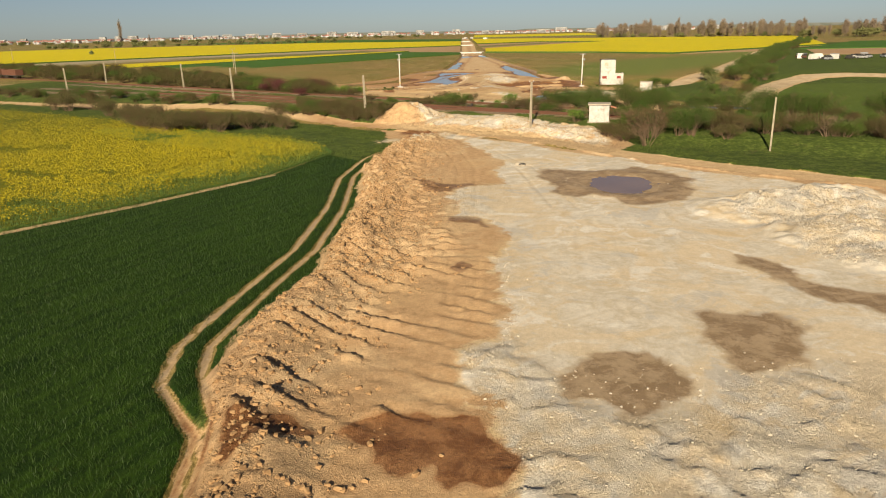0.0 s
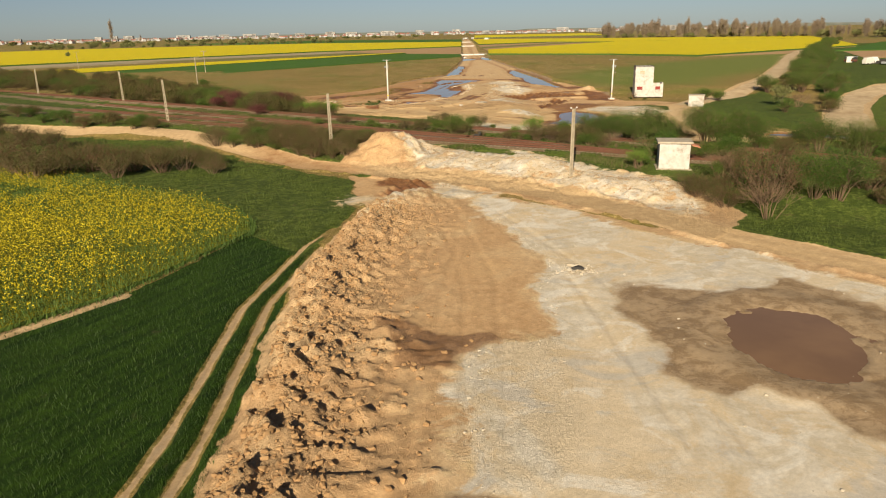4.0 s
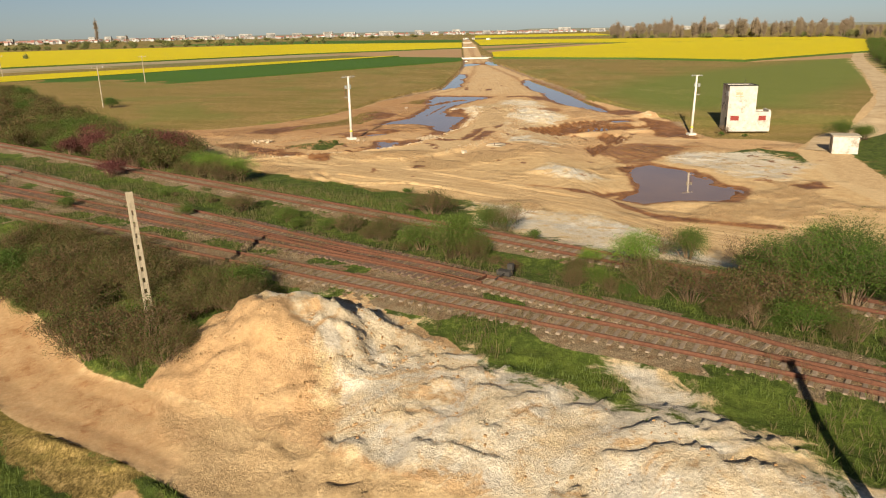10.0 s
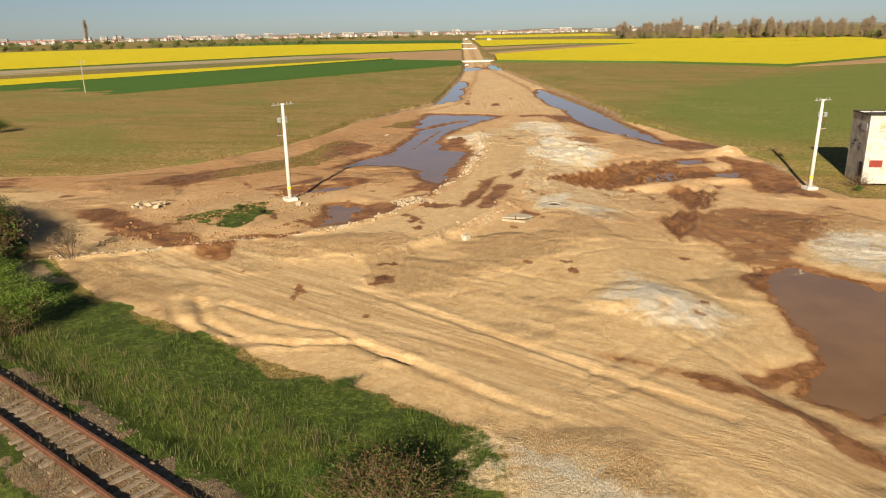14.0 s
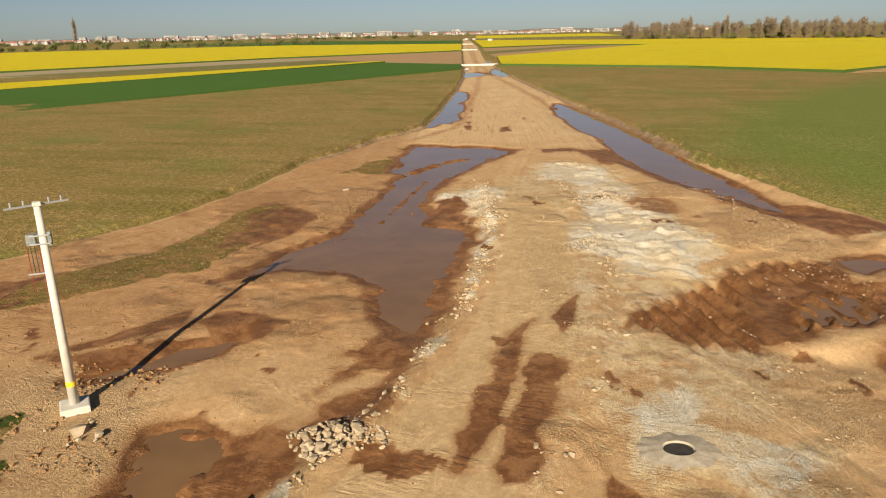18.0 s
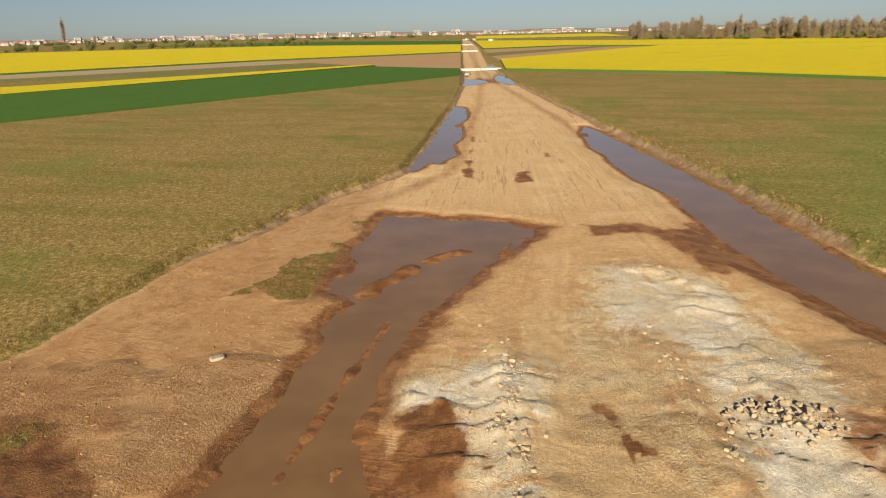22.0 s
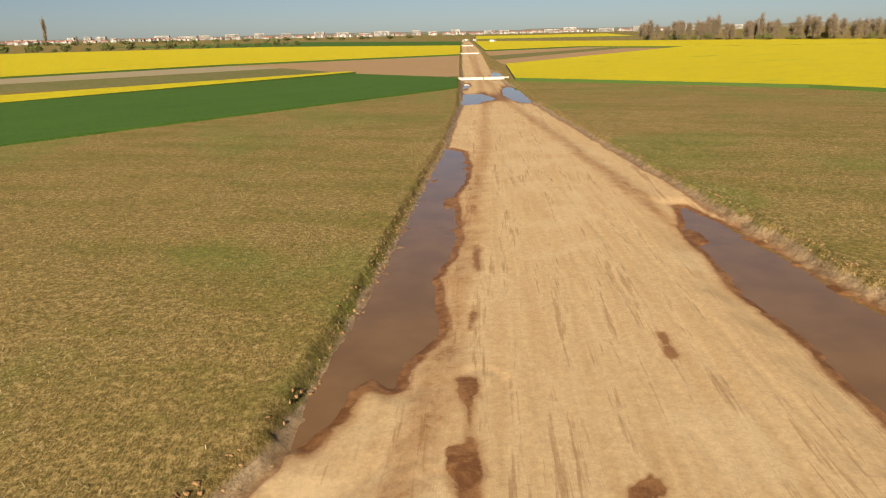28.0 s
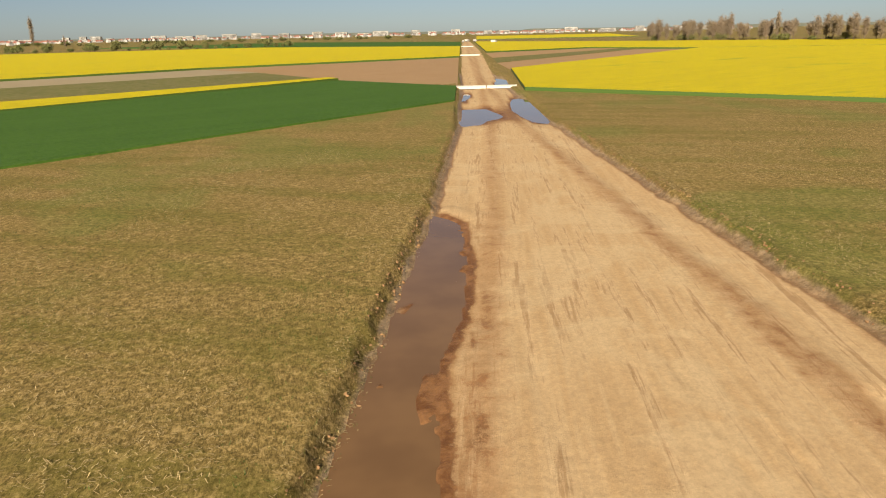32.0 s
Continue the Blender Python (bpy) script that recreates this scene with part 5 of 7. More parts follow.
def track(line, label, x_from, x_to, wood=False, gap=0.62, long_ties=None, buried=None):
    pts = [q for q in smooth_line(line, gap) if x_from <= q.x <= x_to]
    thing = tagged(new("railway_track"), label, "railway track", "railway tracks")
    rail(pts[::3] + [pts[-1]], 0.755, thing)
    rail(pts[::3] + [pts[-1]], -0.755, thing)
    r = random.Random(int(abs(line[0][1]) * 10))
    for k, q in enumerate(pts[:-1]):
        d = (pts[k + 1] - q).normalized()
        timber = wood or (long_ties and long_ties[0] < q.x < long_ties[1])
        if buried and fbm(q.x, q.y, 3.0, 4) > buried[1] and q.x < buried[0]:
            continue
        ob = new("sleeper", TIE_MESH if timber else SLEEPER_MESH)
        ob.parent = thing
        stretch = 1.0
        if long_ties and long_ties[0] < q.x < long_ties[1]:
            stretch = 1.35
        ob.matrix_world = Matrix.Translation((q.x, q.y, RAIL_TOP - 0.262 + r.uniform(-0.04, 0.01))) @ pose(0, 0, 0, 0, 0, math.degrees(math.atan2(d.y, d.x)) + r.uniform(-2, 2)) @ Matrix.Diagonal((1, stretch, 1, 1))
    return thing


track(RAIL_FAR, "single railway track with rusty rails on weedy ballast", -75, 50, False, 0.62, None, (60, 0.60))
track(RAIL_MID, "main railway track with rusty rails and concrete sleepers", -75, 50, False, 0.62, (-16, 4))
track(RAIL_SIDE, "siding with rusty rails joining the main track at a turnout", -75, 4.4, True)
track(RAIL_NEAR, "overgrown side track with rusty rails and concrete sleepers", -75, 50, False, 0.62, None, (-11, 0.36))
# turnout blades and check rails
turnout = tagged(new("railway_turnout"), "rusty turnout blades, check rails and drive rod between two tracks", "railway switch")
for a, b in (((-13.5, 151.9), (-4.6, 145.2)), ((-12.4, 150.3), (-4.2, 144.2)), ((-3.0, 143.6), (4.2, 138.3)), ((-9.0, 148.0), (-2.0, 142.9))):
    n = [Vector((a[0] + (b[0] - a[0]) * k / 6, a[1] + (b[1] - a[1]) * k / 6, 0)) for k in range(7)]
    rail(n, 0.0, turnout, "blade")
bm = bmesh.new()
box(bm, 5.7, 139.9, RAIL_TOP - 0.05, 0.9, 0.5, 0.28, -35, 0.03)
box(bm, 6.1, 140.25, RAIL_TOP + 0.2, 0.35, 0.3, 0.4, -35, 0.03)
rod(bm, (5.0, 138.6, RAIL_TOP - 0.02), (5.9, 140, RAIL_TOP), 0.04)
part("switch_stand", bm, DARK, turnout, "blackened steel switch machine with its rod")

# ---- poles ----
def lattice_pole(x, y, high, lean, turn, label, lamps=False):
    """An old reinforced concrete pole: two legs with cross webs."""
    th = root("concrete_pole", x, y, None, turn, label, "utility pole", "concrete poles")
    th.matrix_world = pose(x, y, ground_at(x, y) - 0.3, lean[0], lean[1], turn)
    for s in (-1, 1):
        bm = bmesh.new()
        rings = []
        for z, w in ((0, 0.16), (high, 0.10)):
            rings.append([bm.verts.new((s * w + a, b, z)) for a, b in ((-0.055, -0.09), (0.055, -0.09), (0.055, 0.09), (-0.055, 0.09))])
        bm.faces.new(rings[0][::-1])
        bm.faces.new(rings[1])
        for i in range(4):
            bm.faces.new((rings[0][i], rings[0][(i + 1) % 4], rings[1][(i + 1) % 4], rings[1][i]))
        bmesh.ops.recalc_face_normals(bm, faces=bm.faces)
        part("leg", bm, CONCRETE, th)
    for k in range(int(high / 0.62)):
        bm = bmesh.new()
        z = 0.5 + k * 0.62
        box(bm, 0, 0, z, 2 * (0.16 - 0.06 * z / high) - 0.10, 0.11, 0.36)
        part("web", bm, CONCRETE, th)
    bm = bmesh.new()
    box(bm, 0, 0, high - 0.35, 0.34, 0.17, 0.70, 0, 0.02)
    part("head", bm, CONCRETE, th)
    if lamps:
        for s in (-1, 1):
            bm = bmesh.new()
            rod(bm, (s * 0.1, 0, high - 0.05), (s * 0.42, 0, high + 0.05), 0.018)
            part("bracket", bm, GALV, th)
            bm = bmesh.new()
            bmesh.ops.create_uvsphere(bm, u_segments=10, v_segments=7, radius=0.09, matrix=Matrix.Translation((s * 0.45, 0, high + 0.1)))
            part("insulator", bm, POLE_WHITE, th, "white porcelain insulator")
    return th


def round_pole(x, y, high, r, label, fittings=1, base=True, turn=0.0, side=1, band=True, tilt=0.0):
    th = root("white_pole", x, y, None, turn, label, "utility pole", "white poles")
    th.matrix_world = pose(x, y, ground_at(x, y) - 0.05, 0, tilt, turn)
    bm = bmesh.new()
    rod(bm, (0, 0, -0.3), (0, 0, high), r, r * 0.62, 20)
    part("shaft", bm, POLE_WHITE, th, "", True)
    if base:
        bm = bmesh.new()
        box(bm, 0, 0, 0.14, 1.15, 1.15, 0.4, 8, 0.06)
        part("footing", bm, POLE_WHITE, th, "square concrete footing")
    if band:
        bm = bmesh.new()
        rod(bm, (0, 0, 1.15), (0, 0, 1.38), r * 0.97, r * 0.96, 20)
        part("band", bm, YELLOW, th, "yellow painted band")
    if fittings:
        bm = bmesh.new()
        box(bm, 0, 0, high + 0.02, 2.3, 0.07, 0.07, 24)
        part("crossarm", bm, GALV, th, "thin grey steel crossarm on the pole top")
        bm = bmesh.new()
        box(bm, 0, 0, high + 0.05, 0.30, 0.30, 0.16, 10, 0.03)
        part("cap", bm, POLE_WHITE, th)
        for s in (-0.9, -0.45, 0.45, 0.9):
            bm = bmesh.new()
            c, d = s * math.cos(radians(24)), s * math.sin(radians(24))
            rod(bm, (c, d, high + 0.04), (c, d, high + 0.24), 0.03, 0.045, 8)
            part("insulator", bm, GALV, th)
        bm = bmesh.new()
        box(bm, side * 0.42, 0, high - 1.35, 0.34, 0.30, 0.46, 0, 0.03)
        part("switch_box", bm, BOXGREY, th, "dark grey switch box strapped to the pole")
        bm = bmesh.new()
        box(bm, -side * 0.24, 0, high - 1.35, 0.14, 0.22, 0.56, 0, 0.02)
        part("strap_plate", bm, BOXGREY, th)
        for k in (-1, 1):
            bm = bmesh.new()
            box(bm, side * 0.1, 0, high - 1.35 + 0.17 * k, 0.75, 0.36, 0.04)
            part("strap", bm, GALV, th)
        bm = bmesh.new()
        box(bm, side * 0.42, 0, high - 2.75, 0.62, 0.05, 0.05)
        part("lower_bracket", bm, GALV, th, "short steel bracket")
        for k, (s, drop) in enumerate(((0.36, 2.75), (0.50, 2.75), (0.62, 3.5), (0.20, 4.4))):
            bm = bmesh.new()
            rod(bm, (side * s, 0.02, high - 1.5), (side * (s - 0.02), 0.05, high - drop), 0.016, 0.016, 5)
            part("cable", bm, RED if k > 1 else DARK, th)
    return th


lattice_pole(14.2, 113.6, 7.3, (0, 1.0), 40, "weathered concrete lattice pole with two white insulators", True)
lattice_pole(-14.0, 135.0, 7.5, (0, -1.0), 35, "weathered concrete pole standing in a brown thicket")
lattice_pole(42.5, 91.6, 7.1, (0, 1.5), 60, "weathered concrete pole beside the railway hedge")
lattice_pole(-47.5, 167.0, 7.4, (0, -1), 30, "weathered concrete pole beside the railway")
lattice_pole(-74, 211, 7.0, (0, -1), 30, "weathered concrete pole beside the railway")
lattice_pole(-100, 196, 7.2, (0, -1), 30, "weathered concrete pole beside the railway")
lattice_pole(-108, 237, 7.0, (0, 1), 30, "weathered concrete pole beside the railway")
round_pole(-11.1, 203.6, 8.9, 0.21, "white concrete pole with galvanised crossarms on a square footing", 1, True, 20, -1)
round_pole(40.5, 208.8, 8.9, 0.21, "white concrete pole with galvanised crossarms on a square footing", 1, True, 0, 1, True, 1.2)


def line_pole(x, y, high, turn):
    th = root("power_line_pole", x, y, None, turn, "thin grey power line pole with a short crossarm", "utility pole", "line poles")
    bm = bmesh.new()
    rod(bm, (0, 0, -0.3), (0, 0, high), 0.15, 0.09, 10)
    part("shaft", bm, CONCRETE, th)
    bm = bmesh.new()
    box(bm, 0, 0, high - 0.3, 2.4, 0.10, 0.12)
    part("crossarm", bm, CONCRETE, th)
    for s in (-1.1, 0, 1.1):
        bm = bmesh.new()
        rod(bm, (s, 0, high - 0.25), (s, 0, high + 0.12), 0.05, 0.04, 6)
        part("insulator", bm, GALV, th)


for x, y in ((-71, 256), (-95, 340), (-170, 388), (-215, 330), (-300, 520)):
    line_pole(x, y, 8.6, 40)

# ---- the old transformer tower ----
def tower(x, y, turn):
    th = root("transformer_tower", x, y, -0.85, turn, "derelict whitewashed transformer tower with a low annex", "building")
    w, d, h, t = 4.1, 4.2, 6.9, 0.3
    for name, cx, cy, sx, sy in (("front_wall", 0, -d / 2 + t / 2, w, t), ("back_wall", 0, d / 2 - t / 2, w, t), ("side_wall", -w / 2 + t / 2, 0, t, d - 2 * t), ("side_wall", w / 2 - t / 2, 0, t, d - 2 * t)):
        bm = bmesh.new()
        box(bm, cx, cy, h / 2, sx, sy, h, 0, 0.03)
        old = name == "side_wall" and cx < 0
        part(name, bm, LIME_OLD if old else LIME, th, "grey streaked plaster with peeling patches" if old else "")
    bm = bmesh.new()
    box(bm, 0, 0, h - 0.16, w - 2 * t, d - 2 * t, 0.12)
    part("roof", bm, DARK, th, "dark sunken roof slab")
    bm = bmesh.new()
    for cx, cy, sx, sy in ((0, -d / 2, w + 0.14, 0.2), (0, d / 2, w + 0.14, 0.2), (-w / 2, 0, 0.2, d - 0.2), (w / 2, 0, 0.2, d - 0.2)):
        box(bm, cx, cy, h + 0.05, sx, sy, 0.10)
    part("coping", bm, DARK, th, "blackened coping")
    bm = bmesh.new()
    rod(bm, (0.7, 0.3, h - 0.1), (0.75, 0.3, h + 1.0), 0.03)
    rod(bm, (-1.6, -1.0, h - 0.1), (-1.6, -1.0, h + 0.4), 0.03)
    part("pipe", bm, DARK, th)
    aw, ad, ah = 2.3, 3.4, 3.0
    ax, ay = w / 2 + aw / 2, -d / 2 + ad / 2 + 0.05
    for name, cx, cy, sx, sy, hh in (("annex_front", ax, ay - ad / 2 + t / 2, aw, t, ah), ("annex_back", ax, ay + ad / 2 - t / 2, aw, t, ah), ("annex_side", ax + aw / 2 - t / 2, ay, t, ad - 2 * t, ah + 0.25)):
        bm = bmesh.new()
        box(bm, cx, cy, hh / 2, sx, sy, hh, 0, 0.03)
        part(name, bm, LIME, th)
    bm = bmesh.new()
    box(bm, ax - 0.15, ay, ah - 0.3, aw - 0.5, ad - 2 * t, 0.15)
    part("annex_roof", bm, ROOFING, th)
    for cx, fw in ((-0.95, 1.25), (ax - 0.1, 1.1)):
        bm = bmesh.new()
        box(bm, cx, -d / 2 - 0.01, 2.05, fw, 0.08, 0.72, 0, 0.01)
        win = part("window", bm, RED, th, "window boarded with red panels")
        bm = bmesh.new()
        for sx, sz, lx, lz in ((0, 0.41, fw + 0.2, 0.10), (0, -0.41, fw + 0.2, 0.10), (fw / 2 + 0.05, 0, 0.10, 0.92), (-fw / 2 - 0.05, 0, 0.10, 0.92)):
            box(bm, cx + sx, -d / 2 - 0.015, 2.05 + sz, lx, 0.07, lz)
        part("window_surround", bm, LIME, win)
    bm = bmesh.new()
    box(bm, -0.55, -d / 2 - 0.006, 5.75, 1.0, 0.02, 0.42)
    box(bm, -0.55, -d / 2 - 0.006, 6.12, 1.35, 0.02, 0.06)
    box(bm, -0.5, -d / 2 - 0.006, 5.32, 1.2, 0.02, 0.12)
    part("poster", bm, OCHRE, th, "faded orange painted panel")
    r = random.Random(4)
    bm = bmesh.new()
    for k in range(9):
        cy, cz = r.uniform(-1.2, 1.5), r.choice((3.5, 3.8, 4.1, 5.6, 6.1)) + r.uniform(-0.15, 0.15)
        box(bm, -w / 2 - 0.006, cy, cz, 0.014, r.uniform(0.3, 1.2), r.uniform(0.04, 0.10))
        box(bm, -w / 2 - 0.006, cy + 0.2, cz - 0.1, 0.012, 0.05, r.uniform(0.3, 0.7))
    part("spray_marks", bm, PAINT, th, "black sprayed scrawl")
    bm = bmesh.new()
    box(bm, -w / 2 - 0.02, -1.0, 5.7, 0.05, 1.3, 0.7)
    part("louvre", bm, GALV, th, "bent sheet metal over an opening")
    bm = bmesh.new()
    box(bm, -w / 2 - 0.015, -1.5, 1.1, 0.04, 0.8, 2.1)
    part("door", bm, DARK, th, "blocked grey door")
    return th


tower(48.4, 211.3, -8)


def kiosk(x, y, turn):
    th = root("white_kiosk", x, y, None, turn, "small white box hut with a flat grey roof", "hut")
    bm = bmesh.new()
    box(bm, 0, 0, 1.0, 3.0, 2.4, 2.4, 0, 0.03)
    part("wall", bm, LIME, th)
    bm = bmesh.new()
    box(bm, 0, 0, 2.26, 3.3, 2.7, 0.13, 0, 0.02)
    part("roof", bm, ROOFING, th)
    bm = bmesh.new()
    box(bm, -1.51, 0.2, 0.95, 0.05, 0.9, 1.9)
    part("door", bm, CONCRETE, th)


kiosk(54.0, 190.6, -20)


def hut(x, y, turn):
    th = root("railway_hut", x, y, None, turn, "whitewashed crossing keeper's hut with a flat slab roof", "hut")
    w, d, h = 3.1, 2.6, 2.75
    for name, cx, cy, sx, sy in (("front_wall", 0, -d / 2 + 0.12, w, 0.24), ("back_wall", 0, d / 2 - 0.12, w, 0.24), ("side_wall", -w / 2 + 0.12, 0, 0.24, d - 0.48)):
        bm = bmesh.new()
        box(bm, cx, cy, h / 2 - 0.2, sx, sy, h + 0.4, 0, 0.02)
        part(name, bm, LIME, th)
    bm = bmesh.new()
    for cy, sy in ((-0.8, 0.7), (0.8, 0.7)):
        box(bm, w / 2 - 0.12, cy, h / 2 - 0.2, 0.24, sy, h + 0.4)
    box(bm, w / 2 - 0.12, 0, 2.4, 0.24, 0.95, 0.7)
    part("door_wall", bm, LIME, th)
    # dark panel in the open doorway: the shade indoors as colour
    bm = bmesh.new()
    box(bm, w / 2 - 0.16, 0, 1.0, 0.06, 0.9, 2.1)
    part("door", bm, DARK, th, "open doorway, its inner shade painted on a dark panel")
    bm = bmesh.new()
    box(bm, 0.0, 0, h + 0.12, w + 0.45, d + 0.45, 0.2, 0, 0.03)
    part("roof", bm, ROOFING, th, "pale concrete roof slab")
    bm = bmesh.new()
    box(bm, w / 2 + 0.65, 0.2, h - 0.28, 0.9, 1.5, 0.07)
    for v in bm.verts:
        v.co.z -= 0.25 * (v.co.x - w / 2 - 0.2)
    part("awning", bm, BRICKISH, th, "terracotta coloured awning over the door")
    bm = bmesh.new()
    box(bm, 0, 0, 0.04, w + 0.5, d + 0.5, 0.12, 0, 0.02)
    part("plinth", bm, CONCRETE, th)


hut(25.4, 115.4, -12)

# ---- plants ----
def card_mesh(name, quads, mat):
    """Many small four-sided blades or leaves in one mesh."""
    q = np.asarray(quads, np.float32)
    n = len(q)
    me = bpy.data.meshes.new(name)
    me.vertices.add(4 * n)
    me.vertices.foreach_set("co", q.ravel())
    me.loops.add(4 * n)
    me.loops.foreach_set("vertex_index", np.arange(4 * n, dtype=np.int32))
    me.polygons.add(n)
    me.polygons.foreach_set("loop_start", np.arange(0, 4 * n, 4, dtype=np.int32))
    me.update(calc_edges=True)
    me.materials.append(mat)
    return me


def leaf_cards(at, size, rng, flat=0.0):
    n = len(at)
    a = rng.normal(size=(n, 3))
    a[:, 2] *= 1 - flat
    a /= np.linalg.norm(a, axis=1)[:, None]
    b = np.cross(a, rng.normal(size=(n, 3)))
    b /= np.linalg.norm(b, axis=1)[:, None]
    s = size * rng.uniform(0.6, 1.3, (n, 1))
    a, b = a * s, b * s * 0.62
    return np.stack([at - a, at - b * 0.9 + a * 0.1, at + a, at + b * 0.9 - a * 0.1], 1)


def twig_quads(segs, sides=3):
    """Thin tapered prisms."""
    s = np.array([(*a, *b, r1, r2) for a, b, r1, r2 in segs], float)
    a, b, r1, r2 = s[:, :3], s[:, 3:6], s[:, 6:7], s[:, 7:8]
    d = b - a
    d /= np.linalg.norm(d, axis=1)[:, None] + 1e-9
    u = np.cross(d, [0.31, 0.92, 0.2])
    u /= np.linalg.norm(u, axis=1)[:, None] + 1e-9
    v = np.cross(d, u)
    out = []
    for k in range(sides):
        t0, t1 = 2 * math.pi * k / sides, 2 * math.pi * (k + 1) / sides
        e0, e1 = u * math.cos(t0) + v * math.sin(t0), u * math.cos(t1) + v * math.sin(t1)
        out.append(np.stack([a + e0 * r1, a + e1 * r1, b + e1 * r2, b + e0 * r2], 1))
    return np.concatenate(out)


def grow(rng, stems, high, wide, levels, r0, tips_per=3, trunk=0.0, low=0.55):
    """Stems that fork upwards and outwards: pieces and the twig ends."""
    segs, tips = [], []

    def fork(p, d, length, r, level):
        q = p + d * length
        segs.append((p, q, r, r * 0.68))
        if level == 0:
            tips.append(q)
            tips.append(p + d * length * 0.5)
            return
        for _ in range(tips_per):
            e = d + rng.normal(size=3) * 0.48
            e[2] = abs(e[2]) * 0.75 + 0.12
            fork(q - d * length * rng.uniform(0, 0.35), e / np.linalg.norm(e), length * rng.uniform(0.55, 0.85), r * 0.6, level - 1)

    if trunk:
        base = np.array([0, 0, 0.0])
        p = base
        for k in range(4):
            q = p + np.array([rng.normal() * 0.1, rng.normal() * 0.1, trunk / 4])
            segs.append((p, q, r0 * (1.6 - 0.15 * k), r0 * (1.45 - 0.15 * k)))
            p = q
    for k in range(stems):
        ang = rng.uniform(0, 2 * math.pi)
        out = rng.uniform(0.1, 1.0)
        start = np.array([math.cos(ang) * wide * 0.25 * out, math.sin(ang) * wide * 0.25 * out, 0]) if not trunk else np.array([0, 0, trunk * rng.uniform(low, 1.0)])
        d = np.array([math.cos(ang) * wide * out * 0.9, math.sin(ang) * wide * out * 0.9, high])
        fork(start, d / np.linalg.norm(d), high * rng.uniform(0.32, 0.48), r0 * rng.uniform(0.7, 1.1), levels)
    return segs, np.array(tips)


def shrub(name, seed, stems, high, wide, leaf_n, leaf_size, leaf_mat, wood_mat, label, category, levels=2, r0=0.03, trunk=0.0, loose=0.22, tips_per=3, second=None, low=0.55):
    """A prototype that is copied: stem and crown are parts of their own."""
    rng = np.random.RandomState(seed)
    segs, tips = grow(rng, stems, high, wide, levels, r0, tips_per, trunk, low)
    th = tagged(new(name), label, category)
    ob = new("stem" if not trunk else "trunk", card_mesh("stem", twig_quads(segs, 3 if not trunk else 5), wood_mat))
    ob.parent = th
    if leaf_n:
        at = tips[rng.randint(len(tips), size=leaf_n)] + rng.normal(size=(leaf_n, 3)) * loose * np.array([1, 1, 0.8])
        at[:, 2] = np.abs(at[:, 2]) + 0.05
        me = card_mesh("crown", leaf_cards(at, leaf_size, rng), leaf_mat)
        if second:
            me.materials.append(second)
            me.polygons.foreach_set("material_index", (rng.rand(leaf_n) < 0.3).astype(np.int32))
        ob = new("crown", me)
        ob.parent = th
    return th


KINDS = {
    "green": [shrub("green_bush", 10 + k, 15, 1.9, 1.5, 11000, 0.030, LEAF, TWIG, "dense green bush coming into leaf", "bush", 2, 0.03, 0, 0.26, 3, LEAF_MID) for k in range(3)],
    "fresh": [shrub("fresh_bush", 20 + k, 11, 2.6, 1.1, 8000, 0.032, LEAF_NEW, TWIG, "upright bush with light green spring leaves", "bush", 2, 0.03, 0, 0.20, 3) for k in range(2)],
    "brown": [shrub("brown_thicket", 30 + k, 38, 2.3, 2.3, 5600, 0.038, LEAF_BUD, TWIG, "brown leafless thicket of thin twigs", "bush", 2, 0.02, 0, 0.20, 3, LEAF) for k in range(3)],
    "tall": [shrub("tall_bush", 14 + k, 22, 3.9, 2.4, 20000, 0.042, LEAF, TWIG, "tall dense green bush in spring leaf", "bush", 3, 0.05, 0, 0.34, 3, LEAF_MID) for k in range(3)],
    "scrub": [shrub("hedge_scrub", 34 + k, 20, 2.0, 1.9, 3600, 0.055, LEAF_BUD, TWIG, "brownish hedge bush coming into thin leaf", "bush", 2, 0.02, 0, 0.26, 3, LEAF) for k in range(3)],
    "red": [shrub("purple_bush", 40, 12, 1.9, 1.4, 6000, 0.044, LEAF_RED, TWIG, "dark purple-leaved bush beside the tracks", "bush", 2, 0.03, 0, 0.24, 3)],
    "bare": [shrub("bare_bush", 50 + k, 14, 2.4, 1.7, 350, 0.05, LEAF_BUD, TWIG, "bare brown shrub with thin branches", "bush", 3, 0.03, 0, 0.25, 3) for k in range(2)],
    "tree": [shrub("spring_tree", 60 + k, 9, 3.0, 2.2, 1500, 0.13, LEAF_FAR, BARK, "small tree with sparse olive spring leaves", "tree", 2, 0.06, 1.8, 0.42, 3, None, 0.3) for k in range(2)],
    "poplar": [shrub("bare_poplar", 70 + k, 24, 4.2, 1.5, 1700, 0.24, POPLAR, BARK, "tall bare poplar with brown twigs", "tree", 2, 0.10, 5.5, 0.5, 2, None, 0.12) for k in range(3)],
    "far": [shrub("field_tree", 80 + k, 12, 3.0, 2.6, 900, 0.34, LEAF_FAR, BARK, "rounded hedge tree in thin spring leaf", "tree", 2, 0.08, 1.6, 0.6, 3, None, 0.1) for k in range(2)],
}
USED = set()
plant_rng = random.Random(11)


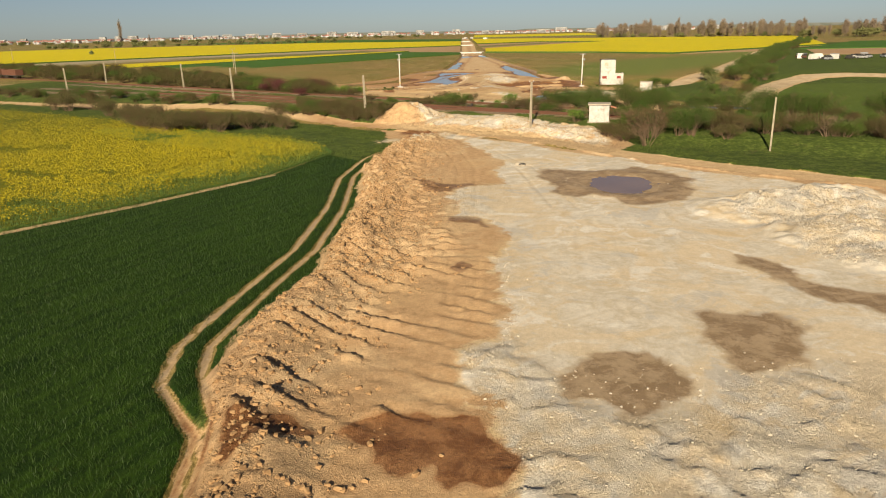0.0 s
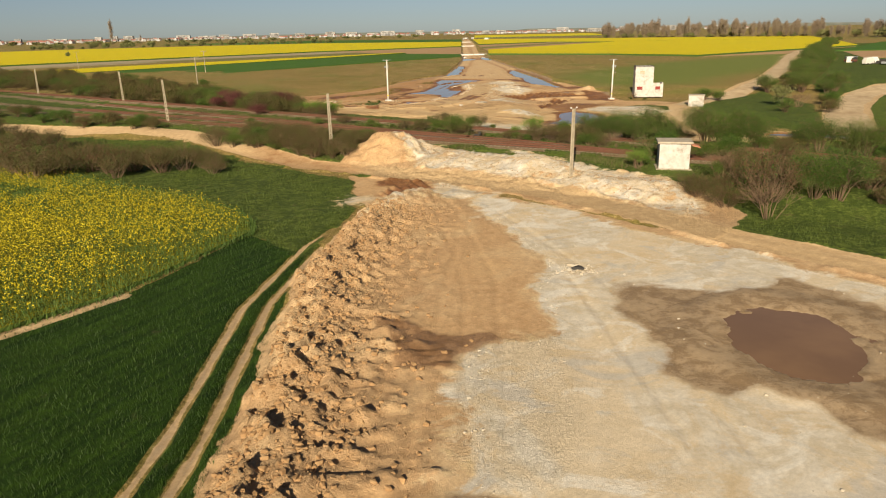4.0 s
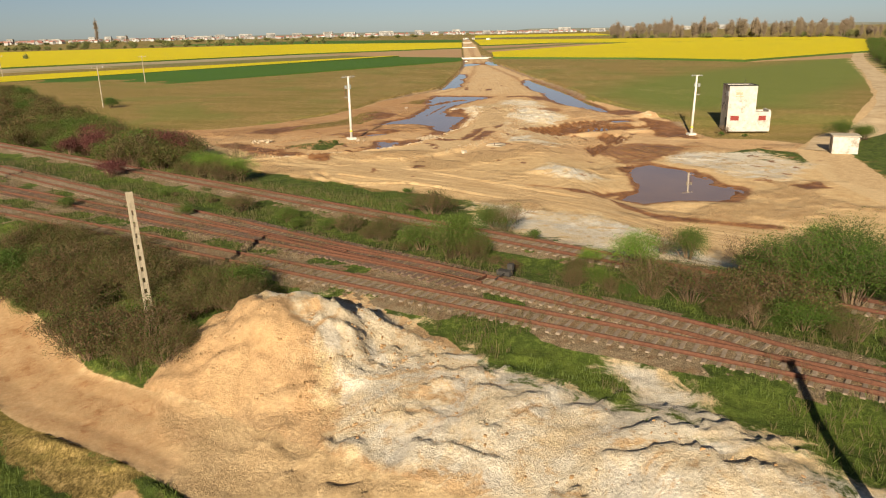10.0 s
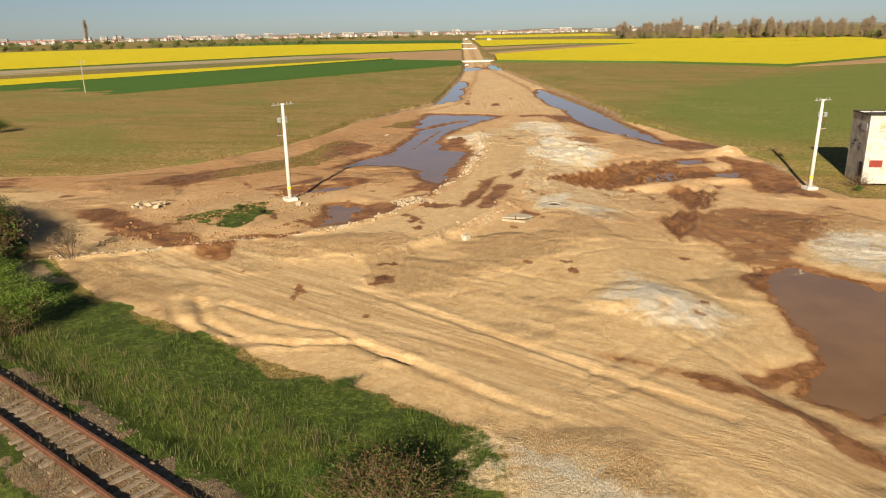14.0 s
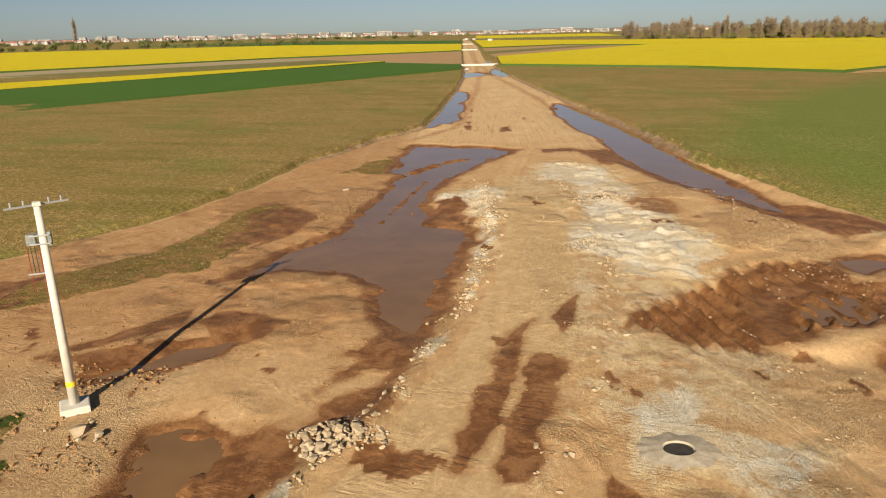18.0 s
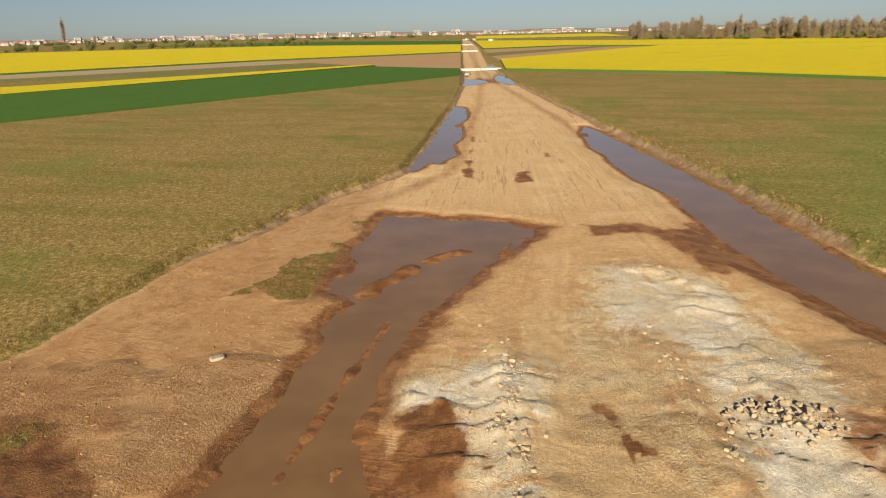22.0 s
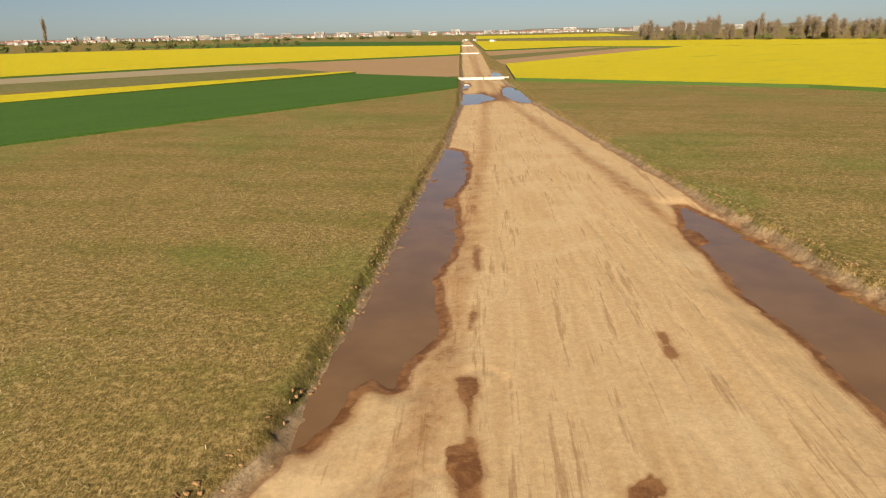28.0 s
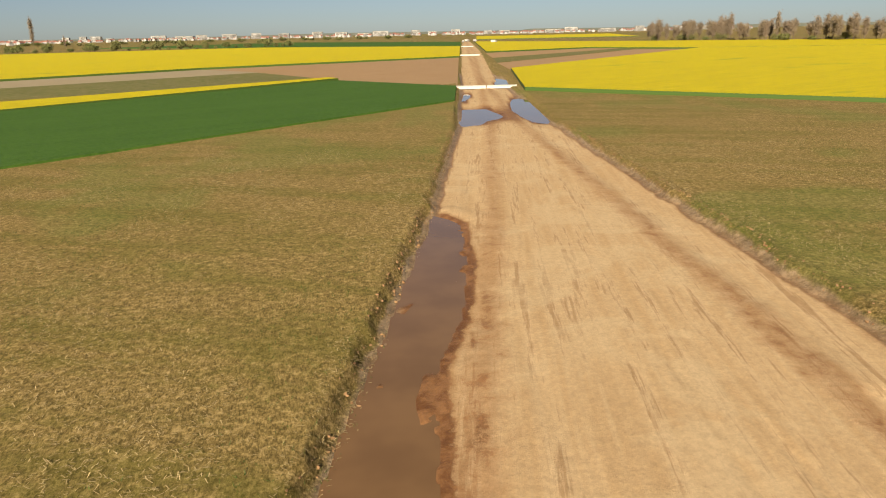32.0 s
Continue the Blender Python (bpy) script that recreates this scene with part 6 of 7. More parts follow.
def plant(kind, x, y, size=1.0, wide=None, group=""):
    """Sets a copy of one of the prototypes on the ground; the prototype itself is the first."""
    proto = KINDS[kind][plant_rng.randrange(len(KINDS[kind]))]
    w = size * (wide or plant_rng.uniform(0.9, 1.2))
    m = pose(x, y, ground_at(x, y) - 0.04, 0, 0, plant_rng.uniform(0, 360))
    if proto.name not in USED:
        USED.add(proto.name)
        ob = proto
        ob.matrix_basis = m
    else:
        ob = copy_thing(proto, m)
    ob.scale = (w, w, size * plant_rng.uniform(0.88, 1.12))
    if group:
        tagged(ob, group=group)
    return ob


# bushes at the tracks and the crossing
for kind, x, y, size in (
        ("green", -34.1, 193.5, 1.7), ("red", -33.8, 175.6, 1.15), ("red", -46.5, 191.5, 1.3), ("green", -26.5, 181, 1.2), ("bare", -23, 186, 1), ("green", -31.2, 160.4, 0.7),
        ("green", 2.6, 144.8, 1.5), ("green", 0.6, 146.6, 1.2), ("green", 4, 144.2, 1), ("brown", 4.2, 143.6, 0.9), ("brown", 1.3, 157.4, 1), ("green", -0.8, 158.6, 0.7),
        ("green", 6.2, 151.2, 1.05), ("bare", 6.8, 150.8, 1), ("fresh", 13.4, 139.6, 1.15), ("fresh", 11.2, 141.4, 0.6), ("green", 18.5, 144.6, 1.25), ("bare", 16.8, 145.2, 0.9),
        ("bare", 22, 143.6, 1.1), ("brown", 21.7, 140.5, 1), ("green", 19.9, 131.6, 1), ("fresh", 29.1, 147.6, 1), ("green", 27.2, 138.2, 1.5), ("green", 31.9, 139.6, 1.3)):
    plant(kind, x, y, size)
# bushes along the site's edge
for kind, x, y, size in (
        ("bare", 24.5, 139.8, 1.2), ("brown", 15.6, 135.6, 1.15), ("brown", 17.6, 134.2, 1.2), ("brown", 13.8, 137, 1), ("brown", 19.6, 133.4, 1.25), ("green", 22.4, 134.8, 1.3),
        ("brown", -5.2, 151.4, 0.7), ("brown", -2.4, 150, 0.8), ("green", -7, 152.2, 0.55), ("green", -10.4, 155, 0.7), ("brown", -15.5, 158.6, 0.8), ("green", -69.2, 255.5, 1.5),
        ("green", 59.6, 201.4, 1.5), ("green", 62.6, 200.6, 1.3), ("fresh", 21.6, 115.6, 0.95), ("green", 22.2, 116.6, 0.9), ("green", 23, 118.6, 0.9), ("bare", 28.4, 98.6, 1.45),
        ("brown", 26.2, 102.4, 1), ("brown", 24.6, 105.4, 0.9), ("green", 66, 176, 1.5), ("bare", 72, 184, 1.3), ("green", -19.5, 156.6, 0.6), ("green", -41, 203, 1)):
    plant(kind, x, y, size)
# bushes towards the hut and the lane
for kind, x, y, size in (
        ("brown", -38, 199, 1), ("bare", -37.6, 196.5, 1.2), ("green", 30.4, 118.4, 1.3), ("green", 33.2, 119, 1.4), ("brown", 37.4, 115, 1.2), ("brown", -16, 131.8, 0.9),
        ("brown", -13.3, 131, 0.8), ("brown", -11.4, 130.1, 0.7), ("brown", -18, 133.6, 1.1), ("brown", -15.3, 133, 1.1), ("brown", -12.7, 132.5, 1), ("brown", -10.9, 131, 0.6),
        ("tall", 21, 135.6, 0.85), ("tall", 23.6, 134.2, 0.95), ("tall", 26.4, 132.4, 0.85), ("brown", 30.1, 102.6, 2), ("tall", 33.8, 101.8, 0.85), ("tall", 35.4, 100.8, 1.05),
        ("brown", 24.8, 106.4, 0.9), ("brown", 26.8, 105, 1), ("brown", 38.2, 99.2, 0.7), ("green", 46, 101, 1.5), ("brown", 50, 98, 1.5), ("green", 25.4, 121, 1.5)):
    plant(kind, x, y, size)
# the last single bushes
for kind, x, y, size in (
        ("brown", 39.4, 97.8, 1.1), ("bare", 45.4, 208.6, 0.75), ("green", 44.6, 207.4, 0.35), ("green", 47.5, 205.8, 0.35), ("green", 8.4, 147.4, 0.4), ("green", -1.2, 166, 0.4),
        ("green", -12.8, 198.6, 0.35), ("green", -15.2, 200.6, 0.3)):
    plant(kind, x, y, size)

# thicket between the lane and the railway
for k in range(90):
    x = plant_rng.uniform(-28, -8.5)
    y = 137.1 - 0.618 * x - 3.2 - plant_rng.uniform(0, 10) * (0.45 + 0.55 * min(1, (-x - 6) / 14))
    if y > 121 - 0.95 * (x + 12) + 5.5 and math.hypot(x + 5, y - 128.5) > 6:
        plant("brown" if plant_rng.random() < 0.85 else "green", x, y, plant_rng.uniform(0.7, 1.05) if y > 130 else 0.55, None, "railway thicket")
for k in range(46):
    x = plant_rng.uniform(-52, -19)
    y = 152.6 - 0.787 * x + plant_rng.uniform(3.2, 6 + 0.28 * (-19 - x))
    plant(plant_rng.choice(("brown", "green", "green", "brown", "fresh")), x, y, plant_rng.uniform(0.7, 1.35), None, "railway hedge")
for k in range(70):
    x = plant_rng.uniform(-30, 40)
    y = 146.5 - 0.72 * x + plant_rng.uniform(-2.2, 2.2)
    if float(mask_at(rail_d, x, y)) > 2.6:
        plant(plant_rng.choice(("brown", "brown", "green", "bare")), x, y, plant_rng.uniform(0.25, 0.6), None, "trackside scrub")
# shrubs north of the far track, towards the south-west
for k in range(330):
    x = -30 - 190 * (k / 330) ** 1.25 + plant_rng.uniform(-3, 3)
    y = 152.6 - 0.787 * x + plant_rng.uniform(3.0, 15.0 + min(40, max(0, 0.6 * (-45 - x))))
    plant(plant_rng.choice(("scrub", "green", "green", "scrub", "brown", "red") if x > -55 else ("scrub", "scrub", "scrub", "green", "scrub")), x, y, plant_rng.uniform(1.1, 2.0), None, "railway hedge")
for k in range(38):
    x = -46 - 3.6 * k + plant_rng.uniform(-3, 3)
    y = 137.1 - 0.618 * x - plant_rng.uniform(3.5, 11)
    plant(plant_rng.choice(("scrub", "scrub", "brown", "green")), x, y, plant_rng.uniform(0.9, 1.35), None, "railway hedge")
for x, y, s in ((-40, 126, 1.3), (-37.6, 127.4, 1.2), (-42.8, 127.8, 1.2), (-31.2, 127.6, 1.1), (-28.8, 128.4, 1.0), (-45, 124.6, 1.0), (-33.6, 126.2, 1.1), (-27, 125, 0.7), (-85, 166, 1.5), (-80, 168, 1.3), (-90, 169, 1.3), (-29, 141.4, 0.9), (-32, 143.6, 1.0), (-25, 142, 0.9), (-50, 162.5, 0.9), (-47, 122, 1.2), (-50, 125, 1.3), (-53, 128, 1.1), (-38, 123, 1.0), (-35, 129, 1.1), (-44, 131, 1.1), (-49, 133, 1.2), (-56, 134, 1.2), (-60, 138, 1.1), (-64, 150, 1.2), (-70, 153, 1.3), (-58, 147, 1.0)):
    plant("brown" if s != 0.9 else "green", x, y, s * 1.3, None, "lane thicket")
# hedges on the south-east side of the railway
for k in range(60):
    x = 26 + 1.3 * k + plant_rng.uniform(-1, 1)
    y = 152.6 - 0.787 * x + plant_rng.uniform(3.0, 8.5)
    if 44 < x < 58 and y > 140:
        continue
    plant(plant_rng.choice(("tall", "tall", "tall", "green", "brown")), x, y, plant_rng.uniform(0.75, 1.15), None, "railway hedge")
for k in range(72):
    x = 25 + 0.75 * k + plant_rng.uniform(-1, 1)
    y = 137.1 - 0.63 * x - plant_rng.uniform(5.5, 10.5)
    if math.hypot(x - 25.4, y - 115.4) > 5.5 and math.hypot(x - 14.2, y - 113.6) > 6:
        plant(plant_rng.choice(("brown", "brown", "brown", "bare", "green")), x, y, plant_rng.uniform(0.85, 1.4), None, "railway thicket")
# the hedge beside the dirt road to the east
for k in range(120):
    y = 216 + 420 * (k / 120) ** 1.2 + plant_rng.uniform(-4, 4)
    x = float(np.interp(y, [q[1] for q in SOUTH_ROAD[3:]], [q[0] for q in SOUTH_ROAD[3:]])) + plant_rng.uniform(6, 17)
    if float(seg_dist(x, y, EAST_LANE)) > 7:
        plant(plant_rng.choice(("scrub", "tall", "tall", "scrub", "tall")), x, y, plant_rng.uniform(0.7, 1.15), None, "roadside hedge")
for kind, x, y, size in (("tree", 70, 186.5, 1.1), ("green", 79, 185, 1.5), ("tall", 92, 211, 0.9), ("tall", 95.5, 214.5, 1.1), ("tall", 98, 219, 1.1), ("scrub", 76, 178, 1.2), ("scrub", 73, 174, 1.1), ("scrub", 80, 190, 1.1)):
    plant(kind, x, y, size, None, "roadside hedge")
# woods, hedgerows and single trees far off
for k in range(110):
    t = k / 110
    x, y = 236 + 300 * t + plant_rng.uniform(-12, 12), 1100 - 430 * t + plant_rng.uniform(-25, 25)
    plant("poplar", x, y, plant_rng.uniform(1.2, 2.0) * (1.3 - 0.35 * t), plant_rng.uniform(0.6, 1.0), "poplar row")
for k in range(60):
    t = k / 60
    plant(plant_rng.choice(("far", "brown")), 240 + 330 * t + plant_rng.uniform(-10, 10), 1075 - 430 * t + plant_rng.uniform(-20, 20), plant_rng.uniform(1.0, 1.8), 1.5, "hedgerow")
for k in range(40):
    t = k / 40
    plant("far", 440 + 620 * t, 800 - 90 * t + plant_rng.uniform(-30, 30), plant_rng.uniform(1.8, 2.8), 1.5, "far wood")
for k in range(54):
    t = k / 54
    plant("far", -560 + 400 * t + plant_rng.uniform(-8, 8), 1060 + 120 * t + plant_rng.uniform(-14, 14), plant_rng.uniform(1.0, 2.3) * (1.0 if plant_rng.random() < 0.7 else 0.6), 1.3, "hedgerow")
for k in range(44):
    t = k / 44
    plant("far", -1500 + 1460 * t + plant_rng.uniform(-20, 20), 1750 + 160 * t + plant_rng.uniform(-90, 90), plant_rng.uniform(1.2, 2.0), 2.5, "far hedgerow")
for x, y, s in ((-640, 1500, 5.0), (-560, 1440, 2.2), (-300, 640, 0.9), (-250, 1380, 1.6)):
    plant("poplar" if s > 2 else "far", x, y, s, 0.4 if s > 2 else 1.0)

# ---- low growth, too much to count ----
rng = np.random.RandomState(3)


def stuff(name, quads, mat, label, category):
    return tagged(new(name, card_mesh(name, quads, mat)), label, category, kind="stuff")


def upright(x, y, high, wide, lean=0.4):
    """One blade at each place."""
    n = len(x)
    z = clump_height(x, y)
    ang = rng.uniform(0, 2 * math.pi, n)
    u = np.stack([np.cos(ang), np.sin(ang), 0 * ang], 1) * wide * rng.uniform(0.6, 1.3, (n, 1))
    h = high * rng.uniform(0.6, 1.3, n)
    tip = np.stack([x + rng.normal(size=n) * lean * h, y + rng.normal(size=n) * lean * h, z + h], 1)
    base = np.stack([x, y, z - 0.03], 1)
    mid = base * 0.45 + tip * 0.55
    mid[:, 2] += 0.08 * h
    return np.stack([base - u, base + u, mid * 0.3 + tip * 0.7 + u * 0.5, tip], 1)


def sown(n, x0, x1, y0, y1, keep):
    x, y = rng.uniform(x0, x1, n), rng.uniform(y0, y1, n)
    k = keep(x, y)
    return x[k], y[k]


def tufts(x, y, each, radius):
    return np.repeat(x, each) + rng.normal(size=len(x) * each) * radius, np.repeat(y, each) + rng.normal(size=len(y) * each) * radius


x, y = sown(200000, -44, -8, 16, 100, lambda x, y: (mask_at(wheat, x, y) > 0.6) & (rng.rand(len(x)) < np.clip(1.35 - (y - 16) / 80, 0.15, 1)))
stuff("wheat_blades", upright(x, y, 0.20, 0.014), CROPBLADE, "dark green young wheat in dense rows", "wheat")
x, y = sown(80000, -60, 60, 90, 175, lambda x, y: (mask_at(grass, x, y) > 0.5) & (mask_at(ballast, x, y) < 0.6) & (mask_at(road, x, y) < 0.3) & (mask_at(clay, x, y) < 0.3) & (mask_at(white, x, y) < 0.3) & (fbm(x, y, 4, 2) > 0.40))
x, y = tufts(x, y, 3, 0.12)
bright = mask_at(lush, x, y) > 0.4
stuff("grass", upright(x[~bright], y[~bright], 0.26, 0.014), GRASS, "rough green grass along the railway and lane", "grass")
stuff("grass", upright(x[bright], y[bright], 0.24, 0.014), GRASS_NEW, "fresh sunlit grass beside the railway", "grass")
x, y = sown(60000, -60, 45, 105, 190, lambda x, y: (mask_at(grass, x, y) > 0.5) & (np.abs((y - (141.5 - 0.66 * x)) * 0.835) < 17) & (fbm(x, y, 3.5, 4) > 0.50) & (mask_at(road, x, y) < 0.3) & (mask_at(clay, x, y) < 0.3) & (mask_at(white, x, y) < 0.3))
x, y = tufts(x, y, 3, 0.10)
stuff("dry_grass", upright(x, y, 0.45, 0.011, 0.3), DRYBLADE, "tall dry grass stalks beside the rails", "grass")
x, y = sown(640000, -34, 62, 218, 400, lambda x, y: (mask_at(clay, x, y) < 0.3) & (rng.rand(len(x)) < np.clip(1.2 - np.abs(x - 16) / 60, 0.1, 1)) & (fbm(x, y * 0.5, 5, 2) + 0.15 * rng.rand(len(x)) > 0.54) & (rng.rand(len(x)) < 0.44))
n = len(x)
ang = rng.normal(0.15, 0.75, n)
d = np.stack([np.cos(ang), np.sin(ang), 0 * ang], 1) * rng.uniform(0.04, 0.13, (n, 1))
w = np.stack([-np.sin(ang), np.cos(ang), 0 * ang], 1) * 0.013
c = np.stack([x, y, clump_height(x, y) + rng.uniform(0.02, 0.08, n)], 1)
d[:, 2] = rng.normal(size=n) * 0.03
stuff("straw_litter", np.stack([c - d - w, c + d - w, c + d + w, c - d + w], 1), STRAW, "pale straw litter on the harvested field", "straw")
x, y = sown(60000, -34, 62, 218, 400, lambda x, y: (mask_at(clay, x, y) < 0.3) & (fbm(x, y * 0.4, 6, 5) > 0.56))
x, y = tufts(x, y, 2, 0.08)
stuff("weeds", upright(x, y, 0.12, 0.018, 0.8), GRASS, "thin green weeds among the stubble", "weeds")
x, y = sown(6000, -20, 0, 190, 280, lambda x, y: mask_at(grass, x, y) > 0.5)
x, y = tufts(x, y, 3, 0.1)
stuff("grass", upright(x, y, 0.13, 0.012), GRASS, "patches of green grass on the site", "grass")

# the near rapeseed field: a mass of stalks with blooms on top
low = [(px, py) for px, py in RAPE_NEAR]
field("rapeseed_field", low, 0.14, crop_material("rapeseed_understory", (0.042, 0.070, 0.009), (0.105, 0.118, 0.010), (0.22, 0.19, 0.008), 3.4, 40), "yellow rapeseed field in flower beside the wheat")
x, y = sown(460000, -110, -14, 58, 178, lambda x, y: inside(x, y, RAPE_NEAR) & (rng.rand(len(x)) < np.clip(1.25 - (np.hypot(x + 20, y - 85)) / 75, 0.12, 1)) & (fbm(x, y, 7, 3, 3) + 0.35 * np.sin((x * 0.5 + y * 0.86) * 1.3) * 0.15 > 0.30) & (rng.rand(len(x)) < np.clip(0.12 - signed(x, y, RAPE_NEAR) / 6.0, 0.12, 1)))
base = np.maximum(clump_height(x, y), -0.9)
at = np.stack([x, y, base + rng.uniform(0.45, 0.95, len(x))], 1)
stuff("rapeseed_bloom", leaf_cards(at, 0.072, rng, 0.3), RAPE_BLOOM, "bright yellow rapeseed blossom", "flowers")
x, y = sown(170000, -60, -14, 58, 128, lambda x, y: (np.abs(signed(x, y, RAPE_NEAR) + 5.5) < 6))
stuff("rapeseed_stalks", upright(x, y, 0.50, 0.025, 0.35), RAPE_STEM, "green rapeseed stalks along the field's edge", "plants")

# ---- loose stones, clods and rubble ----
def lump_field(name, x, y, size, mat, label, category, sink=0.3, shapes=6, detail=1):
    """Many broken lumps in one mesh; each differs in size and turn."""
    kinds = []
    for k in range(shapes):
        bm = stone(1.0, 90 + k, detail, 0.75)
        bm.verts.ensure_lookup_table()
        kinds.append((np.array([v.co[:] for v in bm.verts]), np.array([[v.index for v in f.verts] for f in bm.faces])))
        bm.free()
    z = clump_height(x, y)
    verts, faces, at = [], [], 0
    pick = rng.randint(shapes, size=len(x))
    ang = rng.uniform(0, 2 * math.pi, len(x))
    for k in range(len(x)):
        v, f = kinds[pick[k]]
        c, s = math.cos(ang[k]), math.sin(ang[k])
        w = v * size[k]
        verts.append(np.stack([w[:, 0] * c - w[:, 1] * s + x[k], w[:, 0] * s + w[:, 1] * c + y[k], w[:, 2] + z[k] + size[k] * (0.5 - sink)], 1))
        faces.append(f + at)
        at += len(v)
    v, f = np.concatenate(verts).astype(np.float32), np.concatenate(faces).astype(np.int32)
    me = bpy.data.meshes.new(name)
    me.vertices.add(len(v))
    me.vertices.foreach_set("co", v.ravel())
    me.loops.add(f.size)
    me.loops.foreach_set("vertex_index", f.ravel())
    me.polygons.add(len(f))
    me.polygons.foreach_set("loop_start", np.arange(0, f.size, 3, dtype=np.int32))
    me.update(calc_edges=True)
    me.shade_flat()
    me.materials.append(mat)
    return tagged(new(name, me), label, category, kind="stuff")


def sizes(n, lo, hi, steep=2.5):
    return lo + (hi - lo) * rng.rand(n) ** steep


x, y = sown(42000, -13, 4, 20, 112, lambda x, y: (mask_at(bank_in, x, y) > 0.7) & (rng.rand(len(x)) < np.exp(-(mask_at(toe, x, y) / 4.6) ** 2) * (0.5 + 0.5 * (y > 44)) * (y < 105)))
lump_field("clay_clods", x, y, sizes(len(x), 0.03, 0.17, 2.2), CLOD, "dry tan clods of bulldozed clay", "soil", 0.45)
x, y = sown(26000, 0.5, 40, 20, 108, lambda x, y: (mask_at(white, x, y) > 0.5) & (rng.rand(len(x)) < 0.02 + 0.9 * (np.abs(mask_at(bank, x, y)) < 1.1) + 0.35 * (y < 32)))
lump_field("chalk_lumps", x, y, sizes(len(x), 0.015, 0.075, 3), CHALKSTONE, "pale chalk lumps strewn on the platform", "stones", 0.3)
x, y = sown(4200, 22, 42, 42, 72, lambda x, y: mask_at(rough_soil, x, y) > 0.4)
lump_field("chalk_lumps", x, y, sizes(len(x), 0.03, 0.13, 3), CHALKSTONE, "pale chalk blocks on the dumped heap", "stones", 0.4)
x, y = sown(9000, -12, 26, 95, 138, lambda x, y: (mask_at(heap_clay, x, y) > 0.7) & (mask_at(lane, x, y) > 3.0) & (fbm(x, y, 2, 3) > 0.46))
lump_field("spoil_clods", x, y, sizes(len(x), 0.02, 0.10, 3), CLOD, "pale clods and lumps on the spoil heaps", "soil", 0.4)
x, y = sown(60000, -30, 20, 168, 250, lambda x, y: (rng.rand(len(x)) < 0.9 * mask_at(shoulder, x, y)) & (fbm(x, y, 2.6, 4) > 0.40))
lump_field("rubble", x, y, sizes(len(x), 0.02, 0.16, 2.8), RUBBLE, "broken concrete and stones along the haul road", "rubble", 0.3)
x, y = sown(9000, 10, 32, 196, 262, lambda x, y: (mask_at(rough_soil, x, y) > 0.45) & (fbm(x, y, 2, 6) > 0.5))
lump_field("rubble", x, y, sizes(len(x), 0.015, 0.08, 3.5), RUBBLE, "grey stones and lumps of crusted chalk", "rubble", 0.35)
x, y = sown(30000, -24, 40, 150, 262, lambda x, y: (mask_at(soft, x, y) > 0.6) & (mask_at(mud, x, y) < 0.4) & (rng.rand(len(x)) < 0.25))
lump_field("clay_clods", x, y, sizes(len(x), 0.02, 0.075, 3), CLOD, "small clay clods churned by wheels", "soil", 0.4)
x, y = sown(3200, -23, -8, 189, 208, lambda x, y: (fbm(x, y, 2, 3) > 0.5) & (mask_at(field_edge, x, y) < -1))
lump_field("clay_clods", x, y, sizes(len(x), 0.02, 0.13, 2.6), MUDCLOD, "clods dug up round the pole's footing", "soil", 0.4)
x, y = sown(60000, -28, 42, 176, 276, lambda x, y: (np.abs(mask_at(mud, x, y) - 0.35) < 0.2) & (fbm(x, y, 2.2, 3) > 0.50) & (rng.rand(len(x)) < 0.6))
lump_field("damp_clods", x, y, sizes(len(x), 0.02, 0.075, 2.6), MUDCLOD, "crumbling brown clods along the mud's edge", "soil", 0.4)
x, y = sown(60000, -10, 45, 225, 420, lambda x, y: (mask_at(lip, x, y) > 0.45) & (rng.rand(len(x)) < 0.85))
lump_field("edge_clods", x, y, sizes(len(x), 0.03, 0.11, 2), MUDCLOD, "ridge of clods along the cut field edge", "soil", 0.35)
x, y = sown(110000, -60, 42, 105, 200, lambda x, y: (mask_at(ballast, x, y) > 0.55))
lump_field("ballast_stones", x, y, sizes(len(x), 0.018, 0.045, 1.5), BALLAST, "grey and rusty ballast stones", "ballast", 0.2, 4, 1)


def pile(x, y, n, spread_by, biggest, label):
    th = root("rubble_pile", x, y, None, 0, label, "rubble", "rubble piles")
    r = random.Random(int(x * 10))
    for k in range(n):
        a, d = r.uniform(0, 6.28), spread_by * r.random() ** 0.7
        bm = stone((0.10 + 0.5 * r.random() ** 2) * biggest * 1.25, k + int(y), 1, 0.6)
        ob = part("block", bm, RUBBLE, th)
        ob.matrix_local = pose(d * math.cos(a) * 1.4, d * math.sin(a), 0.08 + 0.45 * max(0, spread_by - d) / spread_by * r.random(), r.uniform(-30, 30), r.uniform(-30, 30), r.uniform(0, 360))


pile(-23.7, 202.4, 34, 1.3, 0.42, "low pile of broken white concrete blocks")
pile(0.5, 200.2, 190, 1.4, 0.30, "pile of broken concrete on the haul road's edge")
pile(19.2, 239.2, 150, 1.7, 0.24, "broken slabs lying on crusted chalk")
pile(-10.4, 201.6, 8, 1.1, 0.55, "boulders dug out at the pole's footing")


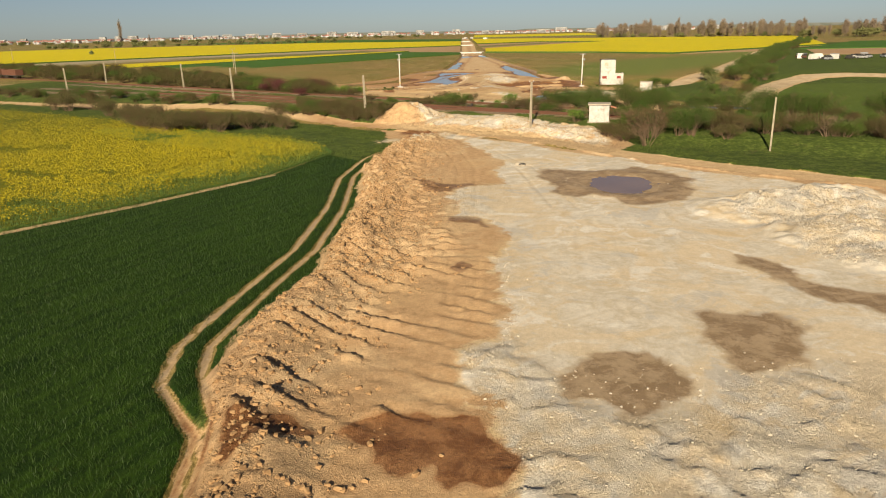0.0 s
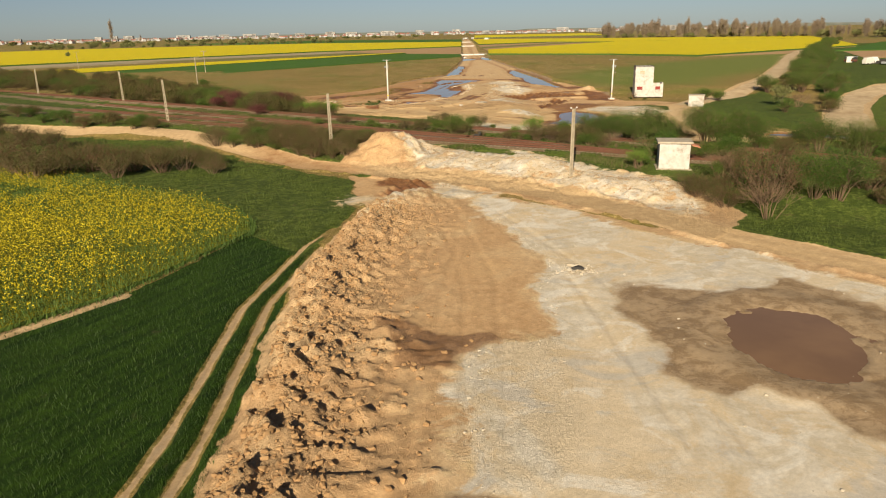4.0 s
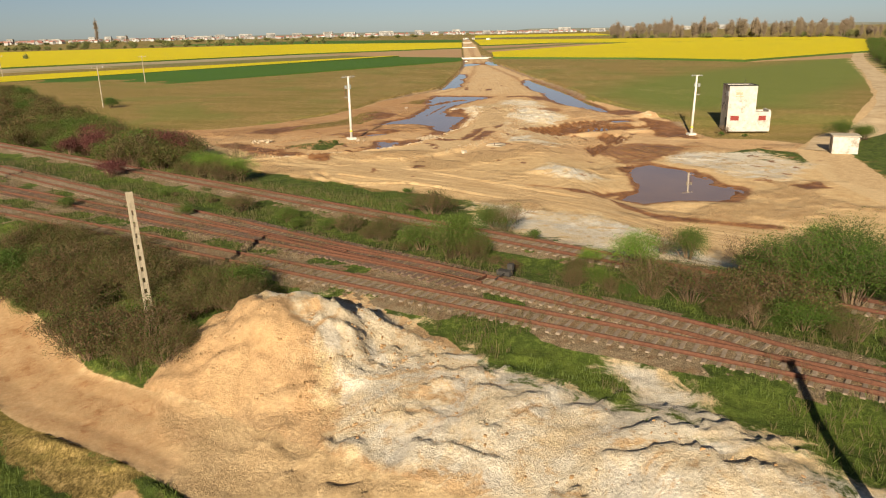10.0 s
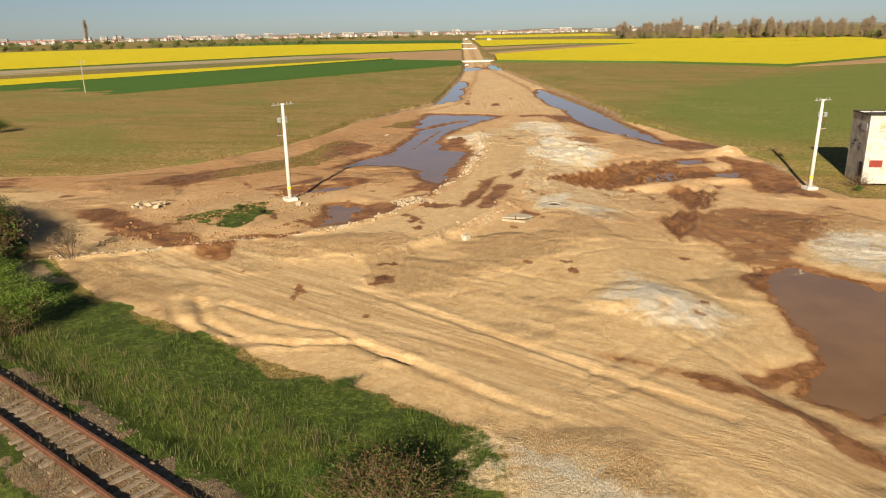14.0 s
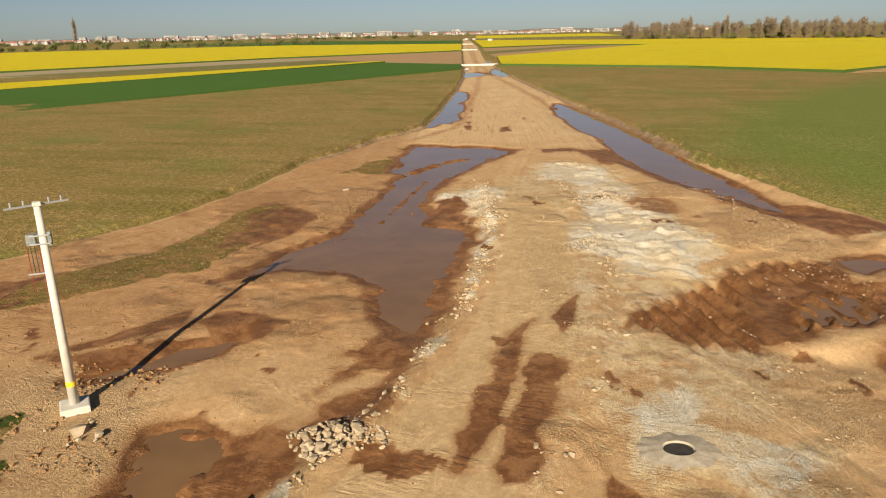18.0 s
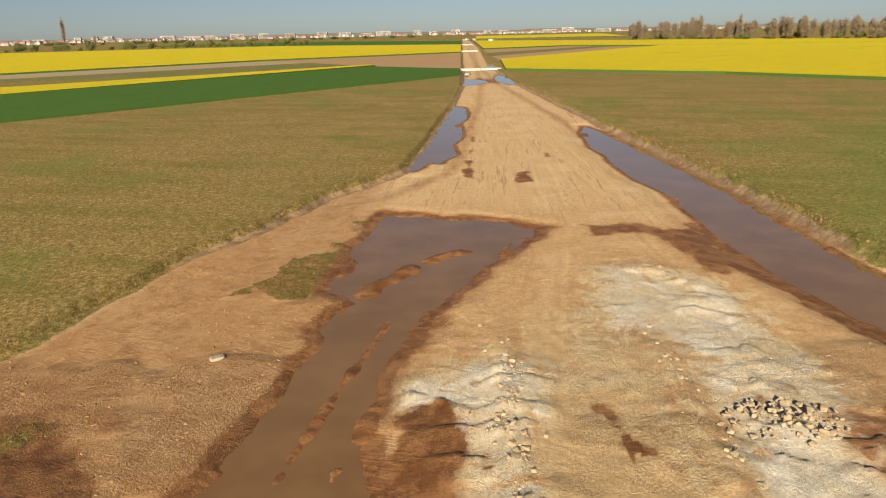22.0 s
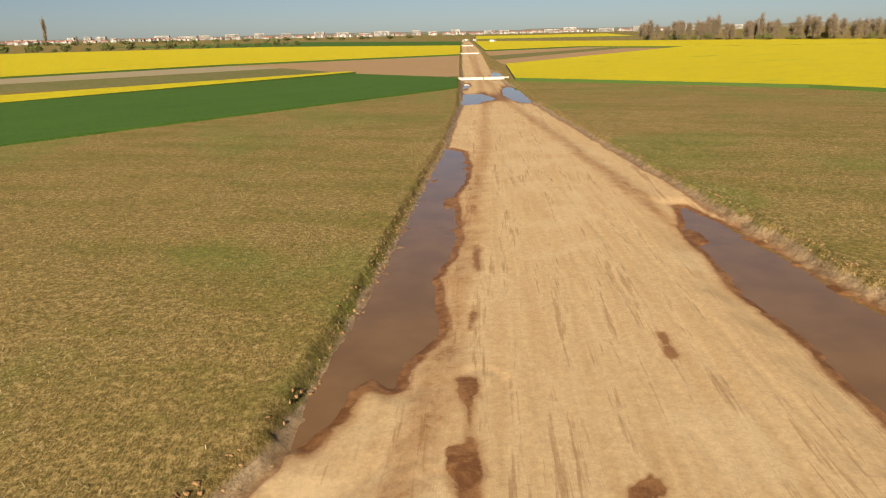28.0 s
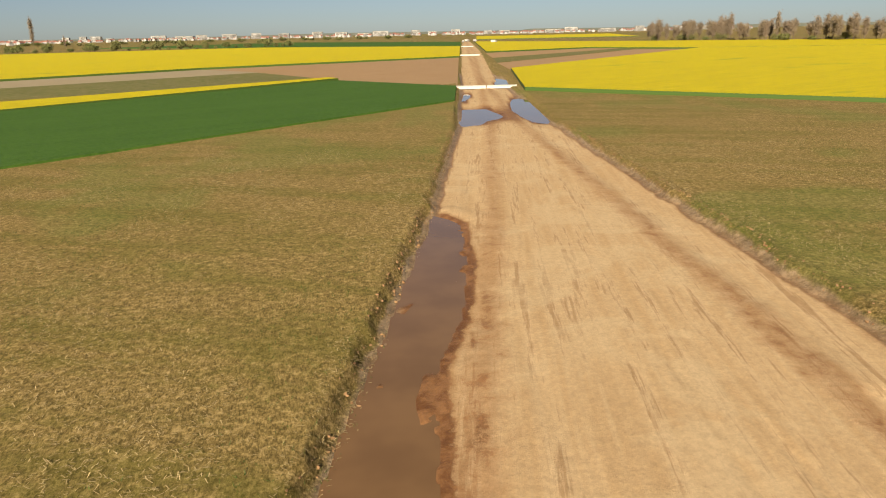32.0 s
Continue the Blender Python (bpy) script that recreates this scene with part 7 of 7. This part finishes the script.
def ribbon(name, pts, half, mat, label):
    """A dirt road laid on the ground."""
    line = smooth_line(pts, 3.0)
    bm = bmesh.new()
    rows = []
    r = random.Random(3)
    for k, q in enumerate(line):
        d = (line[min(k + 1, len(line) - 1)] - line[max(k - 1, 0)]).normalized()
        n = Vector((-d.y, d.x, 0))
        w = half * (1 + 0.18 * (float(vn(q.x, q.y, 9.0, 2)) - 0.5) * 2)
        row = []
        for u in (-1.0, -0.5, -0.2, 0.2, 0.5, 1.0):
            e = q + n * u * w
            row.append(bm.verts.new((e.x, e.y, ground_at(e.x, e.y) + (0.09 if abs(u) < 1 else -0.10))))
        rows.append(row)
    for a, b in zip(rows[:-1], rows[1:]):
        for i in range(5):
            bm.faces.new((a[i], a[i + 1], b[i + 1], b[i]))
    bmesh.ops.recalc_face_normals(bm, faces=bm.faces)
    ob = part(name, bm, mat, None, "", True)
    return tagged(ob, label, "road", kind="structure")


DUSTROAD = plain("dusty_road", (0.40, 0.29, 0.165), (0.54, 0.41, 0.25), 0.5, 0.95, 0.4, 0.04, 0, (0.34, 0.23, 0.12), 0.12)
ribbon("dirt_road", SOUTH_ROAD[3:], 3.3, DUSTROAD, "pale dusty dirt road between fields and hedge")
ribbon("dirt_road", EAST_LANE, 4.2, DUSTROAD, "tan dirt lane curving round a green field")

# concrete trap with its lid ajar, and the sunk well in crusted chalk
th = root("concrete_chamber", 9.4, 194.6, None, 0, "sunk concrete chamber with a sandy slab drawn half over it", "chamber")


def prism(corners, low, high):
    bm = bmesh.new()
    rings = [[bm.verts.new((x, y, z)) for x, y in corners] for z in (low, high)]
    bm.faces.new(rings[0][::-1])
    bm.faces.new(rings[1])
    for k in range(len(corners)):
        j = (k + 1) % len(corners)
        bm.faces.new((rings[0][k], rings[0][j], rings[1][j], rings[1][k]))
    bmesh.ops.recalc_face_normals(bm, faces=bm.faces)
    return bm


CHAMBER = [(-1.35, -0.05), (0.45, -0.95), (1.35, 0.35), (0.05, 1.15)]
for k in range(4):
    p, q = CHAMBER[k], CHAMBER[(k + 1) % 4]
    inner = [(0.84 * v[0] + 0.02, 0.84 * v[1] + 0.02) for v in (p, q)]
    part("wall", prism([p, q, inner[1], inner[0]], -0.4, 0.16), CONCRETE, th)
# floor painted near black in place of the shade under the slab
part("floor", prism([(0.9 * x, 0.9 * y) for x, y in CHAMBER], -0.42, -0.38), DARK, th, "chamber floor coloured dark for the shade inside")
lid = part("lid", prism([(-1.28, 0.02), (0.55, -0.28), (1.22, 0.30), (0.75, 0.95), (0.0, 1.2), (-0.7, 0.8)], 0.17, 0.27), CHALKSTONE, th, "sandy concrete slab")
bm = bmesh.new()
rod(bm, (-0.25, -0.22, 0.1), (-0.25, -0.22, 0.42), 0.06, 0.05, 8)
part("lifting_eye", bm, RUST, th)
th = root("well", 13.1, 199.6, None, 0, "round sunk manhole with dark water in white chalk", "manhole")
bm = bmesh.new()
ring_a = [bm.verts.new((0.62 * math.cos(k * math.pi / 12), 0.5 * math.sin(k * math.pi / 12), 0.12)) for k in range(24)]
ring_b = [bm.verts.new((1.5 * math.cos(k * math.pi / 12) * (1 + 0.12 * math.sin(3.1 * k)), 1.15 * math.sin(k * math.pi / 12) * (1 + 0.12 * math.sin(2.3 * k)), 0.02)) for k in range(24)]
ring_c = [bm.verts.new((0.55 * math.cos(k * math.pi / 12), 0.44 * math.sin(k * math.pi / 12), 0.02)) for k in range(24)]
for k in range(24):
    j = (k + 1) % 24
    bm.faces.new((ring_a[k], ring_b[k], ring_b[j], ring_a[j]))
    bm.faces.new((ring_c[k], ring_a[k], ring_a[j], ring_c[j]))
bmesh.ops.recalc_face_normals(bm, faces=bm.faces)
part("rim", bm, CHALKSTONE, th, "crusted white rim")
bm = bmesh.new()
bmesh.ops.create_circle(bm, cap_ends=True, segments=24, radius=0.55, matrix=pose(0, 0, 0.05) @ Matrix.Diagonal((1, 0.82, 1, 1)))
part("water", bm, DARK, th, "dark water")
# the drain hole is a flat lump, its shade painted as dark colour
for x, y, s, mat, name, label in ((9.8, 86.2, 0.42, DARK, "drain_hole", "drain hole shown by a dark flat lump for its shade, white rubble round it"), (-5.0, 246.4, 0.35, CHALKSTONE, "concrete_slab", "pale broken concrete slab on clay"), (4.9, 189.4, 0.4, CHALKSTONE, "boulder", "pale boulder lying on sandy ground"), (-2.0, 196.6, 0.35, RUBBLE, "boulder", "grey boulder lying on muddy ground")):
    bm = stone(s, int(x * 7), 2, 0.35 if name != "boulder" else 0.8)
    ob = part(name, bm, mat)
    ob.matrix_world = pose(x, y, ground_at(x, y) + 0.02, 0, 0, 30)
    tagged(ob, label, name.replace("_", " "))
x, y = 9.8 + rng.normal(size=90) * 0.62, 86.2 + rng.normal(size=90) * 0.5
lump_field("drain_rubble", x, y, sizes(90, 0.04, 0.16), CHALKSTONE, "white rubble round a drain hole", "rubble", 0.2)

# ---- the barrier across the road bed and what stands beyond ----
for yy, x0, x1 in ((501.5, 14.0, 22.0), (501.9, 22.2, 30.2)):
    th = root("concrete_beam", (x0 + x1) / 2, yy, None, 0, "long white concrete beam laid across the road bed", "beam", "beams across the road")
    th.matrix_world = pose((x0 + x1) / 2, yy, max(ground_at((x0 + x1) / 2, yy), -0.1), 0, 0, 1.5)
    bm = bmesh.new()
    box(bm, 0, 0, 0.42, x1 - x0, 0.7, 0.75, 0, 0.08)
    part("web", bm, POLE_WHITE, th)
    bm = bmesh.new()
    box(bm, 0, 0, 0.86, x1 - x0, 1.0, 0.12, 0, 0.03)
    part("flange", bm, POLE_WHITE, th)
for k, (x, y) in enumerate(((41, 1270), (57, 1290), (48, 1330), (74, 1180))):
    th = root("parked_truck", x, y, None, 20 * k, "white lorry parked on the far road works", "truck", "parked trucks")
    bm = bmesh.new()
    box(bm, 0, 0.6, 1.9, 2.4, 5.2, 2.4, 0, 0.08)
    part("cargo_box", bm, POLE_WHITE, th)
    bm = bmesh.new()
    box(bm, 0, -3.1, 1.5, 2.3, 1.8, 2.2, 0, 0.12)
    part("cab", bm, HOUSE_WALL, th)
    for sx in (-1, 1):
        for wy in (-3.0, 0.8, 2.2):
            bm = bmesh.new()
            rod(bm, (sx * 0.85, wy, 0.5), (sx * 1.15, wy, 0.5), 0.5, 0.5, 12)
            part("wheel", bm, DARK, th)
for yy in (760, 1010):
    th = root("concrete_beam", 28 + (yy - 760) * 0.03, yy, None, 0, "white concrete beam laid across the far road bed", "beam", "beams across the road")
    bm = bmesh.new()
    box(bm, 0, 0, 0.4, 13, 0.8, 0.8, 0, 0.05)
    part("web", bm, POLE_WHITE, th)

# ---- goods wagons on the line to the west ----
def wagon(x, y, turn):
    th = root("goods_wagon", x, y, RAIL_TOP, turn, "rust-red open goods wagon standing on the rails", "wagon", "goods wagons")
    bm = bmesh.new()
    box(bm, 0, 0, 1.1, 12.6, 2.7, 0.25)
    part("underframe", bm, DARK, th)
    for cy in (-1.32, 1.32):
        bm = bmesh.new()
        box(bm, 0, cy, 2.2, 12.4, 0.08, 2.0)
        for k in range(9):
            box(bm, -6 + 1.5 * k, cy + (0.07 if cy > 0 else -0.07), 2.2, 0.14, 0.1, 2.0)
        part("side", bm, RUST, th)
    for cx in (-6.2, 6.2):
        bm = bmesh.new()
        box(bm, cx, 0, 2.2, 0.08, 2.56, 2.0)
        part("end", bm, RUST, th)
    for cx in (-4.6, -3.0, 3.0, 4.6):
        for cy in (-0.75, 0.75):
            bm = bmesh.new()
            rod(bm, (cx, cy - 0.07, 0.5), (cx, cy + 0.07, 0.5), 0.5, 0.5, 14)
            part("wheel", bm, DARK, th)


for k in range(4):
    x = -163 - 11.2 * k
    wagon(x, 152.6 - 0.787 * x - 0.3, -38.2)
far_ext = tagged(new("railway_track"), "rusty track running off to the west", "railway track", "railway tracks")
line = [Vector((-75 - k * 4, 152.6 + 0.787 * (75 + k * 4), 0)) for k in range(40)]
rail(line, 0.755, far_ext)
rail(line, -0.755, far_ext)

# ---- the scrap yard beyond the hedge ----
r = random.Random(8)
for k in range(22):
    x, y = 150 + r.uniform(0, 60), 322 - r.uniform(0, 18) - 0.55 * k
    kind = r.choice(("car", "crate", "van", "car"))
    th = root({"car": "old_car", "crate": "storage_crate", "van": "white_van"}[kind], x, y, None, r.uniform(0, 180),
              {"car": "old pale car parked on the yard", "crate": "grey storage crate on the yard", "van": "white delivery van parked on the yard"}[kind], {"car": "car", "crate": "crate", "van": "van"}[kind], "yard things")
    mat = r.choice((POLE_WHITE, GALV, HOUSE_WALL, DARK, RUST))
    bm = bmesh.new()
    if kind == "crate":
        box(bm, 0, 0, 1.0, 3.4, 2.2, 2.0, 0, 0.04)
        part("body", bm, mat, th)
        bm = bmesh.new()
        box(bm, 0, 0, 2.06, 3.5, 2.3, 0.1)
        part("lid", bm, GALV, th)
    else:
        high = 0.75 if kind == "car" else 1.5
        box(bm, 0, 0, 0.35 + high / 2, 4.3, 1.75, high, 0, 0.15)
        part("body", bm, mat if kind == "car" else POLE_WHITE, th)
        bm = bmesh.new()
        box(bm, -0.2, 0, 0.35 + high + 0.28, 2.3 if kind == "car" else 3.2, 1.5, 0.58, 0, 0.14)
        part("cabin", bm, DARK if kind == "car" else POLE_WHITE, th)
        for sx in (-1.3, 1.3):
            for sy in (-0.8, 0.8):
                bm = bmesh.new()
                rod(bm, (sx, sy - 0.1, 0.33), (sx, sy + 0.1, 0.33), 0.33, 0.33, 12)
                part("wheel", bm, DARK, th)

# ---- the town on the horizon ----
def town(n):
    verts, faces, mats = [], [], []
    r = random.Random(21)
    for k in range(n):
        t = r.random()
        x = -2700 + 4000 * t ** 1.0 + r.uniform(-60, 60)
        y = 2550 + 500 * t + r.uniform(0, 700)
        if r.random() < 0.35:
            x, y = -2400 + 1300 * r.random(), 2100 + 500 * r.random()
        w, d, h = r.uniform(9, 17), r.uniform(8, 12), r.uniform(4, 8)
        a = r.uniform(0, math.pi)
        c, s = math.cos(a), math.sin(a)
        b = len(verts)
        for z in (0, h):
            for u, v in ((-w, -d), (w, -d), (w, d), (-w, d)):
                verts.append((x + (u * c - v * s) / 2, y + (u * s + v * c) / 2, z))
        for u in (-w, w):
            verts.append((x + u * c / 2, y + u * s / 2, h + d * 0.38))
        faces += [(b, b + 1, b + 5, b + 4), (b + 1, b + 2, b + 6, b + 5), (b + 2, b + 3, b + 7, b + 6), (b + 3, b, b + 4, b + 7), (b + 5, b + 6, b + 9), (b + 7, b + 4, b + 8)]
        faces += [(b + 4, b + 5, b + 9, b + 8), (b + 6, b + 7, b + 8, b + 9)]
        mats += [0] * 6 + [1] * 2
    me = bpy.data.meshes.new("town_houses")
    me.from_pydata(verts, [], faces)
    me.materials.append(HOUSE_WALL)
    me.materials.append(HOUSE_ROOF)
    me.polygons.foreach_set("material_index", np.array(mats, np.int32))
    tagged(new("town_houses", me), "white houses with red tiled roofs of a distant town", "houses", kind="stuff")


town(700)
for k in range(34):
    x = -1900 + 95 * k + r.uniform(-40, 40)
    y = 3150 + r.uniform(-150, 250)
    th = root("apartment_block", x, y, None, r.uniform(-20, 20), "pale apartment block in the distant town", "building", "town blocks")
    w, h = r.uniform(24, 60), r.uniform(11, 20)
    bm = bmesh.new()
    box(bm, 0, 0, h / 2, w, 12, h)
    part("wall", bm, HOUSE_WALL, th)
    bm = bmesh.new()
    box(bm, 0, 0, h + 0.4, w + 1, 13, 0.8)
    part("roof", bm, ROOFING, th)
    for row in range(int(h / 3.2)):
        bm = bmesh.new()
        box(bm, 0, -6.0, 1.8 + 3.2 * row, w * 0.9, 0.2, 1.3)
        part("window_band", bm, DARK, th)
# low wooded rise that closes the view
bm = bmesh.new()
ridge = []
for k in range(121):
    x = -4700 + 9400 * k / 120
    h = 6 + 26 * float(vn(x, 0, 900, 2)) * (1.0 if x > 500 else 0.45)
    ridge.append((bm.verts.new((x, 4500, -2)), bm.verts.new((x, 4560, h)), bm.verts.new((x, 4850, -2))))
for a, b in zip(ridge[:-1], ridge[1:]):
    bm.faces.new((a[0], b[0], b[1], a[1]))
    bm.faces.new((a[1], b[1], b[2], a[2]))
bmesh.ops.recalc_face_normals(bm, faces=bm.faces)
tagged(part("far_ridge", bm, plain("far_woodland", (0.12, 0.13, 0.10), (0.17, 0.17, 0.14), 0.02, 0.95, 0)), "low wooded rise on the horizon", "hills", kind="structure")
